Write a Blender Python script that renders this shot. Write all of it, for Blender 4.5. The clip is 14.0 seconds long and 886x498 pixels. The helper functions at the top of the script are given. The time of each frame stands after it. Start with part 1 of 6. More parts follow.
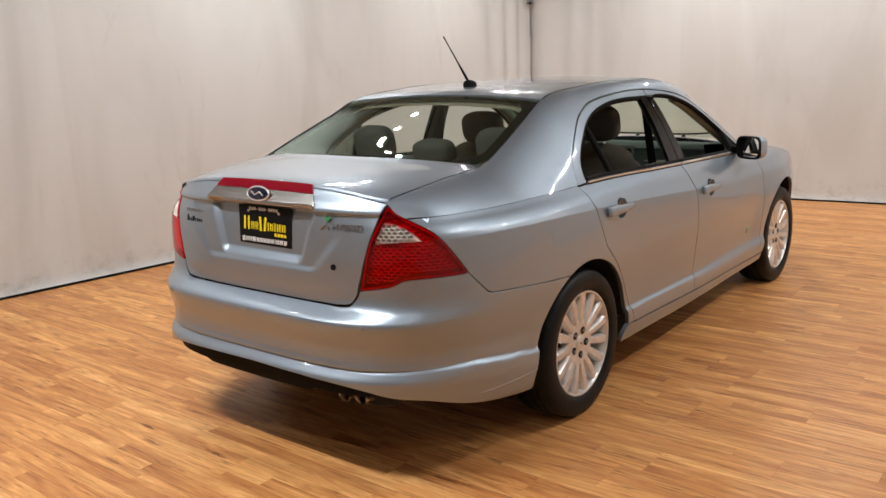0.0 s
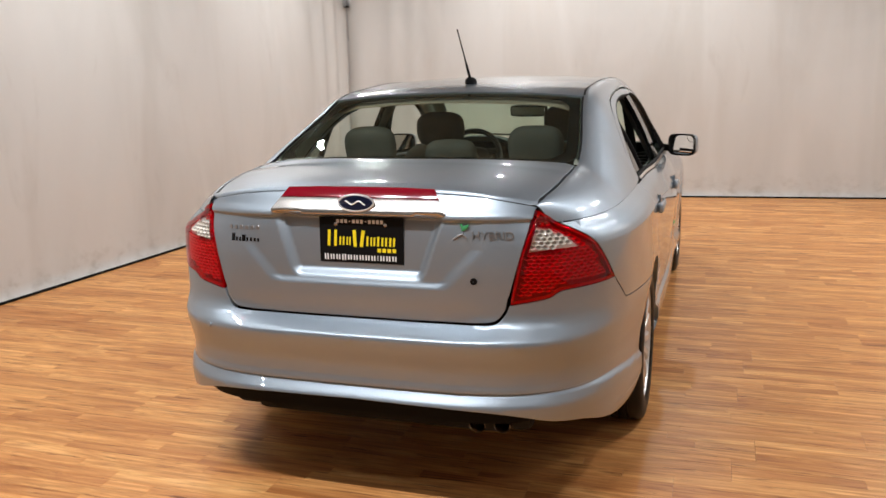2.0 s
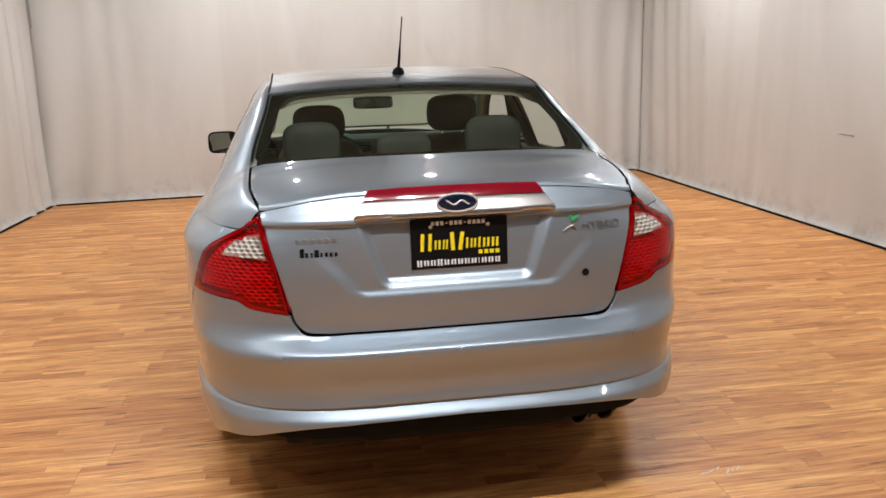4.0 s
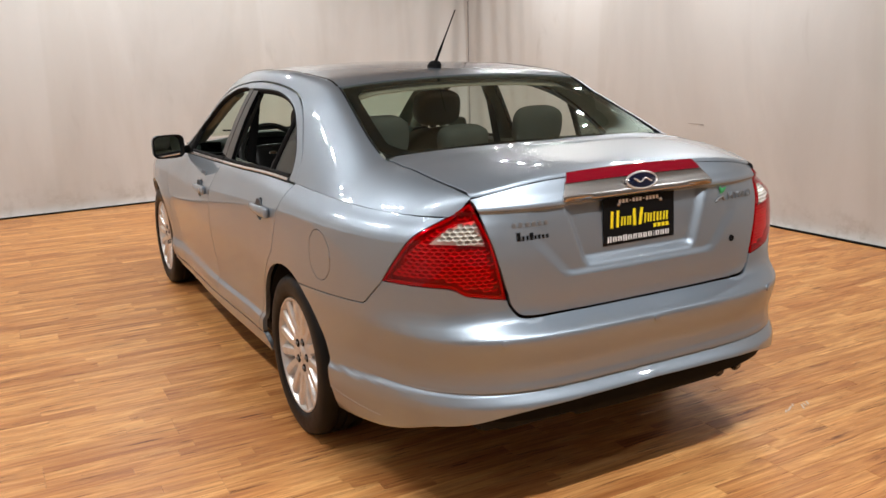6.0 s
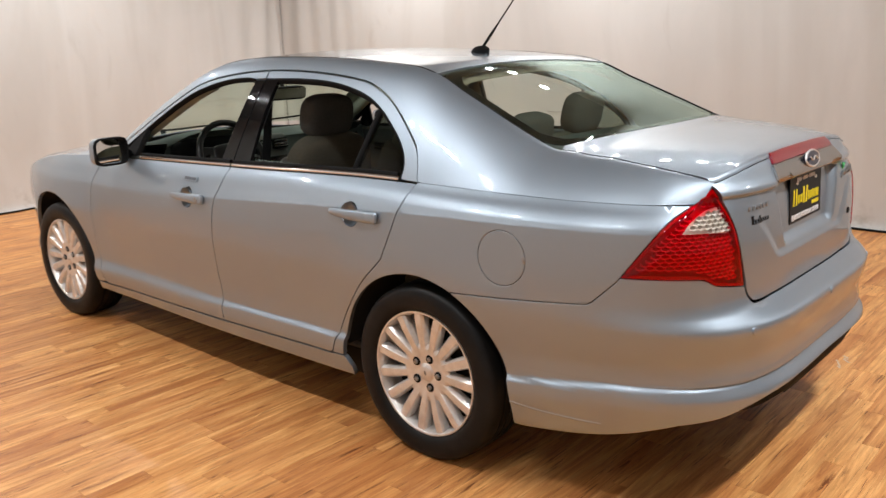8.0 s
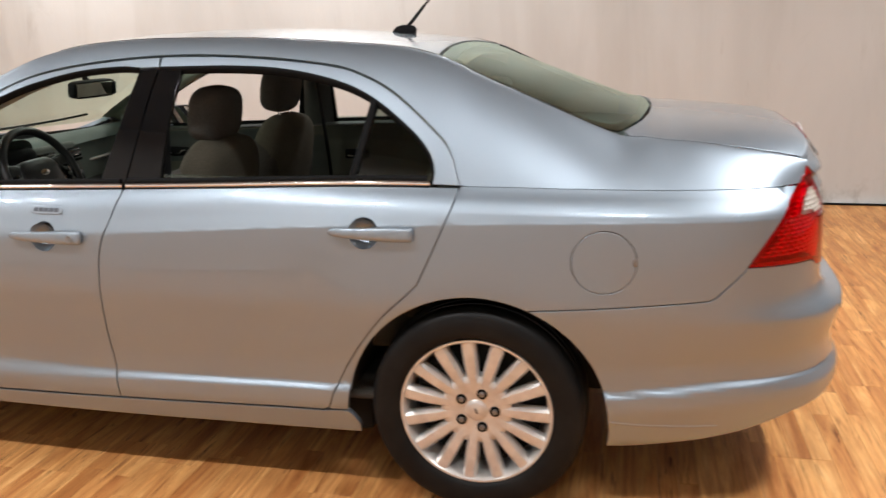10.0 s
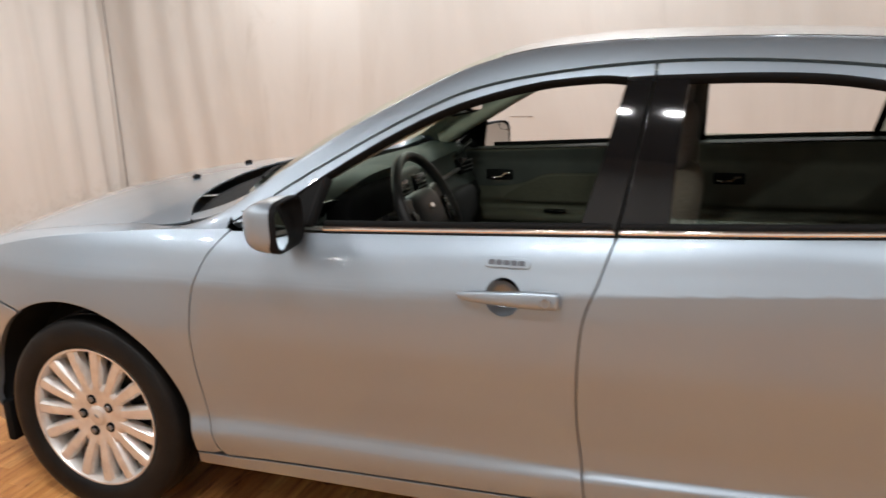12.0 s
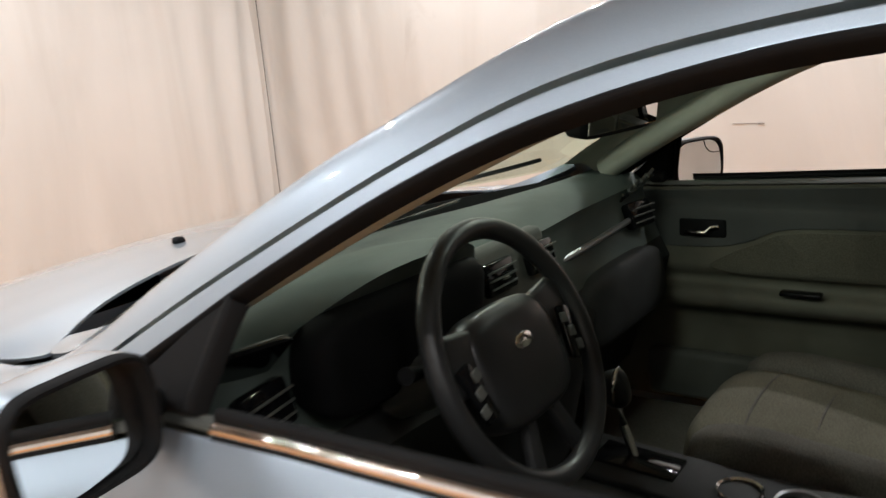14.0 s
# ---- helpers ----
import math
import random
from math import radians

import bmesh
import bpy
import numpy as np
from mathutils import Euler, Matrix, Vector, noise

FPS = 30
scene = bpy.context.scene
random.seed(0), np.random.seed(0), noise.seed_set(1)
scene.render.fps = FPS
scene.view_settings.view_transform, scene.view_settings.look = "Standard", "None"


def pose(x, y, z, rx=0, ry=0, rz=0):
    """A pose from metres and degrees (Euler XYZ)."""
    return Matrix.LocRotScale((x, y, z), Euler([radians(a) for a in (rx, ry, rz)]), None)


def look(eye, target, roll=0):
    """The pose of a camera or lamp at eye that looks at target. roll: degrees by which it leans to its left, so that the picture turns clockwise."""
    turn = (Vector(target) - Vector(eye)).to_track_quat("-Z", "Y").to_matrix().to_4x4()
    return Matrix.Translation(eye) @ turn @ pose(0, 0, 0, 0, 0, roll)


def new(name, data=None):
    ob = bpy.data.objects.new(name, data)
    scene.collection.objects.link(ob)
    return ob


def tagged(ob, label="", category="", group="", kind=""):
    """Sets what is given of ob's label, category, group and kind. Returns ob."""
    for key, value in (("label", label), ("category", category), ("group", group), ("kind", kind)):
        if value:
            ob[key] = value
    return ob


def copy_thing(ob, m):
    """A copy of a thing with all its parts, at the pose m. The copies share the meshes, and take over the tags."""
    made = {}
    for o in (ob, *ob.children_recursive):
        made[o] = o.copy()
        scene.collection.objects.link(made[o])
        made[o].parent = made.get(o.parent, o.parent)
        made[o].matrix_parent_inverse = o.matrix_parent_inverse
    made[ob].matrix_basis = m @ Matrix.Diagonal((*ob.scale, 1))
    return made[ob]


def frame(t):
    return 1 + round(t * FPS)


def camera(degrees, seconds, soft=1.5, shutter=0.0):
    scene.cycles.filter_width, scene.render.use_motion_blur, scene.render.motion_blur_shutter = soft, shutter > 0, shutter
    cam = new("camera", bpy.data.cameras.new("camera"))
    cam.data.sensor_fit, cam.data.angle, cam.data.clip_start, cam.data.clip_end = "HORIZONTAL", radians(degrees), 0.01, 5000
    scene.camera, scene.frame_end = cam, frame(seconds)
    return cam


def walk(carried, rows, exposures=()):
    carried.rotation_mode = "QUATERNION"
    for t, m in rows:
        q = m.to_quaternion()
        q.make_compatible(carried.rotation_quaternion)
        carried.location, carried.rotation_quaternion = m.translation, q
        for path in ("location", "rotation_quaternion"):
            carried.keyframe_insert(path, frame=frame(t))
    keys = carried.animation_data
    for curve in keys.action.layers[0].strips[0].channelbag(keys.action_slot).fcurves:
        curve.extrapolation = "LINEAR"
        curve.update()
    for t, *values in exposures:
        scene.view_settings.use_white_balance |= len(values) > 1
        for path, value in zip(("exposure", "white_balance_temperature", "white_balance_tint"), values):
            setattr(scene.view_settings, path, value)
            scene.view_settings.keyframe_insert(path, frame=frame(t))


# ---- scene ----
cam = camera(55.7, 14.0, shutter=0.4)
PATH = [
    (0, (2.574, -3.095, 1.514), (1.359, -1.563, 1.093), -2.1),
    (0.5, (2.262, -3.294, 1.529), (1.168, -1.673, 1.112), -1.8),
    (1, (1.923, -3.407, 1.501), (0.956, -1.704, 1.091), -1.9),
    (1.5, (1.535, -3.436, 1.503), (0.699, -1.667, 1.089), -1.9),
    (2, (1.14, -3.526, 1.489), (0.526, -1.669, 1.071), -1.6),
    (2.5, (0.744, -3.534, 1.452), (0.359, -1.616, 1.032), -1.3),
    (2.7, (0.591, -3.521, 1.471), (0.303, -1.589, 1.041), -1.4),
    (4.8, (-1.054, -3.456, 1.518), (-0.477, -1.598, 1.055), -1.6),
    (5, (-1.192, -3.423, 1.505), (-0.565, -1.579, 1.05), -1.7),
    (5.5, (-1.527, -3.257, 1.491), (-0.764, -1.466, 1.034), -1.7),
    (6, (-1.856, -3.085, 1.491), (-0.938, -1.368, 1.032), -1.6),
    (6.5, (-2.184, -2.876, 1.487), (-1.119, -1.249, 1.021), -1.6),
    (7, (-2.444, -2.562, 1.474), (-1.201, -1.067, 1.005), -1.4),
    (7.5, (-2.715, -2.246, 1.468), (-1.376, -0.839, 0.993), -1.5),
    (7.7, (-2.809, -2.119, 1.485), (-1.43, -0.752, 1.005), -1.5),
    (9.8, (-3.161, -0.578, 1.458), (-1.292, -0.091, 0.939), -1.2),
    (10, (-3.146, -0.43, 1.462), (-1.265, 0.001, 0.937), -1.2),
    (10.5, (-3.11, -0.086, 1.456), (-1.237, 0.357, 0.919), -1.6),
    (11, (-3.074, 0.261, 1.402), (-1.194, 0.727, 0.899), -1.7),
    (11.5, (-2.952, 0.609, 1.418), (-1.082, 1.116, 0.922), -1.8),
    (12, (-2.789, 0.842, 1.457), (-0.971, 1.510, 0.959), -2.3),
    (12.5, (-2.486, 0.97, 1.45), (-0.739, 1.813, 0.962), -2.8),
    (13, (-2.085, 1.009, 1.451), (-0.42, 2.005, 0.974), -3.6),
    (13.5, (-1.722, 1.104, 1.386), (-0.126, 2.209, 0.926), -4.2),
    (14, (-1.372, 1.184, 1.341), (0.212, 2.307, 0.890), -4.8),
]
walk(cam, [(t, look(eye, target, roll)) for t, eye, target, roll in PATH], [(0, -0.04), (2.5, -0.02), (5, -0.04), (7.5, 0.11), (10, 0.34), (12.5, 0.29), (13.3, 0.28), (14, 0.50)])

# ---- world and lamps
world = bpy.data.worlds.new("world")
scene.world = world
world.use_nodes = True
world.node_tree.nodes["Background"].inputs[0].default_value = (0.9, 0.95, 1.0, 1)
world.node_tree.nodes["Background"].inputs[1].default_value = 0.005

CEIL = 3.35
# track heads in rows along the sides of the car and across behind it: x, y, watts
# last row: two unseen fills for the rear corners, two assumed heads ahead
LAMP_HEADS = [(-2.4, y, 8.5) for y in (-0.85, -0.55, -0.25)] + [(-2.4, y, 10.5) for y in (1.2, 1.5, 1.8, 2.1, 3.9, 4.3, 4.7)] \
    + [(2.4, y, 7.5) for y in (-0.2, 0.2, 0.6)] + [(3.1, y, 15.0) for y in (1.5, 1.85, 2.2, 3.9, 4.3, 4.7)] \
    + [(x, -2.3, 16.5) for x in (-1.15, -0.85, -0.5, -0.2, 0.15, 0.45)] \
    + [(-2.7, -3.0, 10.0), (2.7, -3.0, 18.0), (-0.9, 5.25, 33.0), (0.9, 5.25, 33.0)]


def add_lamps():
    for x, y, watts in LAMP_HEADS:
        data = bpy.data.lights.new("ceiling_lamp", "AREA")
        data.shape, data.size = "DISK", 0.085
        data.energy, data.color = watts, (0.965, 0.975, 0.99)
        data.spread = radians(170)
        ob = new("ceiling_lamp", data)
        ob.matrix_basis = pose(x, y, CEIL - 0.085)


add_lamps()

# ---- materials
def material(name, color=(0.5, 0.5, 0.5), rough=0.5, metal=0.0, coat=0.0, spec=0.5):
    m = bpy.data.materials.new(name)
    m.use_nodes = True
    b = m.node_tree.nodes["Principled BSDF"]
    b.inputs["Base Color"].default_value = (*color, 1)
    b.inputs["Roughness"].default_value = rough
    b.inputs["Metallic"].default_value = metal
    b.inputs["Coat Weight"].default_value = coat
    b.inputs["Coat Roughness"].default_value = 0.05
    b.inputs["Specular IOR Level"].default_value = spec
    return m


def node(m, kind, **inputs):
    n = m.node_tree.nodes.new(kind)
    for k, v in inputs.items():
        n.inputs[k].default_value = v
    return n


def link(m, a, b):
    m.node_tree.links.new(a, b)


def bsdf(m):
    return m.node_tree.nodes["Principled BSDF"]


def coords(m, scale=(1, 1, 1), which="Object"):
    tc = node(m, "ShaderNodeTexCoord")
    mp = node(m, "ShaderNodeMapping")
    mp.inputs["Scale"].default_value = scale
    link(m, tc.outputs[which], mp.inputs["Vector"])
    return mp.outputs["Vector"]


def ramp(m, fac, stops):
    r = node(m, "ShaderNodeValToRGB")
    e = r.color_ramp.elements
    while len(e) < len(stops):
        e.new(0.5)
    for el, (p, c) in zip(e, stops):
        el.position, el.color = p, (*c, 1)
    link(m, fac, r.inputs["Fac"])
    return r.outputs["Color"]


def noise_fac(m, vec, scale, detail=4.0, rough=0.55, distortion=0.0):
    n = node(m, "ShaderNodeTexNoise", Scale=scale, Detail=detail, Roughness=rough, Distortion=distortion)
    link(m, vec, n.inputs["Vector"])
    return n.outputs["Fac"]


def mixed(m, fac, a, b, blend="MIX"):
    x = m.node_tree.nodes.new("ShaderNodeMix")
    x.data_type, x.blend_type = "RGBA", blend
    for sock, v in ((x.inputs[0], fac), (x.inputs[6], a), (x.inputs[7], b)):
        if isinstance(v, (int, float)):
            sock.default_value = v
        elif isinstance(v, tuple):
            sock.default_value = (*v, 1)
        else:
            link(m, v, sock)
    return x.outputs[2]


def bump(m, fac, strength, distance=0.01):
    b = node(m, "ShaderNodeBump", Strength=strength, Distance=distance)
    link(m, fac, b.inputs["Height"])
    link(m, b.outputs["Normal"], bsdf(m).inputs["Normal"])


def rough_from(m, fac, lo, hi):
    r = node(m, "ShaderNodeMapRange")
    r.inputs["To Min"].default_value, r.inputs["To Max"].default_value = lo, hi
    link(m, fac, r.inputs["Value"])
    link(m, r.outputs["Result"], bsdf(m).inputs["Roughness"])


def make_paint():
    m = material("paint_blue", (0.27, 0.36, 0.46), 0.46, 0.76, 1.0)
    v = coords(m)
    flake = noise_fac(m, v, 1400, 1.0)
    cloud = noise_fac(m, v, 3.0, 3.0)
    c = ramp(m, flake, [(0.3, (0.248, 0.300, 0.350)), (0.7, (0.345, 0.397, 0.450))])
    c = mixed(m, cloud, c, (0.296, 0.347, 0.400))
    link(m, c, bsdf(m).inputs["Base Color"])
    rough_from(m, noise_fac(m, v, 9.0), 0.40, 0.46)
    bsdf(m).inputs["Coat Roughness"].default_value = 0.025
    return m


def make_wood():
    m = material("floor_wood", (0.4, 0.2, 0.08), 0.33, spec=0.22)
    info = node(m, "ShaderNodeObjectInfo")
    tc = node(m, "ShaderNodeTexCoord")
    off = node(m, "ShaderNodeVectorMath")
    off.operation = "MULTIPLY_ADD"
    off.inputs[1].default_value = (37.0, 23.0, 5.0)
    geo0 = node(m, "ShaderNodeNewGeometry")
    add0 = node(m, "ShaderNodeMath")
    add0.operation = "ADD"
    link(m, info.outputs["Random"], add0.inputs[0])
    link(m, geo0.outputs["Random Per Island"], add0.inputs[1])
    link(m, add0.outputs[0], off.inputs[0])
    link(m, tc.outputs["Object"], off.inputs[2])
    geo_vec = off.outputs["Vector"]

    def mapped(scale):
        mp = node(m, "ShaderNodeMapping")
        mp.inputs["Scale"].default_value = scale
        link(m, geo_vec, mp.inputs["Vector"])
        return mp.outputs["Vector"]

    fine = noise_fac(m, mapped((2.4, 95, 1)), 1.0, 6.0, 0.68, 0.8)
    band = noise_fac(m, mapped((1.3, 13, 1)), 1.0, 5.0, 0.62, 2.2)
    blotch = noise_fac(m, mapped((2.4, 8, 1)), 1.0, 4.0, 0.6, 0.5)
    dark = noise_fac(m, mapped((2.6, 62, 1)), 1.0, 4.0, 0.6, 1.8)
    base = ramp(m, band, [(0.26, (0.40, 0.150, 0.045)), (0.42, (0.58, 0.255, 0.085)), (0.55, (0.70, 0.345, 0.122)), (0.74, (0.86, 0.490, 0.205))])
    grain = ramp(m, fine, [(0.30, (0.50, 0.42, 0.36)), (0.5, (0.94, 0.93, 0.92)), (0.7, (1.20, 1.22, 1.24))])
    c = mixed(m, 0.55, base, grain, "MULTIPLY")
    streak = ramp(m, dark, [(0.29, (0.17, 0.10, 0.075)), (0.345, (0.60, 0.52, 0.47)), (0.40, (1, 1, 1))])
    c = mixed(m, 0.9, c, streak, "MULTIPLY")
    geo = node(m, "ShaderNodeNewGeometry")
    add = node(m, "ShaderNodeMath")
    add.operation = "ADD"
    link(m, info.outputs["Random"], add.inputs[0])
    link(m, geo.outputs["Random Per Island"], add.inputs[1])
    fr = node(m, "ShaderNodeMath")
    fr.operation = "FRACT"
    link(m, add.outputs[0], fr.inputs[0])
    tone = ramp(m, fr.outputs[0], [(0.0, (0.80, 0.71, 0.66)), (0.3, (0.94, 0.90, 0.87)), (0.6, (1.0, 1.0, 0.98)), (0.85, (1.07, 1.11, 1.12)), (1.0, (1.14, 1.22, 1.26))])
    c = mixed(m, 1.0, c, tone, "MULTIPLY")
    spot = ramp(m, blotch, [(0.35, (0.80, 0.74, 0.69)), (0.65, (1.06, 1.06, 1.06))])
    c = mixed(m, 0.85, c, spot, "MULTIPLY")
    # short dark flecks round scattered knots
    vor = node(m, "ShaderNodeTexVoronoi", Scale=1.0)
    link(m, mapped((2.6, 15, 1)), vor.inputs["Vector"])
    near = ramp(m, vor.outputs["Distance"], [(0.10, (1, 1, 1)), (0.34, (0, 0, 0))])
    fleck = ramp(m, noise_fac(m, mapped((6.0, 75, 1)), 1.0, 4.0, 0.6, 1.0), [(0.42, (0.30, 0.20, 0.15)), (0.50, (1, 1, 1))])
    c = mixed(m, near, c, mixed(m, 1.0, c, fleck, "MULTIPLY"))
    link(m, c, bsdf(m).inputs["Base Color"])
    rough_from(m, blotch, 0.30, 0.46)
    bump(m, fine, 0.12, 0.002)
    return m


def make_curtain():
    m = material("curtain_cloth", (0.74, 0.71, 0.66), 0.9, spec=0.2)
    v = coords(m)
    vs = coords(m, (1.0, 1.0, 0.35))
    big = noise_fac(m, vs, 1.1, 4.0, 0.55, 0.8)
    c = ramp(m, big, [(0.30, (0.55, 0.537, 0.512)), (0.55, (0.61, 0.597, 0.572)), (0.8, (0.635, 0.622, 0.597))])
    smudge = noise_fac(m, coords(m, (1.6, 1.6, 0.55)), 1.7, 5.0, 0.62, 1.4)
    s = ramp(m, smudge, [(0.63, (1, 1, 1)), (0.76, (0.72, 0.69, 0.66))])
    c = mixed(m, 0.32, c, s, "MULTIPLY")
    slant = node(m, "ShaderNodeMapping")
    slant.inputs["Rotation"].default_value = (radians(9), radians(7), 0)
    slant.inputs["Scale"].default_value = (1.9, 1.9, 0.30)
    link(m, node(m, "ShaderNodeTexCoord").outputs["Object"], slant.inputs["Vector"])
    long = ramp(m, noise_fac(m, slant.outputs["Vector"], 0.75, 4.0, 0.5, 1.2), [(0.52, (1, 1, 1)), (0.66, (0.80, 0.77, 0.735))])
    c = mixed(m, 0.30, c, long, "MULTIPLY")
    # scuffed dirt along the hem
    sep = node(m, "ShaderNodeSeparateXYZ")
    link(m, coords(m), sep.inputs[0])
    hem = node(m, "ShaderNodeMapRange")
    hem.inputs["From Min"].default_value, hem.inputs["From Max"].default_value = 0.02, 0.30
    hem.inputs["To Min"].default_value, hem.inputs["To Max"].default_value = 1.0, 0.0
    link(m, sep.outputs["Z"], hem.inputs["Value"])
    grime = noise_fac(m, v, 7.0, 6.0, 0.7)
    g = ramp(m, grime, [(0.5, (0, 0, 0)), (0.72, (1, 1, 1))])
    f = node(m, "ShaderNodeMath")
    f.operation = "MULTIPLY"
    link(m, g, f.inputs[0])
    link(m, hem.outputs["Result"], f.inputs[1])
    c = mixed(m, f.outputs[0], c, (0.42, 0.39, 0.35))
    link(m, c, bsdf(m).inputs["Base Color"])
    bump(m, noise_fac(m, coords(m, (1, 1, 0.4)), 5.0, 6.0, 0.6), 0.25, 0.02)
    return m


def make_cloth(name, lo, hi, scale=260):
    m = material(name, lo, 0.95, spec=0.15)
    v = coords(m)
    c = ramp(m, noise_fac(m, v, scale, 2.0), [(0.3, lo), (0.7, hi)])
    c2 = ramp(m, noise_fac(m, v, 6.0, 3.0), [(0.3, (0.86, 0.86, 0.86)), (0.7, (1.08, 1.08, 1.08))])
    link(m, mixed(m, 1.0, c, c2, "MULTIPLY"), bsdf(m).inputs["Base Color"])
    bump(m, noise_fac(m, v, scale, 2.0), 0.4, 0.002)
    return m


def make_plastic(name, color, rough=0.6, grain=0.25):
    m = material(name, color, rough, spec=0.28)
    v = coords(m)
    hi = tuple(min(1, c * 1.18) for c in color)
    lo = tuple(c * 0.85 for c in color)
    link(m, ramp(m, noise_fac(m, v, 5.0, 4.0), [(0.3, lo), (0.7, hi)]), bsdf(m).inputs["Base Color"])
    bump(m, noise_fac(m, v, 420, 2.0), grain, 0.001)
    rough_from(m, noise_fac(m, v, 14.0), rough - 0.08, rough + 0.08)
    return m


def make_glass(name, tint, gloss_tint=(1, 1, 1), ior=1.45):
    m = bpy.data.materials.new(name)
    m.use_nodes = True
    nt = m.node_tree
    nt.nodes.remove(nt.nodes["Principled BSDF"])
    face = node(m, "ShaderNodeLayerWeight", Blend=0.5)
    steep = node(m, "ShaderNodeMath")
    steep.operation = "POWER"
    steep.inputs[1].default_value = 5.0
    link(m, face.outputs["Facing"], steep.inputs[0])
    fres = node(m, "ShaderNodeMapRange")
    fres.inputs["To Min"].default_value = ((ior - 1) / (ior + 1)) ** 2
    link(m, steep.outputs[0], fres.inputs["Value"])
    see = node(m, "ShaderNodeBsdfTransparent", Color=(*tint, 1))
    gl = node(m, "ShaderNodeBsdfGlossy", Color=(*gloss_tint, 1), Roughness=0.01)
    mx = node(m, "ShaderNodeMixShader")
    link(m, fres.outputs[0], mx.inputs[0])
    link(m, see.outputs[0], mx.inputs[1])
    link(m, gl.outputs[0], mx.inputs[2])
    link(m, mx.outputs[0], nt.nodes["Material Output"].inputs[0])
    return m


def make_rubber():
    m = material("rubber", (0.012, 0.012, 0.012), 0.5, spec=0.16)
    v = coords(m)
    link(m, ramp(m, noise_fac(m, v, 9.0, 5.0), [(0.35, (0.007, 0.007, 0.0072)), (0.75, (0.014, 0.0135, 0.013))]), bsdf(m).inputs["Base Color"])
    rough_from(m, noise_fac(m, v, 20), 0.34, 0.58)
    bump(m, noise_fac(m, v, 160, 3.0), 0.15, 0.002)
    return m


def make_alloy():
    m = material("alloy", (0.62, 0.60, 0.58), 0.34, 0.6, 0.4)
    v = coords(m)
    link(m, ramp(m, noise_fac(m, v, 30, 4.0), [(0.3, (0.62, 0.60, 0.58)), (0.7, (0.76, 0.745, 0.725))]), bsdf(m).inputs["Base Color"])
    rough_from(m, noise_fac(m, v, 60), 0.26, 0.42)
    return m


PAINT = make_paint()
WOOD = make_wood()
CURTAIN = make_curtain()
RUBBER = make_rubber()
ALLOY = make_alloy()
CHROME = material("chrome", (0.86, 0.85, 0.84), 0.07, 1.0)
SATIN = material("satin_chrome", (0.50, 0.48, 0.46), 0.27, 1.0)
BLACK = make_plastic("black_plastic", (0.006, 0.006, 0.0063), 0.7)
bsdf(BLACK).inputs["Specular IOR Level"].default_value = 0.12
GLOSSBLACK = material("gloss_black", (0.005, 0.005, 0.0055), 0.05, 0.0, 0.0, 0.3)
DARK = make_plastic("dark_underside", (0.012, 0.012, 0.012), 0.85)
WELL = make_plastic("wheel_well", (0.014, 0.014, 0.014), 0.9)
GLASS = make_glass("window_glass", (0.77, 0.87, 0.81), (0.82, 1.0, 0.92), 1.75)
SCREEN = make_glass("windscreen_glass", (0.76, 0.87, 0.76), (0.95, 1.0, 0.96), 1.5)
TINTED = make_glass("tinted_glass", (0.30, 0.36, 0.33))
REDLENS = make_glass("red_lens", (0.82, 0.004, 0.085), (1, 0.95, 0.95), 1.4)
CLEARLENS = make_glass("clear_lens", (0.93, 0.93, 0.92))
REDINNER = material("red_reflector", (0.82, 0.06, 0.13), 0.3, 0.0)
REDBACK = material("red_lamp_back", (0.62, 0.02, 0.05), 0.5, 0.0)
CLEARINNER = material("clear_reflector", (0.88, 0.86, 0.82), 0.28, 0.5)
# bowl colours: the reflectors darkened for the shade inside each cell
REDSHADE = material("red_bowl_shaded", (0.50, 0.02, 0.05), 0.4, 0.0)
CLEARSHADE = material("clear_bowl_shaded", (0.36, 0.33, 0.29), 0.3, 0.3)
LAMPRIM = material("red_lamp_rim", (0.42, 0.006, 0.025), 0.1, 0.0, 1.0)
REDSOLID = material("red_plastic", (0.20, 0.003, 0.013), 0.08, 0.0, 1.0)
SEATCLOTH = make_cloth("seat_cloth", (0.100, 0.090, 0.068), (0.155, 0.140, 0.108))
SEATBOLSTER = make_cloth("seat_bolster", (0.085, 0.078, 0.068), (0.13, 0.118, 0.104))
LINER = make_cloth("headliner", (0.36, 0.285, 0.215), (0.45, 0.36, 0.28), 400)
DASH = make_plastic("dash_plastic", (0.064, 0.080, 0.071), 0.62)
TRIM = make_plastic("door_trim", (0.069, 0.070, 0.062), 0.6)
TRIMLIGHT = make_plastic("pillar_trim", (0.33, 0.35, 0.29), 0.7)
KNEE = make_plastic("knee_plastic", (0.018, 0.019, 0.018), 0.7)
KEYGREY = make_plastic("key_grey", (0.10, 0.11, 0.13), 0.5)
MARK = material("scuff_grey", (0.26, 0.235, 0.21), 0.9)
GAPSHADE = material("gap_shade_grey", (0.16, 0.15, 0.14), 0.9)
PALE = material("mark_pale", (0.60, 0.47, 0.36), 0.7)
LEATHER = make_plastic("leather_black", (0.017, 0.017, 0.017), 0.34, 0.12)
SILVERTRIM = material("silver_trim", (0.30, 0.30, 0.30), 0.35, 0.8)
DOORTRIM = make_plastic("door_lining", (0.093, 0.090, 0.069), 0.65)
DOORUPPER = make_plastic("door_upper", (0.058, 0.062, 0.058), 0.6)
DOORCLOTH = make_cloth("door_cloth", (0.074, 0.070, 0.054), (0.109, 0.104, 0.080))
MIRROR = material("mirror_glass", (0.88, 0.89, 0.88), 0.01, 1.0)
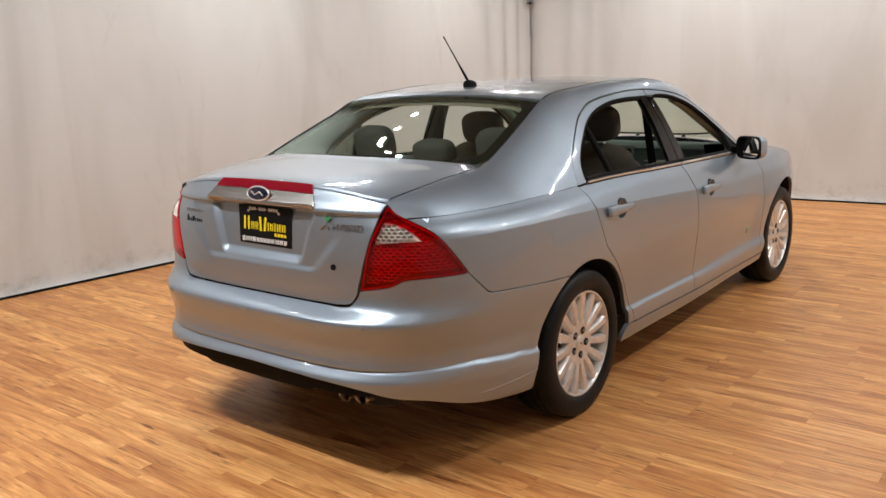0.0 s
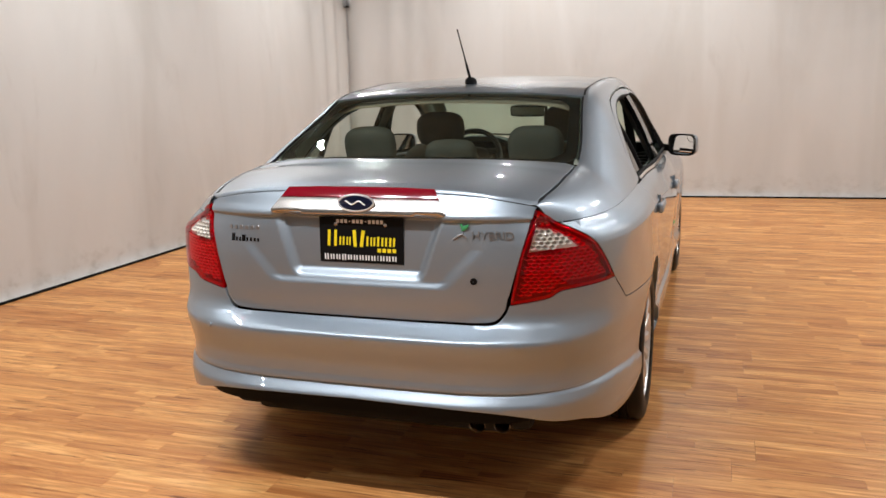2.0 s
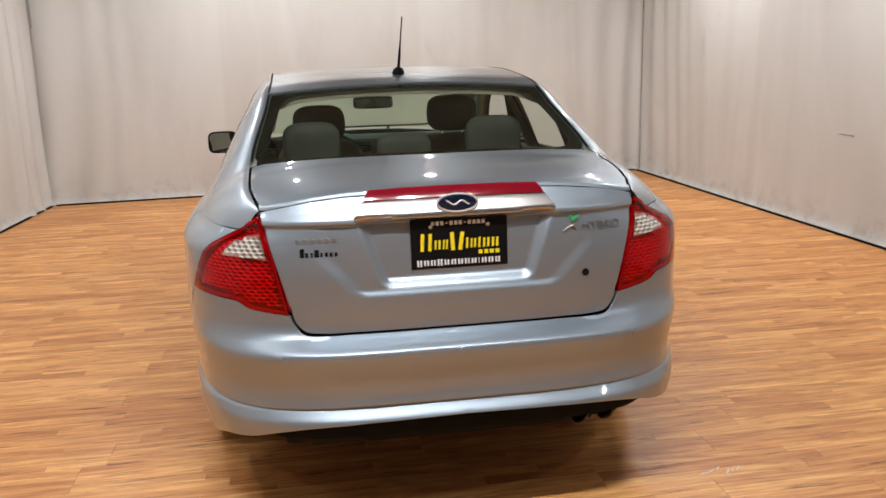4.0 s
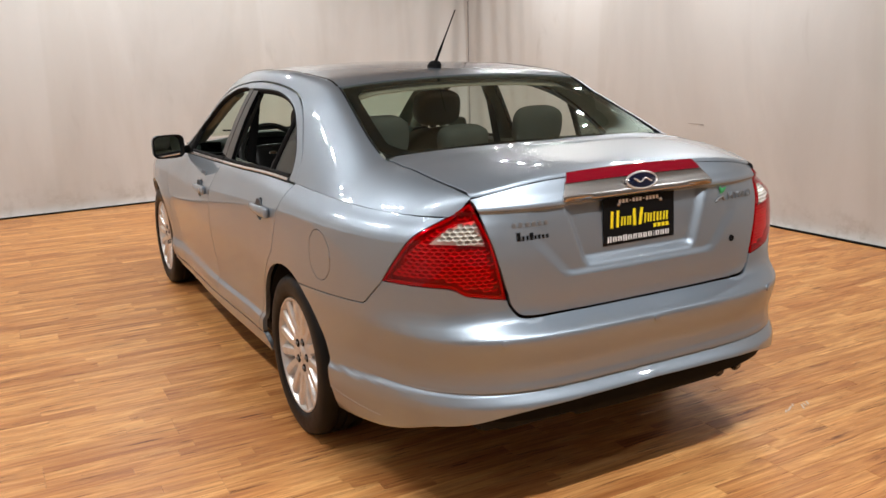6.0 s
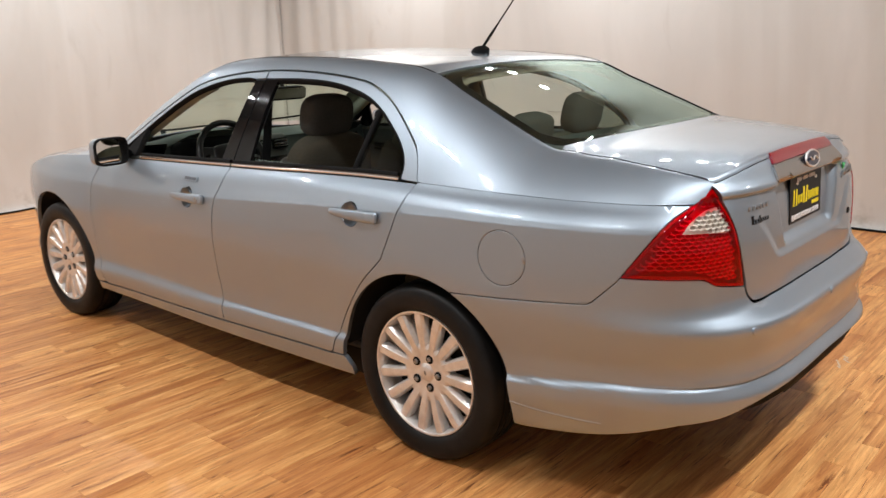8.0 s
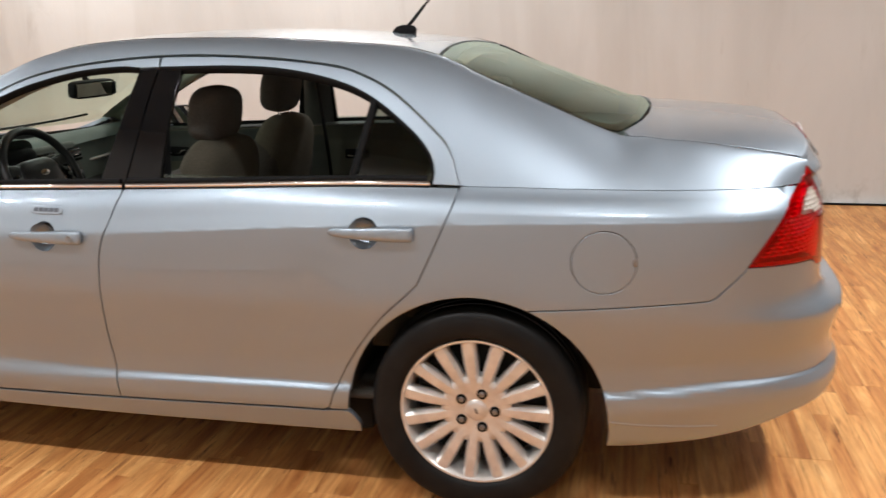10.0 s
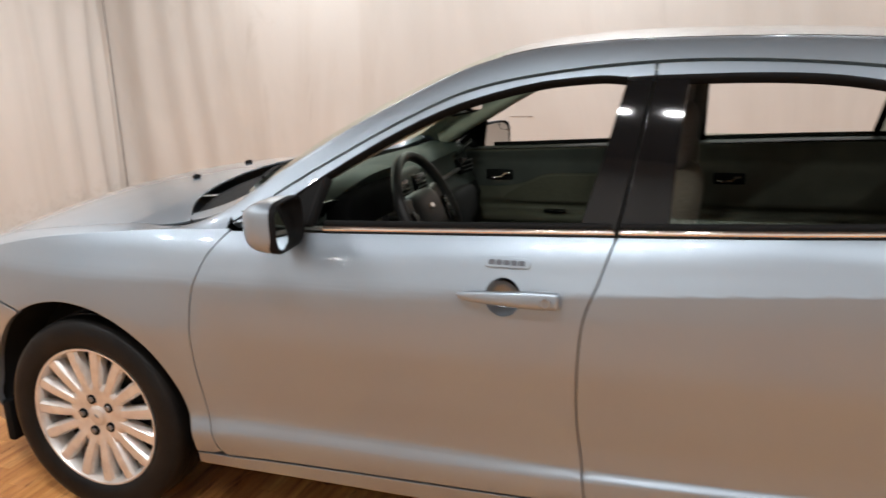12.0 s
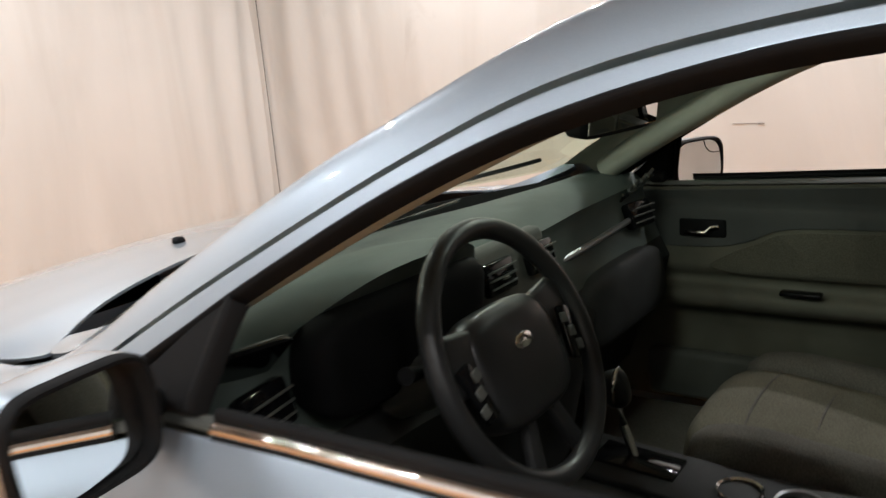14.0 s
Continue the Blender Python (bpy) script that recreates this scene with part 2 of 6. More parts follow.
PLATEBLACK = material("plate_black", (0.006, 0.006, 0.0065), 0.35, spec=0.12)
YELLOW = material("plate_yellow", (0.85, 0.68, 0.01), 0.5)
WHITE = material("plate_white", (0.82, 0.82, 0.82), 0.5)
NAVY = material("badge_navy", (0.004, 0.007, 0.024), 0.15, 0.0, 0.6)
GREEN = material("leaf_green", (0.05, 0.32, 0.12), 0.4)
ORANGE = material("marker_orange", (0.75, 0.22, 0.02), 0.3)
CEILING = make_plastic("ceiling_paint", (0.20, 0.20, 0.195), 0.9)
LAMPGLOW = material("lamp_glow", (1, 1, 1), 0.5)
bsdf(LAMPGLOW).inputs["Emission Color"].default_value = (1.0, 0.90, 0.78, 1)
bsdf(LAMPGLOW).inputs["Emission Strength"].default_value = 12
LAMPCASE = make_plastic("lamp_case", (0.7, 0.7, 0.68), 0.5)

# ---- building helpers
from mathutils.geometry import delaunay_2d_cdt


def empty(name, label, category, group="", kind=""):
    return tagged(new(name), label, category, group, kind)


def mesh_object(name, me, mat, parent=None, label=""):
    me.materials.append(mat)
    ob = new(name, me)
    if parent is not None:
        ob.parent = parent
    return tagged(ob, label)


def part(name, bm, mat, parent=None, label="", smooth=True):
    me = bpy.data.meshes.new(name)
    bmesh.ops.recalc_face_normals(bm, faces=bm.faces)
    bm.to_mesh(me)
    bm.free()
    if smooth:
        me.polygons.foreach_set("use_smooth", [True] * len(me.polygons))
        me.set_sharp_from_angle(angle=radians(38))
    return mesh_object(name, me, mat, parent, label)


def from_arrays(name, verts, faces, mat, parent=None, label="", normals=None):
    me = bpy.data.meshes.new(name)
    me.from_pydata([tuple(v) for v in verts], [], [tuple(f) for f in faces])
    me.polygons.foreach_set("use_smooth", [True] * len(me.polygons))
    me.update()
    if normals is not None:
        me.normals_split_custom_set_from_vertices([tuple(n) for n in normals])
    return mesh_object(name, me, mat, parent, label)


def rbox(bm, size, m, bevel=0.01, segments=2, taper=(1, 1)):
    """A bevelled box; taper scales its top."""
    r = bmesh.ops.create_cube(bm, size=1)["verts"]
    for v in r:
        k = taper if v.co.z > 0 else (1, 1)
        v.co = Vector((v.co.x * size[0] * k[0], v.co.y * size[1] * k[1], v.co.z * size[2]))
    edges = list({e for v in r for e in v.link_edges})
    if bevel > 0:
        r = [g for g in bmesh.ops.bevel(bm, geom=edges, offset=bevel, segments=segments, profile=0.5, affect="EDGES")["verts"]]
    seen, todo = set(r), list(r)
    while todo:
        for e in todo.pop().link_edges:
            for w in e.verts:
                if w not in seen:
                    seen.add(w)
                    todo.append(w)
    for v in seen:
        v.co = m @ v.co


def pillow(bm, size, m, n1=0.5, n2=0.5, nu=28, nv=16):
    """A superellipsoid: small exponents are boxy, one is an ellipsoid."""
    def p(c, e):
        return math.copysign(abs(c) ** e, c)
    rows = []
    for i in range(nv + 1):
        v = -math.pi / 2 + math.pi * i / nv
        row = []
        for j in range(nu):
            u = 2 * math.pi * j / nu
            row.append(bm.verts.new(m @ Vector((size[0] / 2 * p(math.cos(v), n1) * p(math.cos(u), n2),
                                                size[1] / 2 * p(math.cos(v), n1) * p(math.sin(u), n2),
                                                size[2] / 2 * p(math.sin(v), n1)))))
        rows.append(row)
    for i in range(nv):
        for j in range(nu):
            k = (j + 1) % nu
            bm.faces.new((rows[i][j], rows[i][k], rows[i + 1][k], rows[i + 1][j]))
    bmesh.ops.remove_doubles(bm, verts=[v for r in (rows[0], rows[-1]) for v in r], dist=1e-5)


def lathe(bm, profile, m, seg=64, close=False):
    """Turns (radius, height) pairs round local z."""
    rows = [[bm.verts.new(m @ Vector((r * math.cos(2 * math.pi * j / seg), r * math.sin(2 * math.pi * j / seg), h))) for j in range(seg)] for r, h in profile]
    pairs = list(zip(rows, rows[1:])) + ([(rows[-1], rows[0])] if close else [])
    for a, b in pairs:
        for j in range(seg):
            k = (j + 1) % seg
            bm.faces.new((a[j], a[k], b[k], b[j]))
    return rows


def tube(bm, path, radii, seg=10, closed=False, flat=1.0):
    pts = [Vector(p) for p in path]
    n = len(pts)
    rows = []
    up = Vector((0, 0, 1))
    for i, p in enumerate(pts):
        d = (pts[(i + 1) % n] - pts[i - 1]) if closed else (pts[min(i + 1, n - 1)] - pts[max(i - 1, 0)])
        d.normalize()
        a = d.cross(up if abs(d.z) < 0.95 else Vector((0, 1, 0))).normalized()
        b = a.cross(d)
        r = radii[i] if isinstance(radii, (list, tuple)) else radii
        rows.append([bm.verts.new(p + a * (r * math.cos(2 * math.pi * j / seg)) + b * (r * flat * math.sin(2 * math.pi * j / seg))) for j in range(seg)])
    for i in range(n if closed else n - 1):
        for j in range(seg):
            k = (j + 1) % seg
            bm.faces.new((rows[i][j], rows[i][k], rows[(i + 1) % n][k], rows[(i + 1) % n][j]))
    if not closed:
        bm.faces.new(rows[0][::-1])
        bm.faces.new(rows[-1])


def strip_mesh(name, rows, mat, parent=None, label="", cyclic=False):
    """A sheet through rows of points."""
    bm = bmesh.new()
    vs = [[bm.verts.new(p) for p in r] for r in rows]
    n = len(rows[0])
    for a, b in zip(vs, vs[1:]):
        for j in range(n if cyclic else n - 1):
            k = (j + 1) % n
            bm.faces.new((a[j], a[k], b[k], b[j]))
    return part(name, bm, mat, parent, label)


def prof(pts):
    """A smooth curve through (x, y) pairs that does not overshoot, as a dense table."""
    p = np.array(pts, float)
    x, y = p[:, 0], p[:, 1]
    h, m = np.diff(x), np.diff(y) / np.diff(x)
    d = np.zeros(len(x))
    d[0], d[-1] = m[0], m[-1]
    for i in range(1, len(x) - 1):
        d[i] = 0 if m[i - 1] * m[i] <= 0 else 2 * m[i - 1] * m[i] / (m[i - 1] + m[i])
    xs = np.linspace(x[0], x[-1], 2400)
    k = np.clip(np.searchsorted(x, xs) - 1, 0, len(h) - 1)
    t = (xs - x[k]) / h[k]
    ys = (2 * t**3 - 3 * t**2 + 1) * y[k] + (t**3 - 2 * t**2 + t) * h[k] * d[k] + (3 * t**2 - 2 * t**3) * y[k + 1] + (t**3 - t**2) * h[k] * d[k + 1]
    return xs, ys


def ev(tab, v):
    return np.interp(v, tab[0], tab[1])


def seg(*pts, n=8):
    """Points on a smooth line through pts."""
    p = [np.array(q, float) for q in pts]
    if len(p) == 2:
        return [tuple(p[0] + (p[1] - p[0]) * i / n) for i in range(n + 1)]
    p = [2 * p[0] - p[1]] + p + [2 * p[-1] - p[-2]]
    out = []
    for a, b, c, d in zip(p, p[1:], p[2:], p[3:]):
        for i in range(n):
            t = i / n
            out.append(tuple(0.5 * (2 * b + (c - a) * t + (2 * a - 5 * b + 4 * c - d) * t * t + (3 * b - a - 3 * c + d) * t**3)))
    return out + [tuple(p[-2])]


def arc(cx, cy, r, a0, a1, n=24):
    return [(cx + r * math.cos(radians(a0 + (a1 - a0) * i / n)), cy + r * math.sin(radians(a0 + (a1 - a0) * i / n))) for i in range(n + 1)]


def area2(p):
    q = np.roll(p, -1, 0)
    return 0.5 * np.sum(p[:, 0] * q[:, 1] - q[:, 0] * p[:, 1])


def resample(poly, step):
    """Closed outline with points at most step apart; sharp corners kept."""
    out = []
    n = len(poly)
    for i in range(n):
        a, b = np.array(poly[i]), np.array(poly[(i + 1) % n])
        L = np.linalg.norm(b - a)
        if L < 1e-5:
            continue
        if out and L < step * 0.25 and i < n - 1:
            c = np.array(poly[(i + 2) % n])
            d1, d2 = b - a, c - b
            cr = abs(d1[0] * d2[1] - d1[1] * d2[0]) / (L * max(np.linalg.norm(d2), 1e-9))
            if cr < 0.25:
                continue
        k = max(1, int(math.ceil(L / step)))
        out += [tuple(a + (b - a) * j / k) for j in range(k)]
    return np.array(out)


def shrunk(p, d):
    """A closed anticlockwise outline moved inwards by d."""
    a, b = np.roll(p, 1, 0), np.roll(p, -1, 0)
    e1, e2 = p - a, b - p
    e1 = e1 / np.maximum(np.linalg.norm(e1, axis=1), 1e-9)[:, None]
    e2 = e2 / np.maximum(np.linalg.norm(e2, axis=1), 1e-9)[:, None]
    n1, n2 = np.stack([-e1[:, 1], e1[:, 0]], 1), np.stack([-e2[:, 1], e2[:, 0]], 1)
    n = n1 + n2
    n = n / np.maximum(np.sum(n * n, axis=1), 0.6)[:, None] * 2
    return p + n * d


def inside(poly, q):
    a, b = poly, np.roll(poly, -1, 0)
    x, y = q[:, 0][:, None], q[:, 1][:, None]
    c = (a[:, 1] > y) != (b[:, 1] > y)
    dy = b[:, 1] - a[:, 1]
    dy = np.where(np.abs(dy) < 1e-12, 1e-12, dy)
    return np.sum(c & (x < (b[:, 0] - a[:, 0]) * (y - a[:, 1]) / dy + a[:, 0]), axis=1) % 2 == 1


def edge_distance(poly, q):
    a, b = poly, np.roll(poly, -1, 0)
    best = np.full(len(q), 9.0)
    for i in range(len(a)):
        d = b[i] - a[i]
        t = np.clip(((q - a[i]) @ d) / max(d @ d, 1e-12), 0, 1)
        best = np.minimum(best, np.linalg.norm(q - a[i] - t[:, None] * d, axis=1))
    return best


def panel(name, outline, surf, mat, parent=None, label="", step=0.022, holes=(), gap=0.002, depth=0.016, off=0.0, flip=False, lip=0.0018, rows=(), side=1):
    """A sheet-metal or glass panel: the outline in the plane (u, v), laid on surf(u, v), with a rolled edge turned inwards.
    off lifts it off the surface; rows: extra heights v at which it is divided; side -1 mirrors it to the other half."""
    loops = []
    for k, o in enumerate([outline, *holes]):
        p = resample(o, step)
        if area2(p) < 0:
            p = p[::-1]
        if k:
            p = shrunk(p, -gap)[::-1]
        else:
            p = shrunk(p, gap)
        loops.append(p)
    outer = loops[0]
    lo, hi = outer.min(0), outer.max(0)
    us = np.arange(lo[0] + step * 0.5, hi[0], step)
    vs = np.concatenate([np.arange(lo[1] + step * 0.5, hi[1], step), np.array([r for r in rows if lo[1] < r < hi[1]])])
    g = np.array([(u, v) for v in vs for u in us]).reshape(-1, 2)
    if len(g):
        ok = inside(outer, g) & (edge_distance(outer, g) > step * 0.35 + lip)
        for h in loops[1:]:
            ok &= ~inside(h, g) & (edge_distance(h, g) > step * 0.35 + lip)
        g = g[ok]
    rings, pts, edges, base = [], [], [], 0
    for p in loops:
        q = shrunk(p, lip)
        for ring in (p, q):
            n = len(ring)
            pts += [Vector(r) for r in ring]
            edges += [(base + i, base + (i + 1) % n) for i in range(n)]
            rings.append((base, n))
            base += n
    pts += [Vector(r) for r in g]
    vco, _, fac, orig, _, _ = delaunay_2d_cdt(pts, edges, [], 0, 1e-7)
    uv = np.array([tuple(v) for v in vco])
    tri = np.array([f for f in fac if len(f) == 3])
    cen = uv[tri].mean(1)
    keep = inside(outer, cen)
    for h in loops[1:]:
        keep &= ~inside(h, cen)
    tri = tri[keep]
    e = 1e-3

    def at(u, v):
        return np.array(surf(u, v)).T

    def normal(u, v):
        n = np.cross(at(u + e, v) - at(u - e, v), at(u, v + e) - at(u, v - e))
        n /= np.maximum(np.linalg.norm(n, axis=1), 1e-12)[:, None]
        return -n if flip else n
    P, N = at(uv[:, 0], uv[:, 1]), normal(uv[:, 0], uv[:, 1])
    P = P + N * off
    shade = N.copy()
    where = {}
    for i, o in enumerate(orig):
        for k in o:
            where[k] = i
    V, F, S = [tuple(p) for p in P], [tuple(t) for t in tri], None
    extraN = []
    for li, p in enumerate(loops):
        b0, n = rings[2 * li]
        idx = [where[b0 + i] for i in range(n)]
        b1 = rings[2 * li + 1][0]
        inner = [where[b1 + i] for i in range(n)]
        new0 = len(V)
        for i in range(n):
            a, c = idx[i], inner[i]
            out = P[a] - P[c]
            out /= max(np.linalg.norm(out), 1e-9)
            shade[a] = N[a] * 0.75 + out * 0.65
            V[a] = tuple(P[a] - N[a] * lip * 0.35)
            V.append(V[a])
            V.append(tuple(P[a] - N[a] * depth - out * 0.001))
            extraN += [out, out]
        for i in range(n):
            j = (i + 1) % n
            F.append((new0 + 2 * i, new0 + 2 * i + 1, new0 + 2 * j + 1, new0 + 2 * j))
    NN = np.vstack([shade, np.array(extraN)])
    NN /= np.maximum(np.linalg.norm(NN, axis=1), 1e-9)[:, None]
    V = np.array(V)
    # all triangles face along the surface's normal
    F2 = []
    for f in F:
        a, b, c = V[list(f[:3])]
        g3 = np.cross(b - a, c - a)
        if g3 @ NN[list(f)].sum(0) < 0:
            f = f[::-1]
        F2.append(f)
    if side < 0:
        V = V * np.array([-1, 1, 1])
        NN = NN * np.array([-1, 1, 1])
        F2 = [f[::-1] for f in F2]
    return from_arrays(name, V, F2, mat, parent, label, NN)


def bead(name, line, surf, width, height, mat, parent=None, label="", flip=False, side=1, base=-0.003, m=6):
    """A rounded ridge laid along an open line on surf."""
    L = np.array(line, float)
    t = np.gradient(L, axis=0)
    t /= np.maximum(np.linalg.norm(t, axis=1), 1e-9)[:, None]
    nrm = np.stack([-t[:, 1], t[:, 0]], 1)
    rows = []
    e = 1e-3
    for j in range(m + 1):
        a = -1 + 2 * j / m
        q = L + nrm * (a * width / 2)
        P = np.array(surf(q[:, 0], q[:, 1])).T
        n = np.cross(np.array(surf(q[:, 0] + e, q[:, 1])).T - P, np.array(surf(q[:, 0], q[:, 1] + e)).T - P)
        n /= np.maximum(np.linalg.norm(n, axis=1), 1e-12)[:, None]
        if flip:
            n = -n
        h = base + (height - base) * math.sqrt(max(0.0, 1 - a * a))
        rows.append(P + n * h)
    if side < 0:
        rows = [r * np.array([-1, 1, 1]) for r in rows]
    return strip_mesh(name, [[tuple(p) for p in r] for r in rows], mat, parent, label)

# ---- the car's surfaces: right half, x outwards, y forwards, rear axle at y = 0
WB = 2.742
D_SIDE = prof([(0.12, 0.16), (0.20, 0.055), (0.235, 0.030), (0.30, 0.014), (0.345, 0.007), (0.385, 0.009), (0.407, 0.023), (0.46, 0.022), (0.55, 0.012),
               (0.68, 0.0), (0.80, 0.001), (0.866, 0.0030), (0.8715, 0.0037), (0.8755, 0.0056), (0.89, 0.0122), (0.91, 0.0215), (0.95, 0.0395), (0.98, 0.058), (1.005, 0.079), (1.06, 0.125), (1.15, 0.2)])
D_REAR = prof([(0.12, 0.25), (0.30, 0.04), (0.36, 0.002), (0.41, 0.000), (0.448, 0.026), (0.456, 0.032), (0.4605, 0.0225), (0.468, 0.023), (0.488, 0.027), (0.52, 0.028), (0.59, 0.012), (0.622, 0.008), (0.634, 0.011), (0.641, 0.019), (0.655, 0.048), (0.668, 0.079),
               (0.672, 0.088), (0.70, 0.089), (0.75, 0.086), (0.82, 0.087), (0.92, 0.093), (0.97, 0.099), (1.000, 0.105), (1.010, 0.107), (1.017, 0.1035), (1.024, 0.1045), (1.05, 0.1235), (1.085, 0.146), (1.105, 0.163), (1.13, 0.20)])
D_CORNER = prof([(0.12, 0.25), (0.25, 0.045), (0.32, 0.012), (0.36, 0.003), (0.41, 0.002), (0.448, 0.024), (0.456, 0.030), (0.4605, 0.0215), (0.468, 0.022), (0.488, 0.026), (0.52, 0.028), (0.59, 0.013), (0.622, 0.008), (0.634, 0.011), (0.642, 0.018), (0.656, 0.036), (0.672, 0.058), (0.687, 0.072), (0.703, 0.079), (0.725, 0.082), (0.76, 0.084),
                 (0.82, 0.086), (0.92, 0.093), (0.97, 0.099), (1.000, 0.105), (1.010, 0.107), (1.017, 0.1035), (1.024, 0.1045), (1.05, 0.1235), (1.085, 0.146), (1.105, 0.163), (1.13, 0.20)])
D_FRONT = prof([(0.12, 0.16), (0.22, 0.06), (0.35, 0.02), (0.50, 0.0), (0.62, 0.012), (0.72, 0.06), (0.80, 0.15), (0.88, 0.34), (0.95, 0.6)])
ZB = prof([(-1.15, 1.0), (-0.6, 1.0), (0.0, 1.003), (0.15, 1.003), (1.12, 0.978), (1.9, 0.952), (2.3, 0.942), (2.8, 0.904), (3.1, 0.852), (3.3, 0.790), (3.5, 0.70), (3.74, 0.60)])
ZC = prof([(-1.05, 1.085), (-0.955, 1.108), (-0.90, 1.120), (-0.6, 1.146), (-0.52, 1.152), (-0.47, 1.163), (-0.2, 1.258), (0.0, 1.328), (0.185, 1.388), (0.26, 1.405),
           (0.42, 1.421), (0.8, 1.444), (1.1, 1.448), (1.35, 1.436), (1.5, 1.417), (1.8, 1.321), (2.1, 1.184), (2.40, 1.020), (2.5, 0.998), (2.77, 0.972),
           (3.0, 0.945), (3.2, 0.902), (3.4, 0.825), (3.55, 0.715), (3.74, 0.62)])
KC = prof([(-1.05, 0.20), (-0.955, 0.175), (-0.9, 0.155), (-0.8, 0.118), (-0.7, 0.096), (-0.6, 0.082), (-0.5, 0.084), (-0.385, 0.135), (0.0, 0.10), (0.16, 0.055), (0.4, 0.06), (1.3, 0.07), (1.5, 0.10), (1.8, 0.16), (2.2, 0.20),
           (2.4, 0.15), (2.6, 0.09), (3.74, 0.09)])
XE = prof([(-1.05, 0.56), (-0.96, 0.585), (-0.9, 0.602), (-0.7, 0.636), (-0.385, 0.645), (0.14, 0.585), (0.3, 0.575), (1.0, 0.585), (1.4, 0.60), (1.5, 0.61), (1.8, 0.655),
           (2.1, 0.70), (2.3, 0.735), (2.5, 0.765), (3.0, 0.755), (3.3, 0.69), (3.5, 0.58), (3.74, 0.35)])


def make_outline():
    th = np.linspace(0, math.pi / 2, 6000)
    a, b, y0, n = 0.905, 1.41, 0.3, 4.3
    rx, ry = a * np.sin(th) ** (2 / n), y0 - b * np.cos(th) ** (2 / n)
    sy = np.linspace(0.3, 2.2, 400)[1:-1]
    sx = 0.905 + 0.012 * np.sin((sy - 0.3) / 1.9 * math.pi) ** 2
    b, y0, n = 1.57, 2.2, 3.1
    fx, fy = a * np.cos(th) ** (2 / n), y0 + b * np.sin(th) ** (2 / n)
    x, y = np.concatenate([rx, sx, fx]), np.concatenate([ry, sy, fy])
    s = np.concatenate([[0], np.cumsum(np.hypot(np.diff(x), np.diff(y)))])
    S = np.linspace(0, s[-1], 2500)
    x, y = np.interp(S, s, x), np.interp(S, s, y)
    k = np.ones(41) / 41
    tx, ty = np.gradient(x), np.gradient(y)
    tx = np.convolve(np.pad(tx, 20, mode="edge"), k, "valid")
    ty = np.convolve(np.pad(ty, 20, mode="edge"), k, "valid")
    nx, ny = ty, -tx
    L = np.hypot(nx, ny)
    return S, x, y, nx / L, ny / L


OS, OX, OY, ONX, ONY = make_outline()


def smoothstep(a, b, x):
    t = np.clip((x - a) / (b - a), 0, 1)
    return t * t * (3 - 2 * t)


def recess(x, z):
    """The hollow for the number plate and the fold below it in the boot lid."""
    half = 0.225 + (z - 0.82) * 0.36
    w = 1 - smoothstep(-0.016, 0.022, x - half)
    v = smoothstep(0.806, 0.842, z) * (1 - smoothstep(1.016, 1.03, z))
    fold = 0.31 + np.clip((z - 0.80) * 1.0, 0, 0.12)
    under = 1 - smoothstep(1.006, 1.018, z)
    f = (1 - smoothstep(-0.03, 0.035, x - fold)) * smoothstep(0.785, 0.812, z)
    g = smoothstep(0.86, 0.975, z)
    return 0.025 * w * v + (0.010 * f + 0.006 * g * (1 - f)) * under


def belt(s, z):
    s, z = np.asarray(s, float), np.asarray(z, float)
    sg, q = np.where(s < 0, -1.0, 1.0), np.abs(s)
    x, y, nx, ny = (np.interp(q, OS, a) for a in (OX, OY, ONX, ONY))
    w = nx * nx
    # the shoulder crease falls towards the front, and so does the ridge above the sill
    fall = np.interp(y, [-0.6, -0.1, 0.57, 1.0, 1.8, 2.7], [-0.055, -0.042, -0.010, 0.016, 0.058, 0.066])
    fall = np.where(fall < 0, fall * (1 - smoothstep(0.935, 1.0, z)), fall)
    zs = z + fall * smoothstep(0.70, 0.82, z) + np.interp(y, [-0.9, -0.73, -0.43, -0.1, 0.457, 1.3, 2.27], [-0.058, -0.052, -0.018, 0, 0.018, 0.028, 0.027]) * (1 - smoothstep(0.46, 0.60, z))
    c = smoothstep(0.34, 0.62, x)
    rear = (1 - c) * ev(D_REAR, z) + c * ev(D_CORNER, z)
    # the crease softens on its way forwards
    soft = 0.024 * smoothstep(0.8, 1.8, y)
    side = sum(k * ev(D_SIDE, zs + a * soft) for a, k in ((-1, 0.12), (-0.5, 0.22), (0, 0.32), (0.5, 0.22), (1, 0.12)))
    d = w * side + (1 - w) * np.where(ny < 0, rear, ev(D_FRONT, z))
    d = d + np.where(ny < -0.5, recess(x, z), 0)
    # the wings swell a little round the wheels
    for cy, h in ((0.0, 0.007), (WB, 0.018)):
        d = d - w * h * smoothstep(0.66, 0.40, np.hypot(y - cy, (z - 0.30) * 1.05)) * smoothstep(0.20, 0.36, z)
    return sg * (x - nx * d), y - ny * d, z


S_REAR = float(OS[np.argmax(OY > 0.0)])


def s_y(y, z):
    ys = belt(OS, np.full_like(OS, z))[1]
    return float(np.interp(y, np.maximum.accumulate(ys), OS))


def s_x(x, z):
    q = OS[OS <= S_REAR]
    xs = belt(q, np.full_like(q, z))[0]
    return float(np.interp(x, np.maximum.accumulate(xs), q))


def sz(*pts):
    """Points ('x', x, z) seen from behind or (y, z) seen from the side, as (s, z)."""
    return [(s_x(p[1], p[2]), p[2]) if p[0] == "x" else (s_y(p[0], p[1]), p[1]) for p in pts]


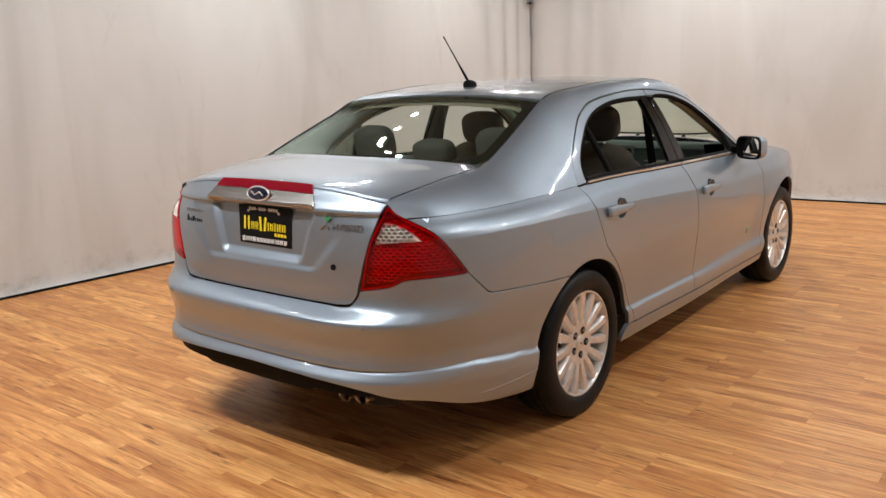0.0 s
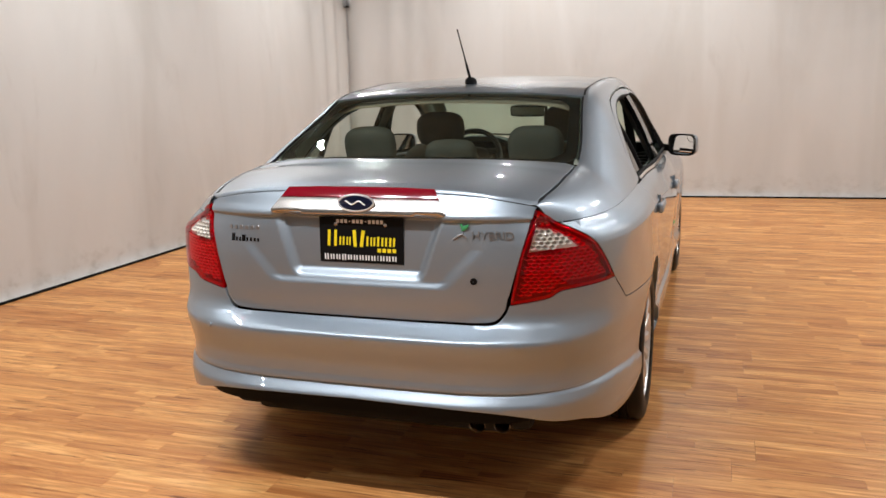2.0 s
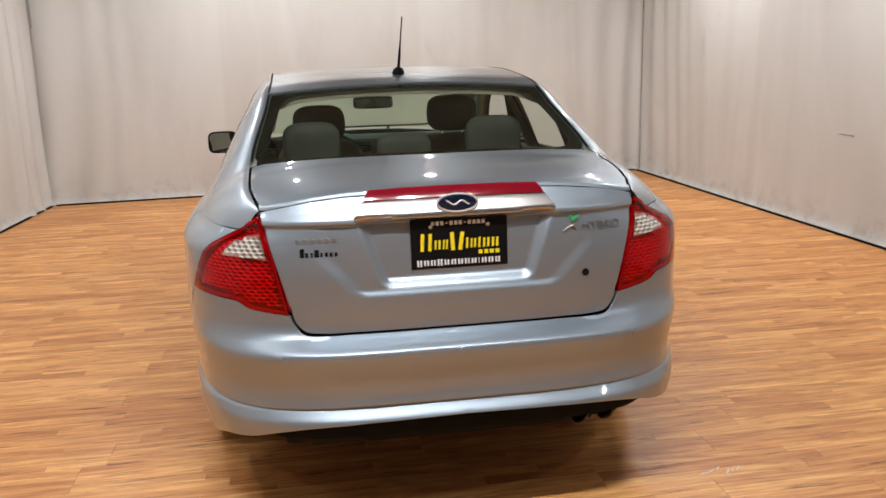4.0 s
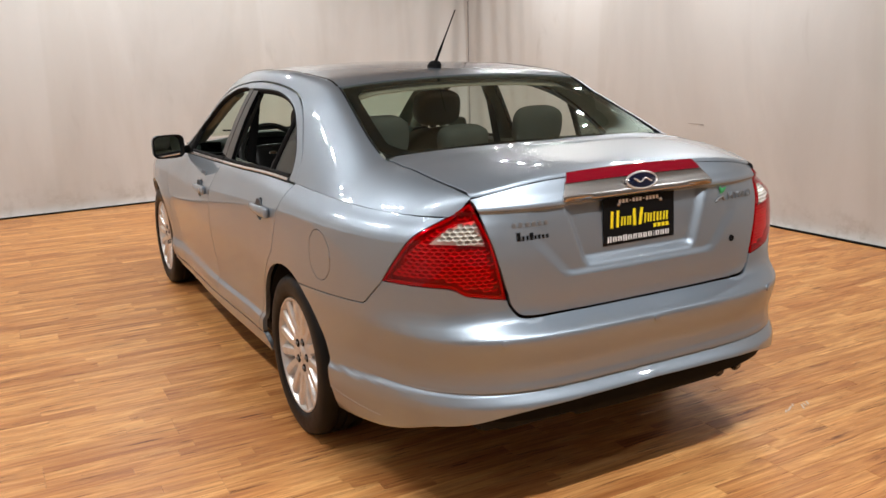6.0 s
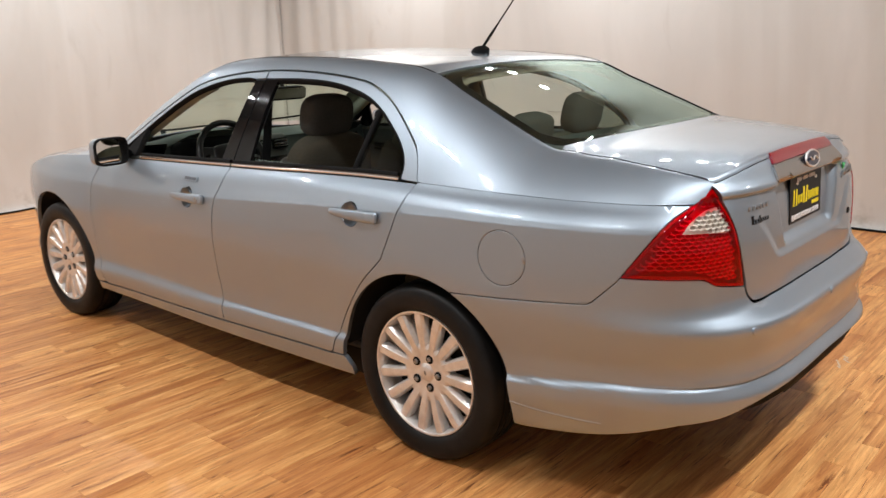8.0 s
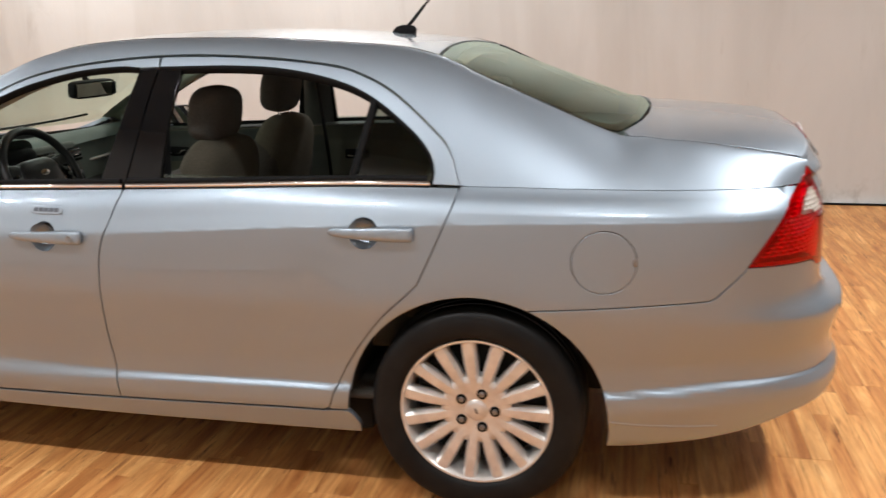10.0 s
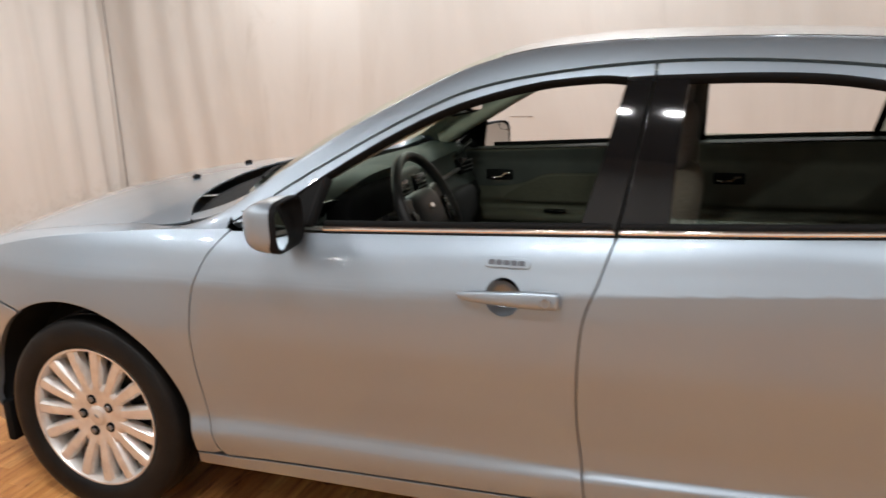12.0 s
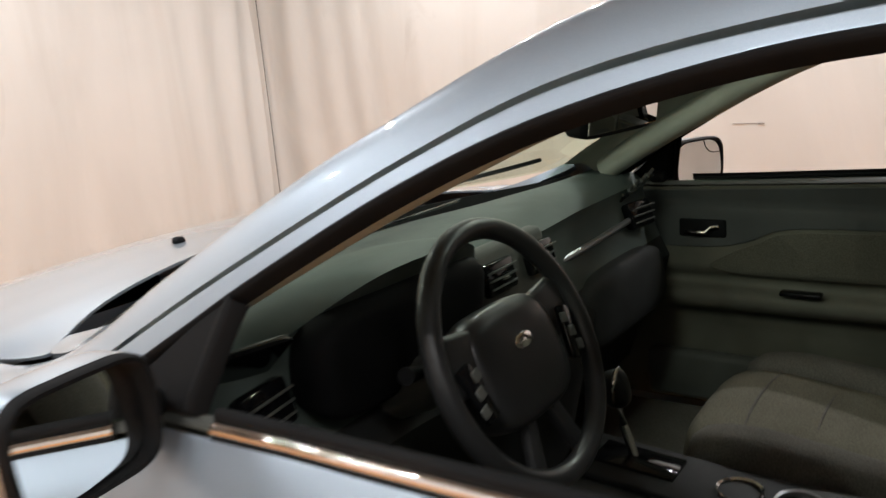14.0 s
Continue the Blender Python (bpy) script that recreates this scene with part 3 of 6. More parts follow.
def table_xb():
    ys = np.linspace(-1.0, 3.70, 500)
    out = []
    for y in ys:
        z = ev(ZB, y)
        out.append(float(belt(s_y(y, z), z)[0]))
    return ys, np.array(out)


XB = table_xb()


PC = prof([(-1.05, 4.2), (-0.75, 3.8), (-0.5, 2.6), (-0.35, 2.05), (0.0, 2.0), (3.74, 2.0)])


def ze_of(y):
    return ev(ZC, y) - ev(KC, y) * ev(XE, y) ** 2


def upper(y, tau):
    tau = np.clip(tau, -0.3, 1)
    xb, xe, zb, ze = ev(XB, y), ev(XE, y), ev(ZB, y), ze_of(y)
    fr = 0.62 * tau + 0.38 * (1 - np.sqrt(np.maximum(1 - tau * np.abs(tau), 0)))
    return xb - (xb - xe) * fr, y, zb + (ze - zb) * tau


def side_top(y, z):
    y, z = np.asarray(y, float), np.asarray(z, float)
    zb, ze = ev(ZB, y), ze_of(y)
    return upper(y, (z - zb) / (ze - zb))


def tau_of(y, z):
    return float((z - ev(ZB, y)) / (ze_of(y) - ev(ZB, y)))


def top(x, y):
    x, y = np.asarray(x, float), np.asarray(y, float)
    xe = ev(XE, y)
    return x, y, ev(ZC, y) - ev(KC, y) * xe * xe * (np.abs(x) / xe) ** ev(PC, y)


# the gap line between the doors' frames and the roof, from front to rear, as (y, z)
DOOR_LINE = seg((2.20, 0.962), (2.05, 1.055), (1.9, 1.138), (1.7, 1.24), (1.52, 1.312), (1.3, 1.352), (1.03, 1.372), (0.75, 1.366), (0.49, 1.340), (0.37, 1.308),
                (0.257, 1.250), (0.12, 1.140), (0.078, 1.085), (0.048, 1.004), n=6)

# ---- the room
WL = ((-3.98, -6.6), (-3.20, 6.05))
WR = ((3.98, -6.6), (3.70, 6.52))
WF = ((-3.20, 6.05), (3.70, 6.52))
WBK = ((-3.98, -6.6), (3.98, -6.6))


def curtain_wall(name, a, b, inward, label, seed):
    """A hanging cloth backdrop: a thick sheet with soft folds, deeper by its ends, and a turned hem on the floor."""
    a, b = Vector((*a, 0)), Vector((*b, 0))
    L = (b - a).length
    d = (b - a).normalized()
    n = Vector((-d.y, d.x, 0)) * inward
    bm = bmesh.new()
    nu, heights = int(L / 0.035), [0.0, 0.012, 0.03, 0.06, 0.1, 0.16, 0.25, 0.4, 0.6, 0.85, 1.1, 1.4, 1.7, 2.0, 2.3, 2.65, 3.0, CEIL]
    rows = []
    for z in heights:
        row = []
        for i in range(nu + 1):
            u = L * i / nu
            end = min(u, L - u)
            deep = 0.0015 + 0.040 * math.exp(-(end / 0.75) ** 2) * (0.4 + 0.6 * (noise.noise((u * 0.9, seed, 2)) + 0.5))
            f = deep * math.sin(u * 19 + 7.0 * noise.noise((u * 1.1, seed, z * 0.25)) + 0.25 * z)
            f += 0.035 * noise.noise((u * 0.45, z * 0.35, seed)) + 0.012 * noise.noise((u * 1.7, z * 0.6, seed + 7))
            if z < 0.3:
                f += 0.020 * (0.3 - z) / 0.3 * (noise.noise((u * 4.5, 3, seed)) + 0.5)
            if z < 0.05:
                f += 0.02 * (0.05 - z) / 0.05
            p = a + d * u + n * f
            lift = 0.006 + 0.006 * noise.noise((u * 3, 9, seed))
            row.append((p, max(z, 0) + (max(lift, 0.001) if z == 0 else 0)))
        rows.append(row)
    front = [[bm.verts.new((p.x, p.y, z)) for p, z in r] for r in rows]
    back = [[bm.verts.new((p.x - n.x * 0.05, p.y - n.y * 0.05, z)) for p, z in r] for r in rows]
    for g in (front, back):
        for r, q in zip(g, g[1:]):
            for i in range(nu):
                bm.faces.new((r[i], r[i + 1], q[i + 1], q[i]))
    for i in range(nu):
        bm.faces.new((front[0][i], front[0][i + 1], back[0][i + 1], back[0][i]))
        bm.faces.new((front[-1][i], front[-1][i + 1], back[-1][i + 1], back[-1][i]))
    return tagged(part(name, bm, CURTAIN), label, "wall", kind="structure")


curtain_wall("wall_west", *WL, -1, "off-white stained cloth backdrop hanging down to the floor", 1.0)
curtain_wall("wall_east", *WR, 1, "off-white cloth backdrop with faint scuffs hanging to the floor", 5.0)
curtain_wall("wall_north", *WF, -1, "off-white cloth backdrop gathered in folds at its corners", 9.0)
curtain_wall("wall_south", *WBK, 1, "off-white cloth backdrop hanging down to the floor", 13.0)


def hem_shade(name, a, b, inward):
    """A dark strip added for the line of shade at the foot of the cloth."""
    a, b = Vector((*a, 0)), Vector((*b, 0))
    d = (b - a).normalized()
    n = Vector((-d.y, d.x, 0)) * inward
    bm = bmesh.new()
    L = (b - a).length
    c = (a + b) / 2 + n * 0.052
    rbox(bm, (L - 0.14, 0.022, 0.016), Matrix.Translation((c.x, c.y, 0.0085)) @ Matrix.Rotation(math.atan2(d.y, d.x), 4, "Z"), 0.003, 1)
    return tagged(part(name, bm, BLACK), "thin dark strip for the shadow line along the foot of the cloth wall", "baseboard", kind="structure")


# added strips, black for the shadow under each hem
hem_shade("baseboard", *WL, -1)
hem_shade("baseboard", *WR, 1)
hem_shade("baseboard", *WF, -1)


def corner_shade():
    # a grey rod put in for the shade between the two cloth ends
    bm = bmesh.new()
    rbox(bm, (0.009, 0.009, CEIL - 0.01), pose(3.675, 6.42, CEIL / 2, 0, 0, 45), 0.002, 1)
    return tagged(part("trim", bm, GAPSHADE), "thin dark strip for the shaded gap where two cloth walls meet", "trim", kind="structure")


corner_shade()


def corner_clamp():
    """The clamp and the stub of pole that show between the cloths in the far corner."""
    clamp = empty("backdrop_clamp", "small grey metal clamp on a pole holding the cloth backdrop", "clamp")
    bm = bmesh.new()
    tube(bm, [(0, 0, -0.42), (0, 0, CEIL - 2.29)], [0.006, 0.011], 12)
    part("pole", bm, SILVERTRIM, clamp, "thin grey pole")
    for x in (-0.028, 0.028):
        bm = bmesh.new()
        rbox(bm, (0.016, 0.05, 0.085), pose(x, 0, 0.012), 0.004, 2)
        part("jaw", bm, SILVERTRIM, clamp, "grey clamp jaw")
    bm = bmesh.new()
    rbox(bm, (0.074, 0.03, 0.022), pose(0, 0, -0.022), 0.004, 2)
    part("bolt_plate", bm, BLACK, clamp, "dark bolt plate")
    clamp.matrix_basis = pose(-3.125, 5.975, 2.275, 0, 0, 45)


corner_clamp()


def build_ceiling():
    bm = bmesh.new()
    rbox(bm, (8.6, 14.0, 0.08), pose(0.05, -0.1, CEIL + 0.04), 0, 1)
    tagged(part("ceiling", bm, CEILING, smooth=False), "plain painted ceiling above the cloth walls", "ceiling", kind="structure")


build_ceiling()


def build_ceiling_lights():
    first = None
    # the added corner fills get a fixture like the others
    for x, y, _ in LAMP_HEADS:
        if first is None:
            first = empty("ceiling_light", "round white downlight fixed to the ceiling", "ceiling light", "ceiling downlights")
            bm = bmesh.new()
            lathe(bm, [(0.02, 0.0), (0.058, 0.0), (0.062, -0.01), (0.062, -0.07), (0.058, -0.08), (0.053, -0.08), (0.051, -0.06), (0.02, -0.058)], Matrix.Identity(4), 32)
            part("case", bm, LAMPCASE, first)
            bm = bmesh.new()
            lathe(bm, [(0.001, -0.0605), (0.050, -0.0605), (0.050, -0.066), (0.001, -0.066)], Matrix.Identity(4), 32)
            part("diffuser", bm, LAMPGLOW, first, "glowing white diffuser")
            first.matrix_basis = pose(x, y, CEIL)
        else:
            copy_thing(first, pose(x, y, CEIL))


build_ceiling_lights()


def build_marks():
    """A scuff on the east cloth and short pale marks on the boards."""
    bm = bmesh.new()
    for y, z, L, h in ((2.56, 0.790, 0.15, 0.004), (2.665, 0.792, 0.08, 0.0025), (2.47, 0.788, 0.035, 0.009)):
        rbox(bm, (0.02, L, h), pose(3.790, y, z, 0, 0, 2), 0.001, 1)
    tagged(part("wall_mark", bm, MARK), "short dark scuff line on the cloth wall", "mark")
    bm = bmesh.new()
    rng = random.Random(3)
    for k in range(7):
        rbox(bm, (rng.uniform(0.02, 0.05), 0.008, 0.0014), pose(0.90 + 0.024 * k, -0.909 + rng.uniform(-0.03, 0.03), 0.0009, 0, 0, rng.uniform(20, 70)), 0.0004, 1)
    tagged(part("floor_scrape", bm, PALE), "short pale marks on the wooden floor", "mark")


build_marks()

# ---- the car
car = empty("car", "silver-blue metallic four-door sedan parked on the wooden floor, side windows lowered", "car")

ARCH_R, ARCH_Z = 0.394, 0.301


def arch_at(cy, a, grow=0.0):
    """A point of the wheel arch at a degrees; the front arch is wider and taller."""
    oy, ry, rz = (0.025, 0.42, 0.412) if cy == WB else (0.0, ARCH_R, ARCH_R)
    return cy + oy + (ry + grow) * math.cos(radians(a)), ARCH_Z + (rz + grow) * math.sin(radians(a))


def arch_pts(cy, a0, a1, n=26):
    return [arch_at(cy, a0 + (a1 - a0) * i / n) for i in range(n + 1)]


DOOR_ROWS = (0.345, 0.352, 0.36, 0.366, 0.372, 0.378, 0.385, 0.392, 0.40, 0.41, 0.44, 0.80, 0.81, 0.816, 0.822, 0.828, 0.834, 0.84, 0.846, 0.852, 0.858, 0.864, 0.87, 0.876, 0.882, 0.888, 0.893, 0.898, 0.903, 0.908, 0.914, 0.92)
REAR_ROWS = (0.40, 0.41, 0.425, 0.436, 0.443, 0.448, 0.452, 0.4555, 0.4575, 0.4595, 0.462, 0.466, 0.471, 0.478, 0.486, 0.495, 0.616, 0.623, 0.628, 0.632, 0.636, 0.640, 0.644, 0.648, 0.652, 0.657, 0.662, 0.667, 0.671)

# rear edge of the rear door and its front edge, front edge of the front door: (y, z) from the belt down
GAP_R = seg((0.048, 1.003), (0.066, 0.94), (0.118, 0.82), (0.163, 0.725), n=6)[:-1] + seg((0.163, 0.725), (0.20, 0.690), (0.29, 0.600), (0.38, 0.475), (0.437, 0.365), (0.455, 0.315), (0.475, 0.302), n=5)
GAP_M = seg((1.118, 0.978), (1.150, 0.88), (1.190, 0.76), (1.203, 0.55), (1.192, 0.40), (1.180, 0.290), n=7)
GAP_F = seg((2.200, 0.944), (2.262, 0.87), (2.305, 0.75), (2.318, 0.62), (2.300, 0.45), (2.272, 0.315), (2.245, 0.272), n=7)
TAIL = [("x", 0.600, 1.045), (-0.893, 1.006), (-0.855, 0.956), (-0.810, 0.884), (-0.750, 0.794)]
TAIL_LOW = [(-0.750, 0.794), ("x", 0.765, 0.792), ("x", 0.700, 0.788), ("x", 0.675, 0.782), ("x", 0.652, 0.766), ("x", 0.63, 0.760), ("x", 0.575, 0.750), ("x", 0.525, 0.742)]
TAIL_IN = [("x", 0.525, 0.742), ("x", 0.541, 0.82), ("x", 0.566, 0.93), ("x", 0.600, 1.045)]


def line(pts, n=7):
    return seg(*sz(*pts), n=n)


def lin(pts):
    return sz(*pts)


def mirrored(half):
    """A whole outline from its right half, given from the middle to the middle."""
    return list(half) + [(-u, v) for u, v in reversed(half)]


def build_rear():
    # bumper cover
    top_edge = [(0.0, 0.6735)] + lin([("x", 0.2, 0.6735), ("x", 0.40, 0.6735)]) + line([("x", 0.44, 0.6745), ("x", 0.485, 0.684), ("x", 0.512, 0.714), ("x", 0.523, 0.7405)], 4)[1:]
    low_tail = line(TAIL_LOW[::-1], 6)[1:]
    seam = lin([(-0.742, 0.781), (-0.672, 0.7115), (-0.655, 0.7025)]) + lin([(-0.4, 0.6805), (-0.164, 0.6625)])
    arch = sz(*arch_pts(0, 115, 189, 20))
    bottom = line([(-0.389, 0.239), (-0.5, 0.248), (-0.66, 0.270), (-0.78, 0.299), (-0.86, 0.325)], 4)[1:] + line([("x", 0.745, 0.343), ("x", 0.66, 0.364), ("x", 0.575, 0.388), ("x", 0.47, 0.404), ("x", 0.30, 0.413)], 5) + [(0.0, 0.417)]
    bumper = panel("rear_bumper", mirrored(top_edge + low_tail + seam + arch + bottom), belt, PAINT, car, "silver-blue painted rear bumper cover with a lower ledge", rows=REAR_ROWS, depth=0.02, gap=0.0008)
    for x in (-0.565, -0.005, 0.565):
        s, z = sz(("x", abs(x), 0.622))[0]
        s = math.copysign(s, x)
        panel("parking_sensor", arc(s, z, 0.0125, 0, 360, 24)[:-1], belt, PAINT, bumper, "round painted parking sensor", step=0.006, off=0.0035, depth=0.006, gap=0, lip=0.002)
    for side in (-1, 1):
        bead("bumper_ridge", line([(-0.392, 0.330), (-0.5, 0.322), (-0.62, 0.318), (-0.70, 0.318)], 6), belt, 0.009, 0.0016, PAINT, bumper, "thin pressed ridge", side=side, base=-0.0005)
    # dark valance and exhaust tips
    half = [(0.0, 0.409)] + lin([("x", 0.30, 0.406), ("x", 0.47, 0.400)]) + line([("x", 0.575, 0.384), ("x", 0.63, 0.362)], 4)[1:] + lin([("x", 0.58, 0.352), ("x", 0.34, 0.352), ("x", 0.31, 0.335)]) + [(0.0, 0.332)]
    panel("valance", mirrored(half), lambda s, z: tuple(a for a in inset_belt(s, z, 0.03)), BLACK, bumper, "black textured lower valance", depth=0.03)
    for x in (0.405, 0.492):
        bm = bmesh.new()
        m = pose(x, -0.955, 0.314 + 0.08 * (x - 0.405), 90, 0, 0) @ Matrix.Diagonal((0.84, 0.70, 1, 1))
        lathe(bm, [(0.030, -0.20), (0.031, 0.02), (0.034, 0.03), (0.0345, 0.036), (0.0325, 0.040), (0.029, 0.036), (0.028, 0.0), (0.027, -0.18), (0.002, -0.19)], m, 28)
        part("exhaust_tip", bm, SATIN, bumper, "oval steel exhaust tip")
    # boot lid
    face = [(0.0, 0.677)] + lin([("x", 0.2, 0.677), ("x", 0.40, 0.678)]) + line([("x", 0.44, 0.680), ("x", 0.482, 0.690), ("x", 0.510, 0.722), ("x", 0.519, 0.76)], 4)[1:] \
        + line([("x", 0.521, 0.76), ("x", 0.542, 0.84), ("x", 0.566, 0.93), ("x", 0.592, 1.025), ("x", 0.600, 1.052)], 5)[1:] + [(s_x(x, lip_z(x)), lip_z(x)) for x in (0.57, 0.52, 0.45, 0.36, 0.25, 0.12)] + [(0.0, lip_z(0.0))]
    lid = panel("boot_lid", mirrored(face), belt, PAINT, car, "silver-blue boot lid with a hollow for the plate", step=0.010, rows=(0.79, 0.80, 0.81, 0.82, 0.828, 0.836, 1.003, 1.007, 1.010, 1.013, 1.016, 1.019, 1.023, 1.03), depth=0.02, gap=0.0025)
    deck = [(0.0, -0.944), (0.3, -0.938), (0.50, -0.925), (0.58, -0.905), (0.598, -0.88)] + [(float(ev(XE, y)) - 0.006, y) for y in (-0.8, -0.7, -0.6, -0.5, -0.42)] + seg((0.60, -0.405), (0.45, -0.452), (0.25, -0.480), (0.0, -0.490), n=4)
    panel("lid_top", mirrored(deck), top, PAINT, lid, "flat top of the boot lid", gap=0.002, depth=0.02)
    # rolled edge between the top and the back of the lid
    rows = []
    xs = np.linspace(-0.597, 0.597, 50)
    for t in np.linspace(0, 1, 7):
        row = []
        for x in xs:
            yb = float(np.interp(abs(x), [0, 0.3, 0.5, 0.58, 0.6], [-0.944, -0.938, -0.925, -0.905, -0.88]))
            a = Vector((x, yb + 0.004, float(top(x, yb + 0.004)[2])))
            zl = lip_z(abs(x)) - 0.001
            q = belt(s_x(abs(x), zl), zl)
            c = Vector((x, float(q[1]), zl))
            k = Vector((x, c.y + 0.004, a.z - 0.001))
            row.append((1 - t) ** 2 * a + 2 * t * (1 - t) * k + t * t * c)
        rows.append(row)
    strip_mesh("lid_lip", rows, PAINT, lid, "rolled rear lip of the boot lid")
    # chrome bar, red stop lamp, oval badge
    bar = [(0.0, 1.024)] + lin([("x", 0.20, 1.024), ("x", 0.310, 1.026), ("x", 0.316, 1.034), ("x", 0.288, 1.073), ("x", 0.15, 1.075)]) + [(0.0, 1.075)]
    cb = panel("chrome_bar", mirrored(bar), lambda s, z: bulge_belt(s, z, 1.026, 1.075, 0.005), SATIN, lid, "brushed chrome bar above the plate", step=0.012, off=0.005, depth=0.014, gap=0)
    stop = [(0.0, 1.0758)] + lin([("x", 0.15, 1.0758), ("x", 0.286, 1.0740), ("x", 0.266, 1.104), ("x", 0.15, 1.107)]) + [(0.0, 1.1075)]
    panel("stop_lamp", mirrored(stop), belt, REDSOLID, lid, "long red high stop lamp", step=0.012, off=0.007, depth=0.016, gap=0)
    bm = bmesh.new()
    m = pose(0.004, -0.998, 1.064, 76, 0, 0)
    lathe(bm, [(0.001, 0.006), (0.05, 0.005), (0.056, 0.0), (0.056, -0.008)], m @ Matrix.Diagonal((1.12, 0.47, 1, 1)), 40)
    badge = part("badge", bm, NAVY, lid, "dark blue oval maker's badge with a chrome rim")
    bm = bmesh.new()
    tube(bm, [m @ Vector((0.0630 * math.cos(a), 0.0270 * math.sin(a), 0.001)) for a in np.linspace(0, 2 * math.pi, 41)[:-1]], 0.0038, 8, True)
    part("rim", bm, ALLOY, badge, "chrome rim")
    bm = bmesh.new()
    tube(bm, [m @ Vector((x, 0.006 * math.sin(x * 130), 0.007)) for x in np.linspace(-0.036, 0.036, 20)], 0.0026, 6)
    part("emblem_stroke", bm, ALLOY, badge, "silver scroll")
    # lock
    bm = bmesh.new()
    lathe(bm, [(0.001, 0.002), (0.008, 0.003), (0.011, 0.003), (0.012, -0.004)], pose(0.410, float(belt(s_x(0.410, 0.82), 0.82)[1]) - 0.001, 0.820, 90, 0, 0), 20)
    part("boot_lock", bm, BLACK, lid, "round black key lock")
    # letters and emblems on the lid
    for k in range(6):
        s, z = sz(("x", 0.486 - 0.022 * k, 0.968))[0]
        panel("name_bar", [(-s - 0.007, 0.962), (-s + 0.007, 0.962), (-s + 0.007, 0.975), (-s - 0.007, 0.975)], belt, SILVERTRIM, lid, "small chrome name bar", step=0.02, off=0.003, depth=0.004, gap=0, lip=0.001)
    for k, (w, h) in enumerate(((0.016, 0.026), (0.010, 0.014), (0.008, 0.014), (0.016, 0.022), (0.008, 0.013), (0.010, 0.013), (0.01, 0.012), (0.009, 0.012))):
        s = -s_x(0.475 - 0.0145 * k, 0.932)
        z0 = 0.920
        panel("dealer_bar", [(s - w / 2, z0), (s + w / 2, z0), (s + w / 2, z0 + h), (s - w / 2, z0 + h)], belt, GLOSSBLACK, lid, "small black dealer sticker bar", step=0.02, off=0.0015, depth=0.002, gap=0, lip=0.001)
    font = bpy.data.curves.new("word", "FONT")
    font.body, font.size, font.extrude, font.align_x = "HYBRID", 0.034, 0.0015, "LEFT"
    tmp = new("word", font)
    bpy.context.view_layer.update()
    me = bpy.data.meshes.new_from_object(tmp.evaluated_get(bpy.context.evaluated_depsgraph_get()))
    bpy.data.objects.remove(tmp)
    pts = np.array([tuple(v.co) for v in me.vertices])
    wmax = pts[:, 0].max()
    s0, s1 = s_x(0.400, 0.968), s_x(0.534, 0.968)
    for v in me.vertices:
        s, z = s0 + v.co.x / wmax * (s1 - s0), 0.957 + v.co.y
        q = belt(s, z)
        v.co = Vector((float(q[0]), float(q[1]) - 0.004 - v.co.z, float(q[2])))
    me.name = "word"
    mesh_object("model_word", me, SILVERTRIM, lid, "chrome lettered word on the lid")
    bm = bmesh.new()
    for a, size in ((40, (0.034, 0.014)), (110, (0.024, 0.011))):
        s = s_x(0.372, 0.985)
        q = belt(s, 0.985)
        pillow(bm, (size[0], size[1], 0.007), pose(float(q[0]), float(q[1]) - 0.003, 0.985, 90, 0, 0) @ Matrix.Rotation(radians(a), 4, "Z") @ Matrix.Translation((0.01, 0, 0)), 0.8, 1.3, 16, 6)
    part("leaf_emblem", bm, GREEN, lid, "green leaf emblem")
    bm = bmesh.new()
    q = belt(s_x(0.362, 0.968), 0.968)
    tube(bm, [(float(q[0]) - 0.02, float(q[1]) - 0.004, 0.953), (float(q[0]) - 0.005, float(q[1]) - 0.004, 0.966), (float(q[0]) + 0.01, float(q[1]) - 0.004, 0.972), (float(q[0]) + 0.022, float(q[1]) - 0.003, 0.958)], 0.004, 6)
    part("road_emblem", bm, SILVERTRIM, lid, "small chrome road emblem")
    # the number plate
    build_plate(lid)


def lip_z(x):
    """Height at which the back of the boot lid rolls into its top."""
    yb = float(np.interp(abs(x), [0, 0.3, 0.5, 0.58, 0.6], [-0.944, -0.938, -0.925, -0.905, -0.88]))
    return float(top(x, yb)[2]) - 0.013


def inset_belt(s, z, d):
    x, y, zz = belt(s, z)
    return x * (1 - d / 0.9), y + d, zz


def bulge_belt(s, z, z0, z1, h):
    x, y, zz = belt(s, z)
    t = np.clip((np.asarray(z) - z0) / (z1 - z0), 0, 1)
    return x, y - h * np.sin(math.pi * t) ** 0.8, zz


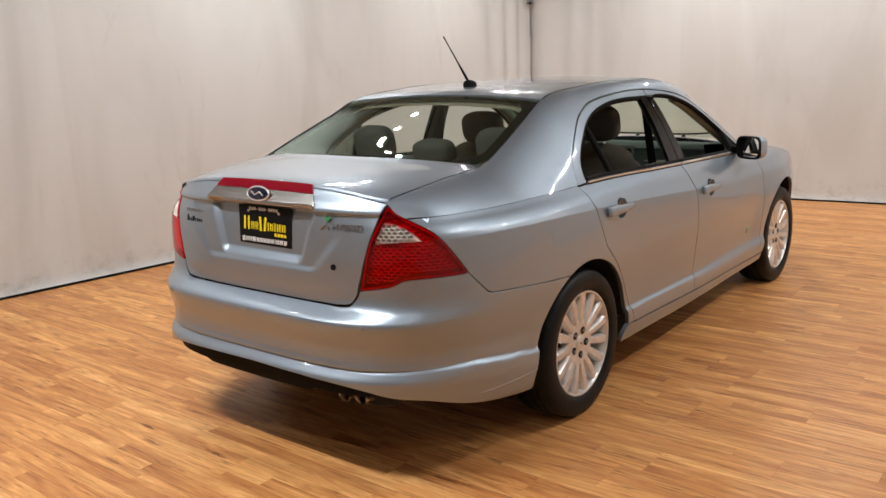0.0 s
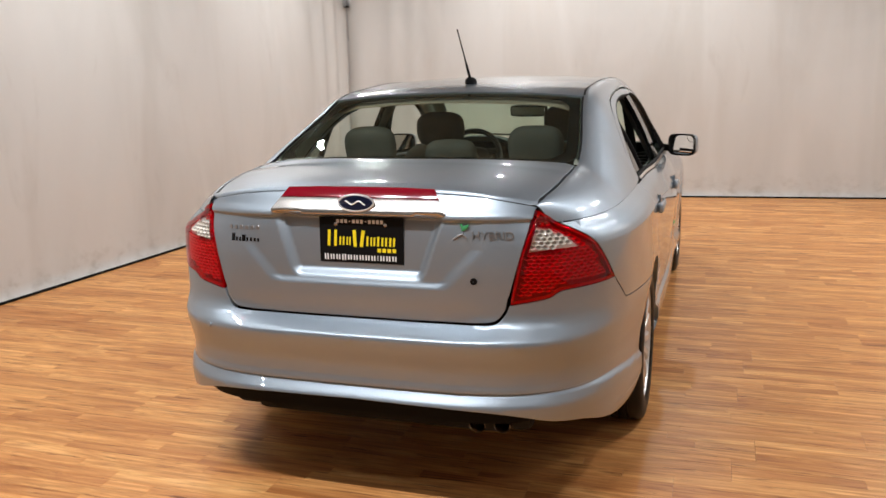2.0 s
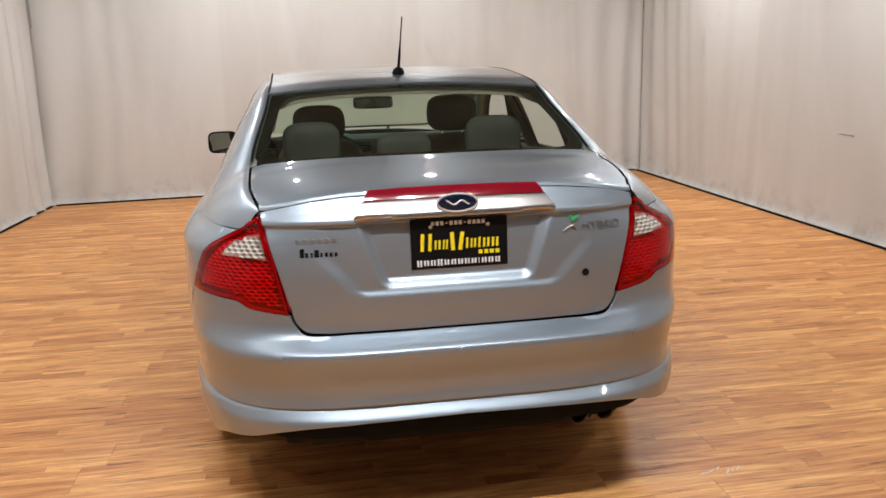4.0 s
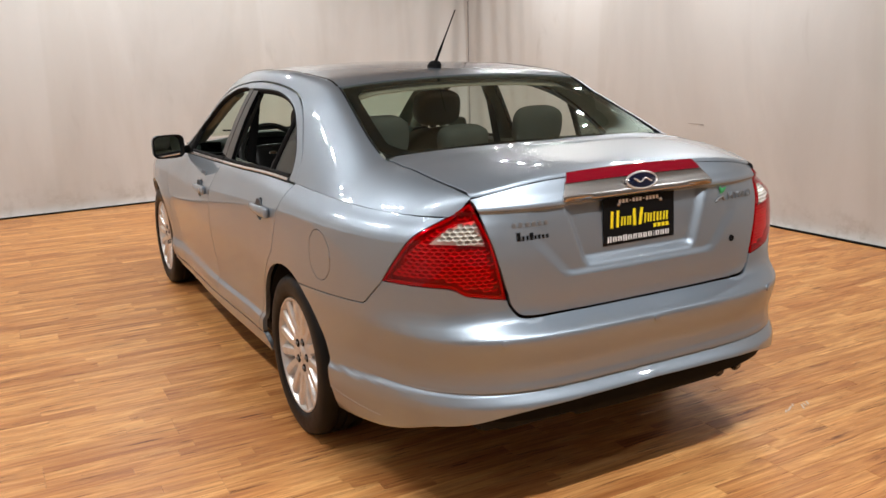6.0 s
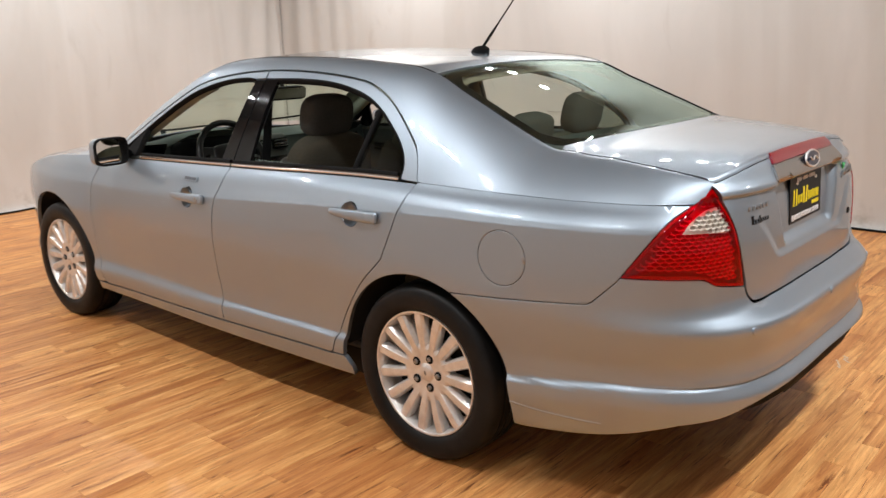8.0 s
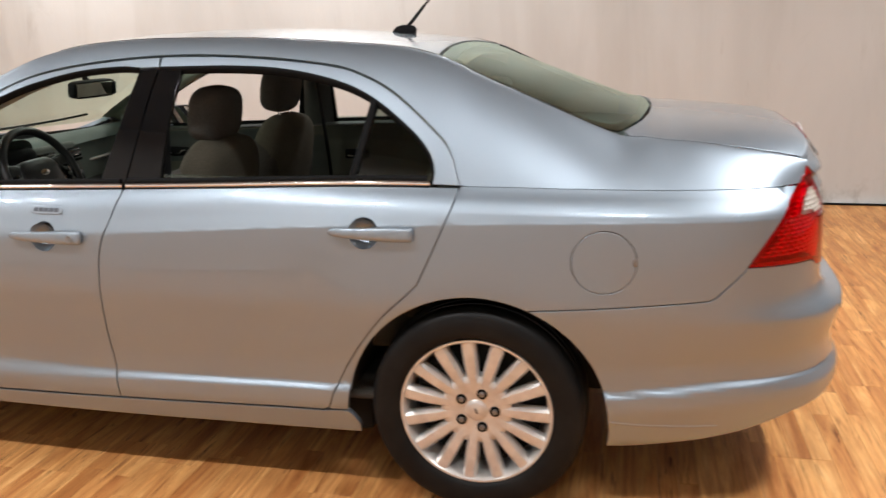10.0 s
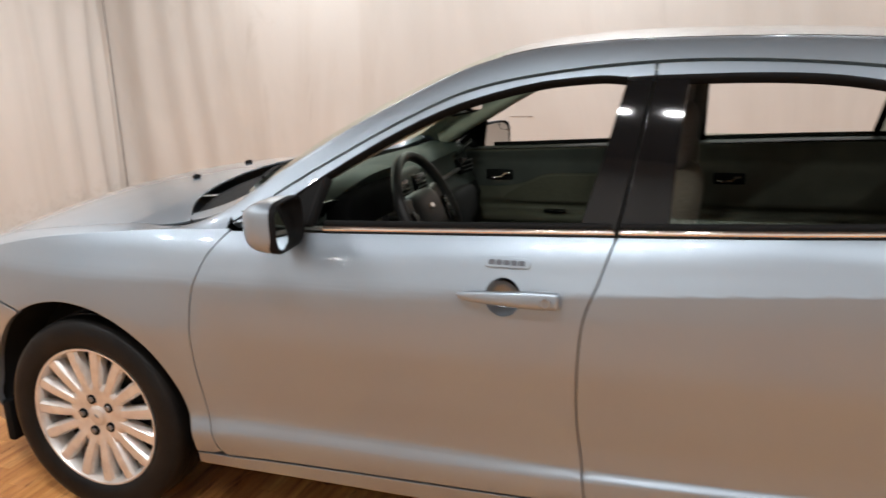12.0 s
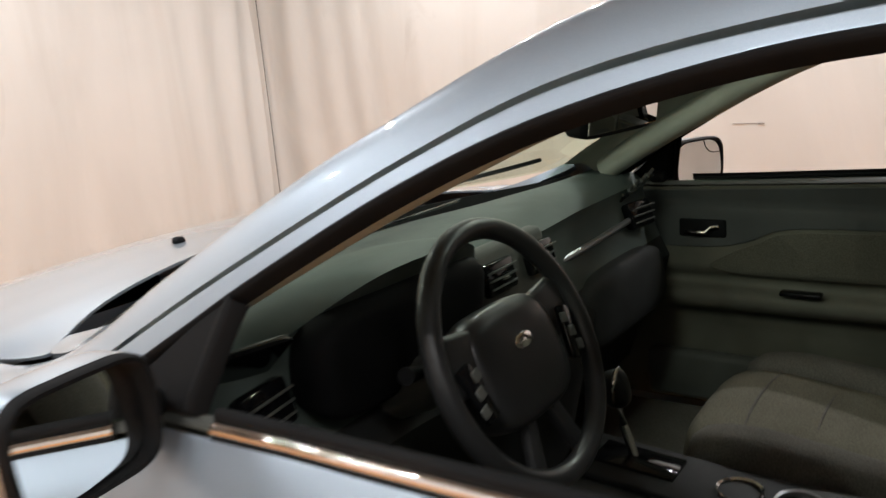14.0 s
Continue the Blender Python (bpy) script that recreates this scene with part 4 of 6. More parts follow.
def build_plate(lid):
    m = pose(0.010, -0.984, 0.935, 87, 0, 0)
    bm = bmesh.new()
    rbox(bm, (0.306, 0.155, 0.003), m, 0.0014, 1)
    plate = part("licence_plate", bm, PLATEBLACK, lid, "black dealer plate with yellow and white bars")

    def bar(x, y, w, h, mat, lab, lean=0.0):
        b = bmesh.new()
        rbox(b, (w, h, 0.0012), m @ Matrix.Translation((x, y, 0.0022)) @ Matrix.Rotation(lean, 4, "Z"), 0.0004, 1)
        part("plate_bar", b, mat, plate, lab)
    # dealer's name as plain bars: two tall strokes and short ones
    xs = -0.125
    for w, h, y in ((0.040, 0.060, 0.006), (0.022, 0.032, -0.003), (0.018, 0.032, -0.003), (0.046, 0.062, 0.006), (0.010, 0.036, -0.002), (0.020, 0.032, -0.003), (0.010, 0.036, -0.002), (0.024, 0.032, -0.003), (0.024, 0.032, -0.003)):
        if w < 0.015:
            bar(xs + w / 2, y, w * 0.7, h * 0.92, YELLOW, "yellow bar", -0.06)
        else:
            k = 0.30 if w < 0.03 else 0.26
            for e in (-1, 1):
                bar(xs + w / 2 + e * w * (0.43 - k / 2), y, w * k, h * 0.92, YELLOW, "yellow bar", -0.06 - (0.10 * e if w > 0.042 else 0))
        xs += w + 0.0045
    for k in range(4):
        bar(0.066 + 0.018 * k, -0.032, 0.013, 0.013, YELLOW, "small yellow bar")
    xs = -0.137
    for k in range(13):
        w = 0.0185 if k != 9 else 0.008
        for e in (-1, 1) if w > 0.01 else (0,):
            bar(xs + w / 2 + e * w * 0.26, -0.059, w * 0.30, 0.021 if k in (0, 3) else 0.017, WHITE, "white bar")
        xs += w + 0.003
    for k in range(12):
        bar(-0.083 + 0.0145 * k, 0.064, 0.010 if k not in (3, 7) else 0.006, 0.013 if k not in (3, 7) else 0.004, WHITE, "grey bar")
    for x in (-0.09, 0.09):
        b = bmesh.new()
        lathe(b, [(0.001, 0.004), (0.006, 0.0035), (0.007, 0.0)], m @ Matrix.Translation((x, 0.054, 0.0015)), 14)
        part("screw", b, CHROME, plate, "chrome screw")


def hexes(name, outline, mat, bowl, parent, label, side, off=-0.012, pitch=0.0205, flat=1.0, skip=None, rim=0.014):
    """Honeycomb reflector cells behind a lamp's lens, as one sheet of small domes."""
    poly = np.array(resample(outline, 0.01))
    if area2(poly) < 0:
        poly = poly[::-1]
    lo, hi = poly.min(0), poly.max(0)
    V, F = [], []
    j = 0
    z = lo[1]
    while z < hi[1]:
        u = lo[0] + (pitch / 2 if j % 2 else 0)
        while u < hi[0]:
            c = np.array([[u, z]])
            if inside(poly, c)[0] and edge_distance(poly, c)[0] > rim and (skip is None or not inside(skip, c)[0]):
                ring, b = [], len(V)
                for k in range(6):
                    a = radians(30 + 60 * k)
                    for r, o in ((0.575, off), (0.40, off - 0.009)):
                        q = belt(u + pitch * r * math.cos(a), z + pitch * r * math.sin(a) * flat)
                        e = belt(u + 0.001, z)
                        ring.append((q, o))
                s0 = u
                nx, ny = float(np.interp(abs(s0), OS, ONX)), float(np.interp(abs(s0), OS, ONY))
                for q, o in ring:
                    V.append((side * (float(q[0]) + nx * o), float(q[1]) + ny * o, float(q[2])))
                q = belt(u, z)
                V.append((side * (float(q[0]) + nx * (off - 0.011)), float(q[1]) + ny * (off - 0.011), float(q[2])))
                for k in range(6):
                    n = (k + 1) % 6
                    F.append((b + 2 * k, b + 2 * n, b + 2 * n + 1, b + 2 * k + 1))
                    F.append((b + 2 * k + 1, b + 2 * n + 1, b + 12))
            u += pitch
        z += pitch * 0.866 * flat
        j += 1
    # the bowls take the darker copy, so shade in the hollows is coloured in
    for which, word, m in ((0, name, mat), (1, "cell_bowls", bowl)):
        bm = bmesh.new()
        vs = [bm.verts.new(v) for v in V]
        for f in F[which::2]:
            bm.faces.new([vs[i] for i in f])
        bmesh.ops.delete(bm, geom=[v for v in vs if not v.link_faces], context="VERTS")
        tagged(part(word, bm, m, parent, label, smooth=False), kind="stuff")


def build_taillight(side):
    o = line(TAIL, 7) + line(TAIL_LOW, 5)[1:] + line(TAIL_IN, 6)[1:-1]
    rev = line([("x", 0.600, 0.990), ("x", 0.645, 0.982), ("x", 0.700, 0.954), ("x", 0.730, 0.927)], 5) + line([("x", 0.730, 0.927), ("x", 0.66, 0.924), ("x", 0.584, 0.916)], 4)[1:]
    rev += line([("x", 0.584, 0.916), ("x", 0.592, 0.950), ("x", 0.600, 0.990)], 3)[1:-1]
    lamp = panel("tail_lamp", o, lambda s, z: back_of_lamp(s, z), REDBACK, car, "red rear lamp cluster with a clear reversing lamp", step=0.02, gap=0.003, depth=0.004, side=side)
    panel("red_lens", o, belt, REDLENS, lamp, "glossy red lens", step=0.016, holes=[rev], gap=0.0015, depth=0.022, off=0.002, side=side)
    panel("clear_lens", rev, belt, CLEARLENS, lamp, "clear reversing lens", step=0.014, gap=0.0002, depth=0.004, off=0.002, side=side)
    sk = shrunk(resample(rev, 0.01) if area2(resample(rev, 0.01)) > 0 else resample(rev, 0.01)[::-1], -0.008)
    hexes("reflector_cells", o, REDINNER, REDSHADE, lamp, "red honeycomb reflector", side, pitch=0.029, flat=0.46, skip=sk, rim=0.024)
    panel("clear_back", rev, belt, CLEARINNER, lamp, "silver reflector bowl", step=0.02, gap=-0.004, depth=0.003, off=-0.014, side=side)
    hexes("clear_cells", rev, CLEARINNER, CLEARSHADE, lamp, "silver honeycomb reflector", side, off=-0.003, flat=0.52, rim=0.004, pitch=0.026)
    q = resample(o, 0.012)
    q = q if area2(q) > 0 else q[::-1]
    panel("lamp_rim", o, belt, LAMPRIM, lamp, "smooth red border", step=0.016, holes=[[tuple(p) for p in shrunk(q, 0.013)]], gap=0.002, depth=0.018, off=-0.001, side=side)


def back_of_lamp(s, z):
    x, y, zz = belt(s, z)
    nx, ny = np.interp(np.abs(s), OS, ONX), np.interp(np.abs(s), OS, ONY)
    return x - nx * 0.026, y - ny * 0.026, zz


def build_side(side):
    # quarter panel
    low = line(TAIL[::-1], 6)
    cut = [p for p in low if p[1] < 0.995]
    g = sz(*GAP_R)
    fuel_c = (s_y(-0.366, 0.811), 0.811)
    fuel = arc(*fuel_c, 0.089, 0, 360, 40)[:-1]
    sx68 = cut[-1][0] - 0.012
    o = [(s_y(y, float(ev(ZB, y))), float(ev(ZB, y)) + 0.0018) for y in np.linspace(0.046, -0.78, 24)] + [(sx68, 0.998)] + cut[::-1] + lin([(-0.7412, 0.7825), (-0.6712, 0.7130), (-0.6545, 0.7038), (-0.4, 0.6818), (-0.162, 0.6640)]) \
        + sz(*arch_pts(0, 114, 1.2, 32)) + lin([(0.40, 0.3075), (0.43, 0.307), (0.455, 0.3065)]) + g[::-1][2:-1]
    q = panel("quarter_panel", o, belt, PAINT, car, "silver-blue rear wing around the wheel", holes=[fuel], rows=(0.88, 0.89, 0.896, 0.901, 0.906, 0.911, 0.915, 0.919, 0.923, 0.927, 0.931, 0.935, 0.94, 0.95), side=side, gap=0.0014, depth=0.02)
    fd = panel("fuel_flap" if side < 0 else "wing_cap", fuel, belt, PAINT, q, "round painted fuel flap" if side < 0 else "", step=0.015, gap=0.0008 if side < 0 else -0.002, depth=0.006, side=side)
    if side < 0:
        bm = bmesh.new()
        c = belt(s_y(-0.450, 0.815), 0.815)
        pillow(bm, (0.008, 0.014, 0.026), pose(-float(c[0]) + 0.001, float(c[1]), 0.815), 0.9, 0.9, 14, 8)
        part("finger_notch", bm, SILVERTRIM, fd, "small grey finger notch")
    # rear door and front door skins
    gm = sz(*GAP_M)
    build_door(side, "rear_door", g, gm, (0.475, 1.182), 0.320, 0.872, (0.172, 0.428))
    build_door(side, "front_door", gm, sz(*GAP_F), (1.184, 2.245), 1.383, 0.827, (1.240, 1.500))
    # rocker
    o = lin([(0.361, 0.224), (0.363, 0.26), (0.381, 0.288), (0.393, 0.3015)]) + lin([(0.399, 0.3045), (0.43, 0.304), (0.462, 0.3015), (0.475, 0.2985)]) + lin([(y, 0.2985 - (y - 0.47) * 0.0175) for y in np.linspace(0.6, 2.24, 12)]) + lin([(2.275, 0.270), (2.31, 0.2705)]) + sz(*arch_pts(WB, 184.5, 190.5, 3)) + lin([(y, 0.222) for y in np.linspace(2.2, 0.6, 10)])
    panel("rocker", o, belt, PAINT, car, "painted sill below the doors", side=side, depth=0.02)
    # front wing
    gf = sz(*GAP_F)
    o = [(s_y(y, float(ev(ZB, y))), float(ev(ZB, y)) + 0.0025) for y in np.linspace(2.203, 3.46, 30)] + lin([(3.46, 0.716), (3.35, 0.713), (3.20, 0.700), (3.07, 0.684), (2.99, 0.668)]) \
        + sz(*arch_pts(WB, 61, 183.8, 40)) + lin([(2.31, 0.2745), (2.284, 0.276)]) + gf[::-1][3:]
    panel("front_wing", o, belt, PAINT, car, "silver-blue front wing around the wheel", gap=0.001, rows=(0.80, 0.807, 0.813, 0.819, 0.825, 0.83, 0.84), side=side, depth=0.02)
    rows = []
    ys = np.linspace(2.215, 3.47, 40)
    for a in np.linspace(0, math.pi / 2, 9):
        rows.append([(side * float(p[0]), float(p[1]), float(p[2])) for p in (upper(y, math.sin(a)) for y in ys)])
    strip_mesh("wing_top", rows, PAINT, car, "upper edge of the front wing beside the bonnet")


def build_door(side, name, rear_edge, front_edge, ys, cup_y, cup_z, span):
    """A door skin from its belt down, with its pull handle and the cup behind it."""
    rear = name == "rear_door"
    y0, y1 = (0.050, 1.116) if rear else (1.120, 2.198)
    topl = [(s_y(y, float(ev(ZB, y)) - 0.002), float(ev(ZB, y)) - 0.002) for y in np.linspace(y1, y0, 30)]
    bot = lin([(y, 0.302 - (y - 0.47) * 0.0175) for y in np.linspace(ys[0] + 0.01, ys[1] - 0.01, 20)])
    cup_s = s_y(cup_y, cup_z)
    cup = arc(cup_s, cup_z, 0.044, 0, 360, 32)[:-1]
    o = topl + rear_edge[1:] + bot + front_edge[::-1][:-1]
    door = panel(name, o, belt, PAINT, car, "silver-blue door skin with a sculpted lower crease", holes=[cup], rows=DOOR_ROWS, side=side, depth=0.022, gap=0.0021)
    c = belt(cup_s, cup_z)
    bm = bmesh.new()
    lathe(bm, [(0.0450, 0.001), (0.043, -0.004), (0.036, -0.017), (0.022, -0.026), (0.001, -0.029)], pose(side * float(c[0]), float(c[1]), cup_z, 0, side * 90, 0), 32)
    part("handle_cup", bm, PAINT, door, "round hollow behind the handle")
    # the pull
    mid, L = (span[0] + span[1]) / 2, span[1] - span[0]
    z = cup_z + 0.004
    c = belt(s_y(mid, z), z)
    bm = bmesh.new()
    m = pose(side * (float(c[0]) + 0.014), mid, z, 0, side * -6, 0)
    n = 28
    rows = []
    for i in range(n + 1):
        t = -1 + 2 * i / n
        end = (1 - abs(t) ** 7) ** 0.5 if abs(t) < 1 else 0.0
        wz = (0.0185 - 0.0065 * t) * max(end, 0.05)
        wx = 0.0095 * max(end, 0.1) * (1.15 - 0.2 * t)
        bow = 0.010 * (1 - t * t)
        rows.append([m @ Vector((side * (bow - 0.006) + wx * math.copysign(abs(math.cos(a)) ** 0.7, math.cos(a)), t * L / 2, wz * math.copysign(abs(math.sin(a)) ** 0.7, math.sin(a)))) for a in np.linspace(0, 2 * math.pi, 17)[:-1]])
    vs = [[bm.verts.new(p) for p in r] for r in rows]
    for a, b in zip(vs, vs[1:]):
        for j in range(16):
            bm.faces.new((a[j], a[(j + 1) % 16], b[(j + 1) % 16], b[j]))
    bm.faces.new(vs[0][::-1])
    bm.faces.new(vs[-1])
    part("door_handle", bm, PAINT, door, "painted pull handle")
    bm = bmesh.new()
    rbox(bm, (0.025, 0.066, 0.044), m @ Matrix.Translation((side * -0.0015, -L / 2 + 0.031, 0)), 0.011, 3)
    part("handle_cap", bm, PAINT, door, "painted end cap of the handle")
    if side > 0 and not rear:
        q = belt(s_y(2.078, 0.467), 0.467)
        for k, (dy, dz, size, a, mat) in enumerate(((0.0, 0.006, 0.034, 35, GREEN), (-0.012, -0.010, 0.040, -20, SILVERTRIM))):
            bm = bmesh.new()
            pillow(bm, (0.006, size, 0.013), pose(float(q[0]) + 0.002, float(q[1]) + dy, 0.467 + dz, a, 0, 0), 0.8, 1.2, 16, 6)
            part("side_emblem", bm, mat, door, "small leaf emblem" if k == 0 else "small chrome road emblem")
    if side < 0 and not rear:
        kc = belt(s_y(1.270, cup_z), cup_z)
        bm = bmesh.new()
        lathe(bm, [(0.001, 0.002), (0.007, 0.002), (0.011, 0.003), (0.0125, 0.0), (0.0125, -0.006)], pose(side * (float(kc[0]) + 0.0245), 1.270, cup_z + 0.002, 0, side * 84, 0), 20)
        part("key_lock", bm, SILVERTRIM, door, "dull steel key lock in the handle")
        kz = 0.907
        k0, k1 = s_y(1.318, kz), s_y(1.436, kz)
        pad = [(k1 - 0.01, kz - 0.0115), (k1 - 0.003, kz - 0.008), (k1, kz), (k1 - 0.003, kz + 0.008), (k1 - 0.01, kz + 0.0115), (k0 + 0.01, kz + 0.0115), (k0 + 0.003, kz + 0.008), (k0, kz), (k0 + 0.003, kz - 0.008), (k0 + 0.01, kz - 0.0115)]
        kp = panel("keypad", pad, belt, PAINT, door, "silver keypad with five grey buttons", step=0.012, off=0.005, depth=0.008, gap=0, side=side)
        for k in range(5):
            kc = k0 + 0.021 + k * (k1 - k0 - 0.042) / 4
            panel("button", [(kc - 0.0075, kz - 0.0058), (kc + 0.0075, kz - 0.0058), (kc + 0.0085, kz), (kc + 0.0075, kz + 0.0058), (kc - 0.0075, kz + 0.0058), (kc - 0.0085, kz)], belt, KEYGREY, kp, "small blue-grey button", step=0.02, off=0.0062, depth=0.003, gap=0, lip=0.001, side=side)
    # bright strip along the belt
    ya, yb = (0.135, 1.112) if rear else (1.124, 1.905)
    bead("belt_strip", [(y, float(ev(ZB, y)) + 0.006) for y in np.linspace(ya, yb, 60)], side_top, 0.017, 0.0065, CHROME, door, "bright chrome strip", side=side)
    # black bead added for the shadow line between the chrome and the door
    bead("strip_base", [(y, float(ev(ZB, y)) - 0.004) for y in np.linspace(ya, yb, 60)], side_top, 0.008, 0.0028, BLACK, door, "dark line for the shade below the strip", side=side)
    bead("belt_seal", [(y, float(ev(ZB, y)) + 0.020) for y in np.linspace(ya + 0.01, yb, 60)], side_top, 0.016, 0.004, BLACK, door, "black rubber seal", side=side)


def build_frames(side):
    doors = [o for o in car.children if o.name.startswith(("front_door", "rear_door"))]
    fd = [o for o in doors if o.name.startswith("front_door")][-1]
    rd = [o for o in doors if o.name.startswith("rear_door")][-1]
    dl = [(y, z - 0.003) for y, z in DOOR_LINE]
    front_line = [p for p in dl if p[0] > 1.057]
    rear_line = [p for p in dl if p[0] < 1.050]
    # body-coloured frames; the openings reach over to the dark centre pillar
    zt = float(np.interp(1.06, [p[0] for p in dl][::-1], [p[1] for p in dl][::-1]))
    top_f = seg((1.118, zt - 0.033), (1.20, 1.339), (1.36, 1.323), (1.55, 1.276), (1.72, 1.205), (1.90, 1.107), (2.00, 1.046), (2.12, 0.972), n=6)
    frame_f = front_line + [(1.0555, zt), (1.0555, zt - 0.030)] + top_f
    panel("window_frame", frame_f, side_top, PAINT, fd, "silver-blue window frame", step=0.02, side=side, gap=0.0012, depth=0.03)
    top_r = seg((1.0515, zt - 0.031), (0.80, 1.338), (0.62, 1.326), (0.45, 1.291), (0.33, 1.241), (0.205, 1.153), (0.147, 1.092), (0.128, 1.045), (0.130, 1.006), n=6)
    frame_r = [(1.0515, zt)] + rear_line + [(0.05, 1.004)] + top_r[::-1]
    panel("window_frame", frame_r, side_top, PAINT, rd, "silver-blue window frame", step=0.02, side=side, gap=0.0012, depth=0.03)
    # black inner trim of both openings
    bead("window_trim", top_f, lambda y, z: side_top(y, z), 0.016, 0.001, BLACK, fd, "black window channel", side=side, base=-0.022)
    bead("window_trim", top_r, lambda y, z: side_top(y, z), 0.022, 0.001, BLACK, rd, "black window channel", side=side, base=-0.022)
    # dark centre pillar, one cover on each door
    b = lambda y: float(ev(ZB, y)) + 0.012
    panel("pillar_cover", [(1.058, zt - 0.033), (1.122, zt - 0.036), (1.165, 1.15), (1.212, b(1.2)), (1.121, b(1.121)), (1.09, 1.15)], side_top, GLOSSBLACK, fd, "gloss black pillar cover", side=side, off=-0.004, gap=0.001)
    panel("pillar_cover", [(1.053, zt - 0.033), (0.972, zt - 0.034), (0.988, 1.2), (1.000, b(1.0)), (1.117, b(1.117)), (1.086, 1.15)], side_top, GLOSSBLACK, rd, "gloss black pillar cover", side=side, off=-0.004, gap=0.001)
    # dark corner behind the mirror
    panel("mirror_sail", [(2.095, 0.962), (1.940, 1.089), (1.924, 1.094), (1.952, b(1.952)), (1.99, b(1.99)), (2.06, 0.953)], side_top, BLACK, fd, "dark grey corner cover behind the mirror", side=side, off=-0.002, gap=0.001)
    bead("window_post", seg((1.922, 1.090), (1.934, 1.05), (1.955, b(1.955) + 0.004)), side_top, 0.026, 0.004, BLACK, fd, "black window guide", side=side, base=-0.02)
    # fixed quarter glass and its divider in the rear door
    bead("window_post", seg((0.330, 1.238), (0.345, 1.16), (0.377, b(0.377) + 0.004)), side_top, 0.028, 0.002, BLACK, rd, "black window guide", side=side, base=-0.02)
    panel("quarter_glass", seg((0.33, 1.236), (0.21, 1.150), (0.155, 1.09), (0.137, 1.045), (0.150, b(0.15)), n=5) + [(0.25, b(0.25)), (0.377, b(0.377))], side_top, TINTED, rd, "fixed dark tinted quarter window", side=side, off=-0.008, gap=0.0, depth=0.004)
    # edges of the lowered panes
    panel("window_pane", [(1.92, b(1.92)), (1.21, b(1.21)), (1.21, b(1.21) + 0.006), (1.92, b(1.92) + 0.006)], side_top, GLASS, fd, "lowered side window", side=side, off=-0.016, gap=0, depth=0.004, lip=0.001)
    panel("window_pane", [(1.0, b(1.0)), (0.38, b(0.38)), (0.38, b(0.38) + 0.012), (1.0, b(1.0) + 0.03)], side_top, GLASS, rd, "lowered side window", side=side, off=-0.016, gap=0, depth=0.004, lip=0.001)


def build_rail(side):
    """The pillar and roof side from the front pillar's foot over the doors to the rear shoulder."""
    low = [(y, z + 0.003) for y, z in DOOR_LINE] + [(y, float(ev(ZB, y)) + 0.001) for y in np.linspace(0.03, -0.905, 34)]
    rows_n = 12
    grid = []
    y_first, y_last = 2.30, -0.93
    n = len(low)
    length = [0.0]
    for a, b in zip(low, low[1:]):
        length.append(length[-1] + math.hypot(a[0] - b[0], a[1] - b[1]))
    for (y, z) in low:
        # foot of each rib, leaning with the pillars
        ye = float(np.interp(y, [-0.905, -0.5, 0.03, 0.06, 0.12, 0.26, 0.4, 0.7, 1.5, 1.9, 2.2], [-0.925, -0.55, -0.12, -0.10, -0.02, 0.18, 0.36, 0.70, 1.53, 1.98, 2.30]))
        a0 = math.asin(max(0.0, min(0.999, tau_of(y, z))))
        rib = []
        for i in range(rows_n + 1):
            v = i / rows_n
            yy = y + (ye - y) * v
            rib.append(tuple(float(c) for c in upper(yy, math.sin(a0 + (math.pi / 2 - a0) * v))))
        grid.append(rib)
    V = np.array(grid)
    du = np.gradient(V, axis=0)
    dv = np.gradient(V, axis=1)
    N = np.cross(du, dv)
    N /= np.maximum(np.linalg.norm(N, axis=2), 1e-9)[..., None]
    if N[n // 2, 3, 0] < 0:
        N = -N
    F = []
    w = rows_n + 1
    for i in range(n - 1):
        for j in range(rows_n):
            f = (i * w + j, (i + 1) * w + j, (i + 1) * w + j + 1, i * w + j + 1)
            F.append(f)
    VV, NN = V.reshape(-1, 3), N.reshape(-1, 3)
    # a turned-in lower edge
    extra = [V[i, 0] - N[i, 0] * 0.02 for i in range(n)]
    b0 = len(VV)
    VV = np.vstack([VV, V[:, 0, :], np.array(extra)])
    down = np.tile(np.array([0, 0, -1.0]), (2 * n, 1))
    NN = np.vstack([NN, down])
    for i in range(n - 1):
        F.append((b0 + i, b0 + i + 1, b0 + n + i + 1, b0 + n + i))
    F2 = []
    for f in F:
        a, b, c = VV[f[0]], VV[f[1]], VV[f[2]]
        if np.cross(b - a, c - a) @ NN[f[0]] < 0:
            f = f[::-1]
        F2.append(f)
    if side < 0:
        VV, NN, F2 = VV * np.array([-1, 1, 1]), NN * np.array([-1, 1, 1]), [f[::-1] for f in F2]
    from_arrays("body_side", VV, F2, PAINT, car, "silver-blue roof side and pillars", NN)


def edge_line(ya, yb, n, inset):
    return [(float(ev(XE, y)) - inset, y) for y in np.linspace(ya, yb, n)]


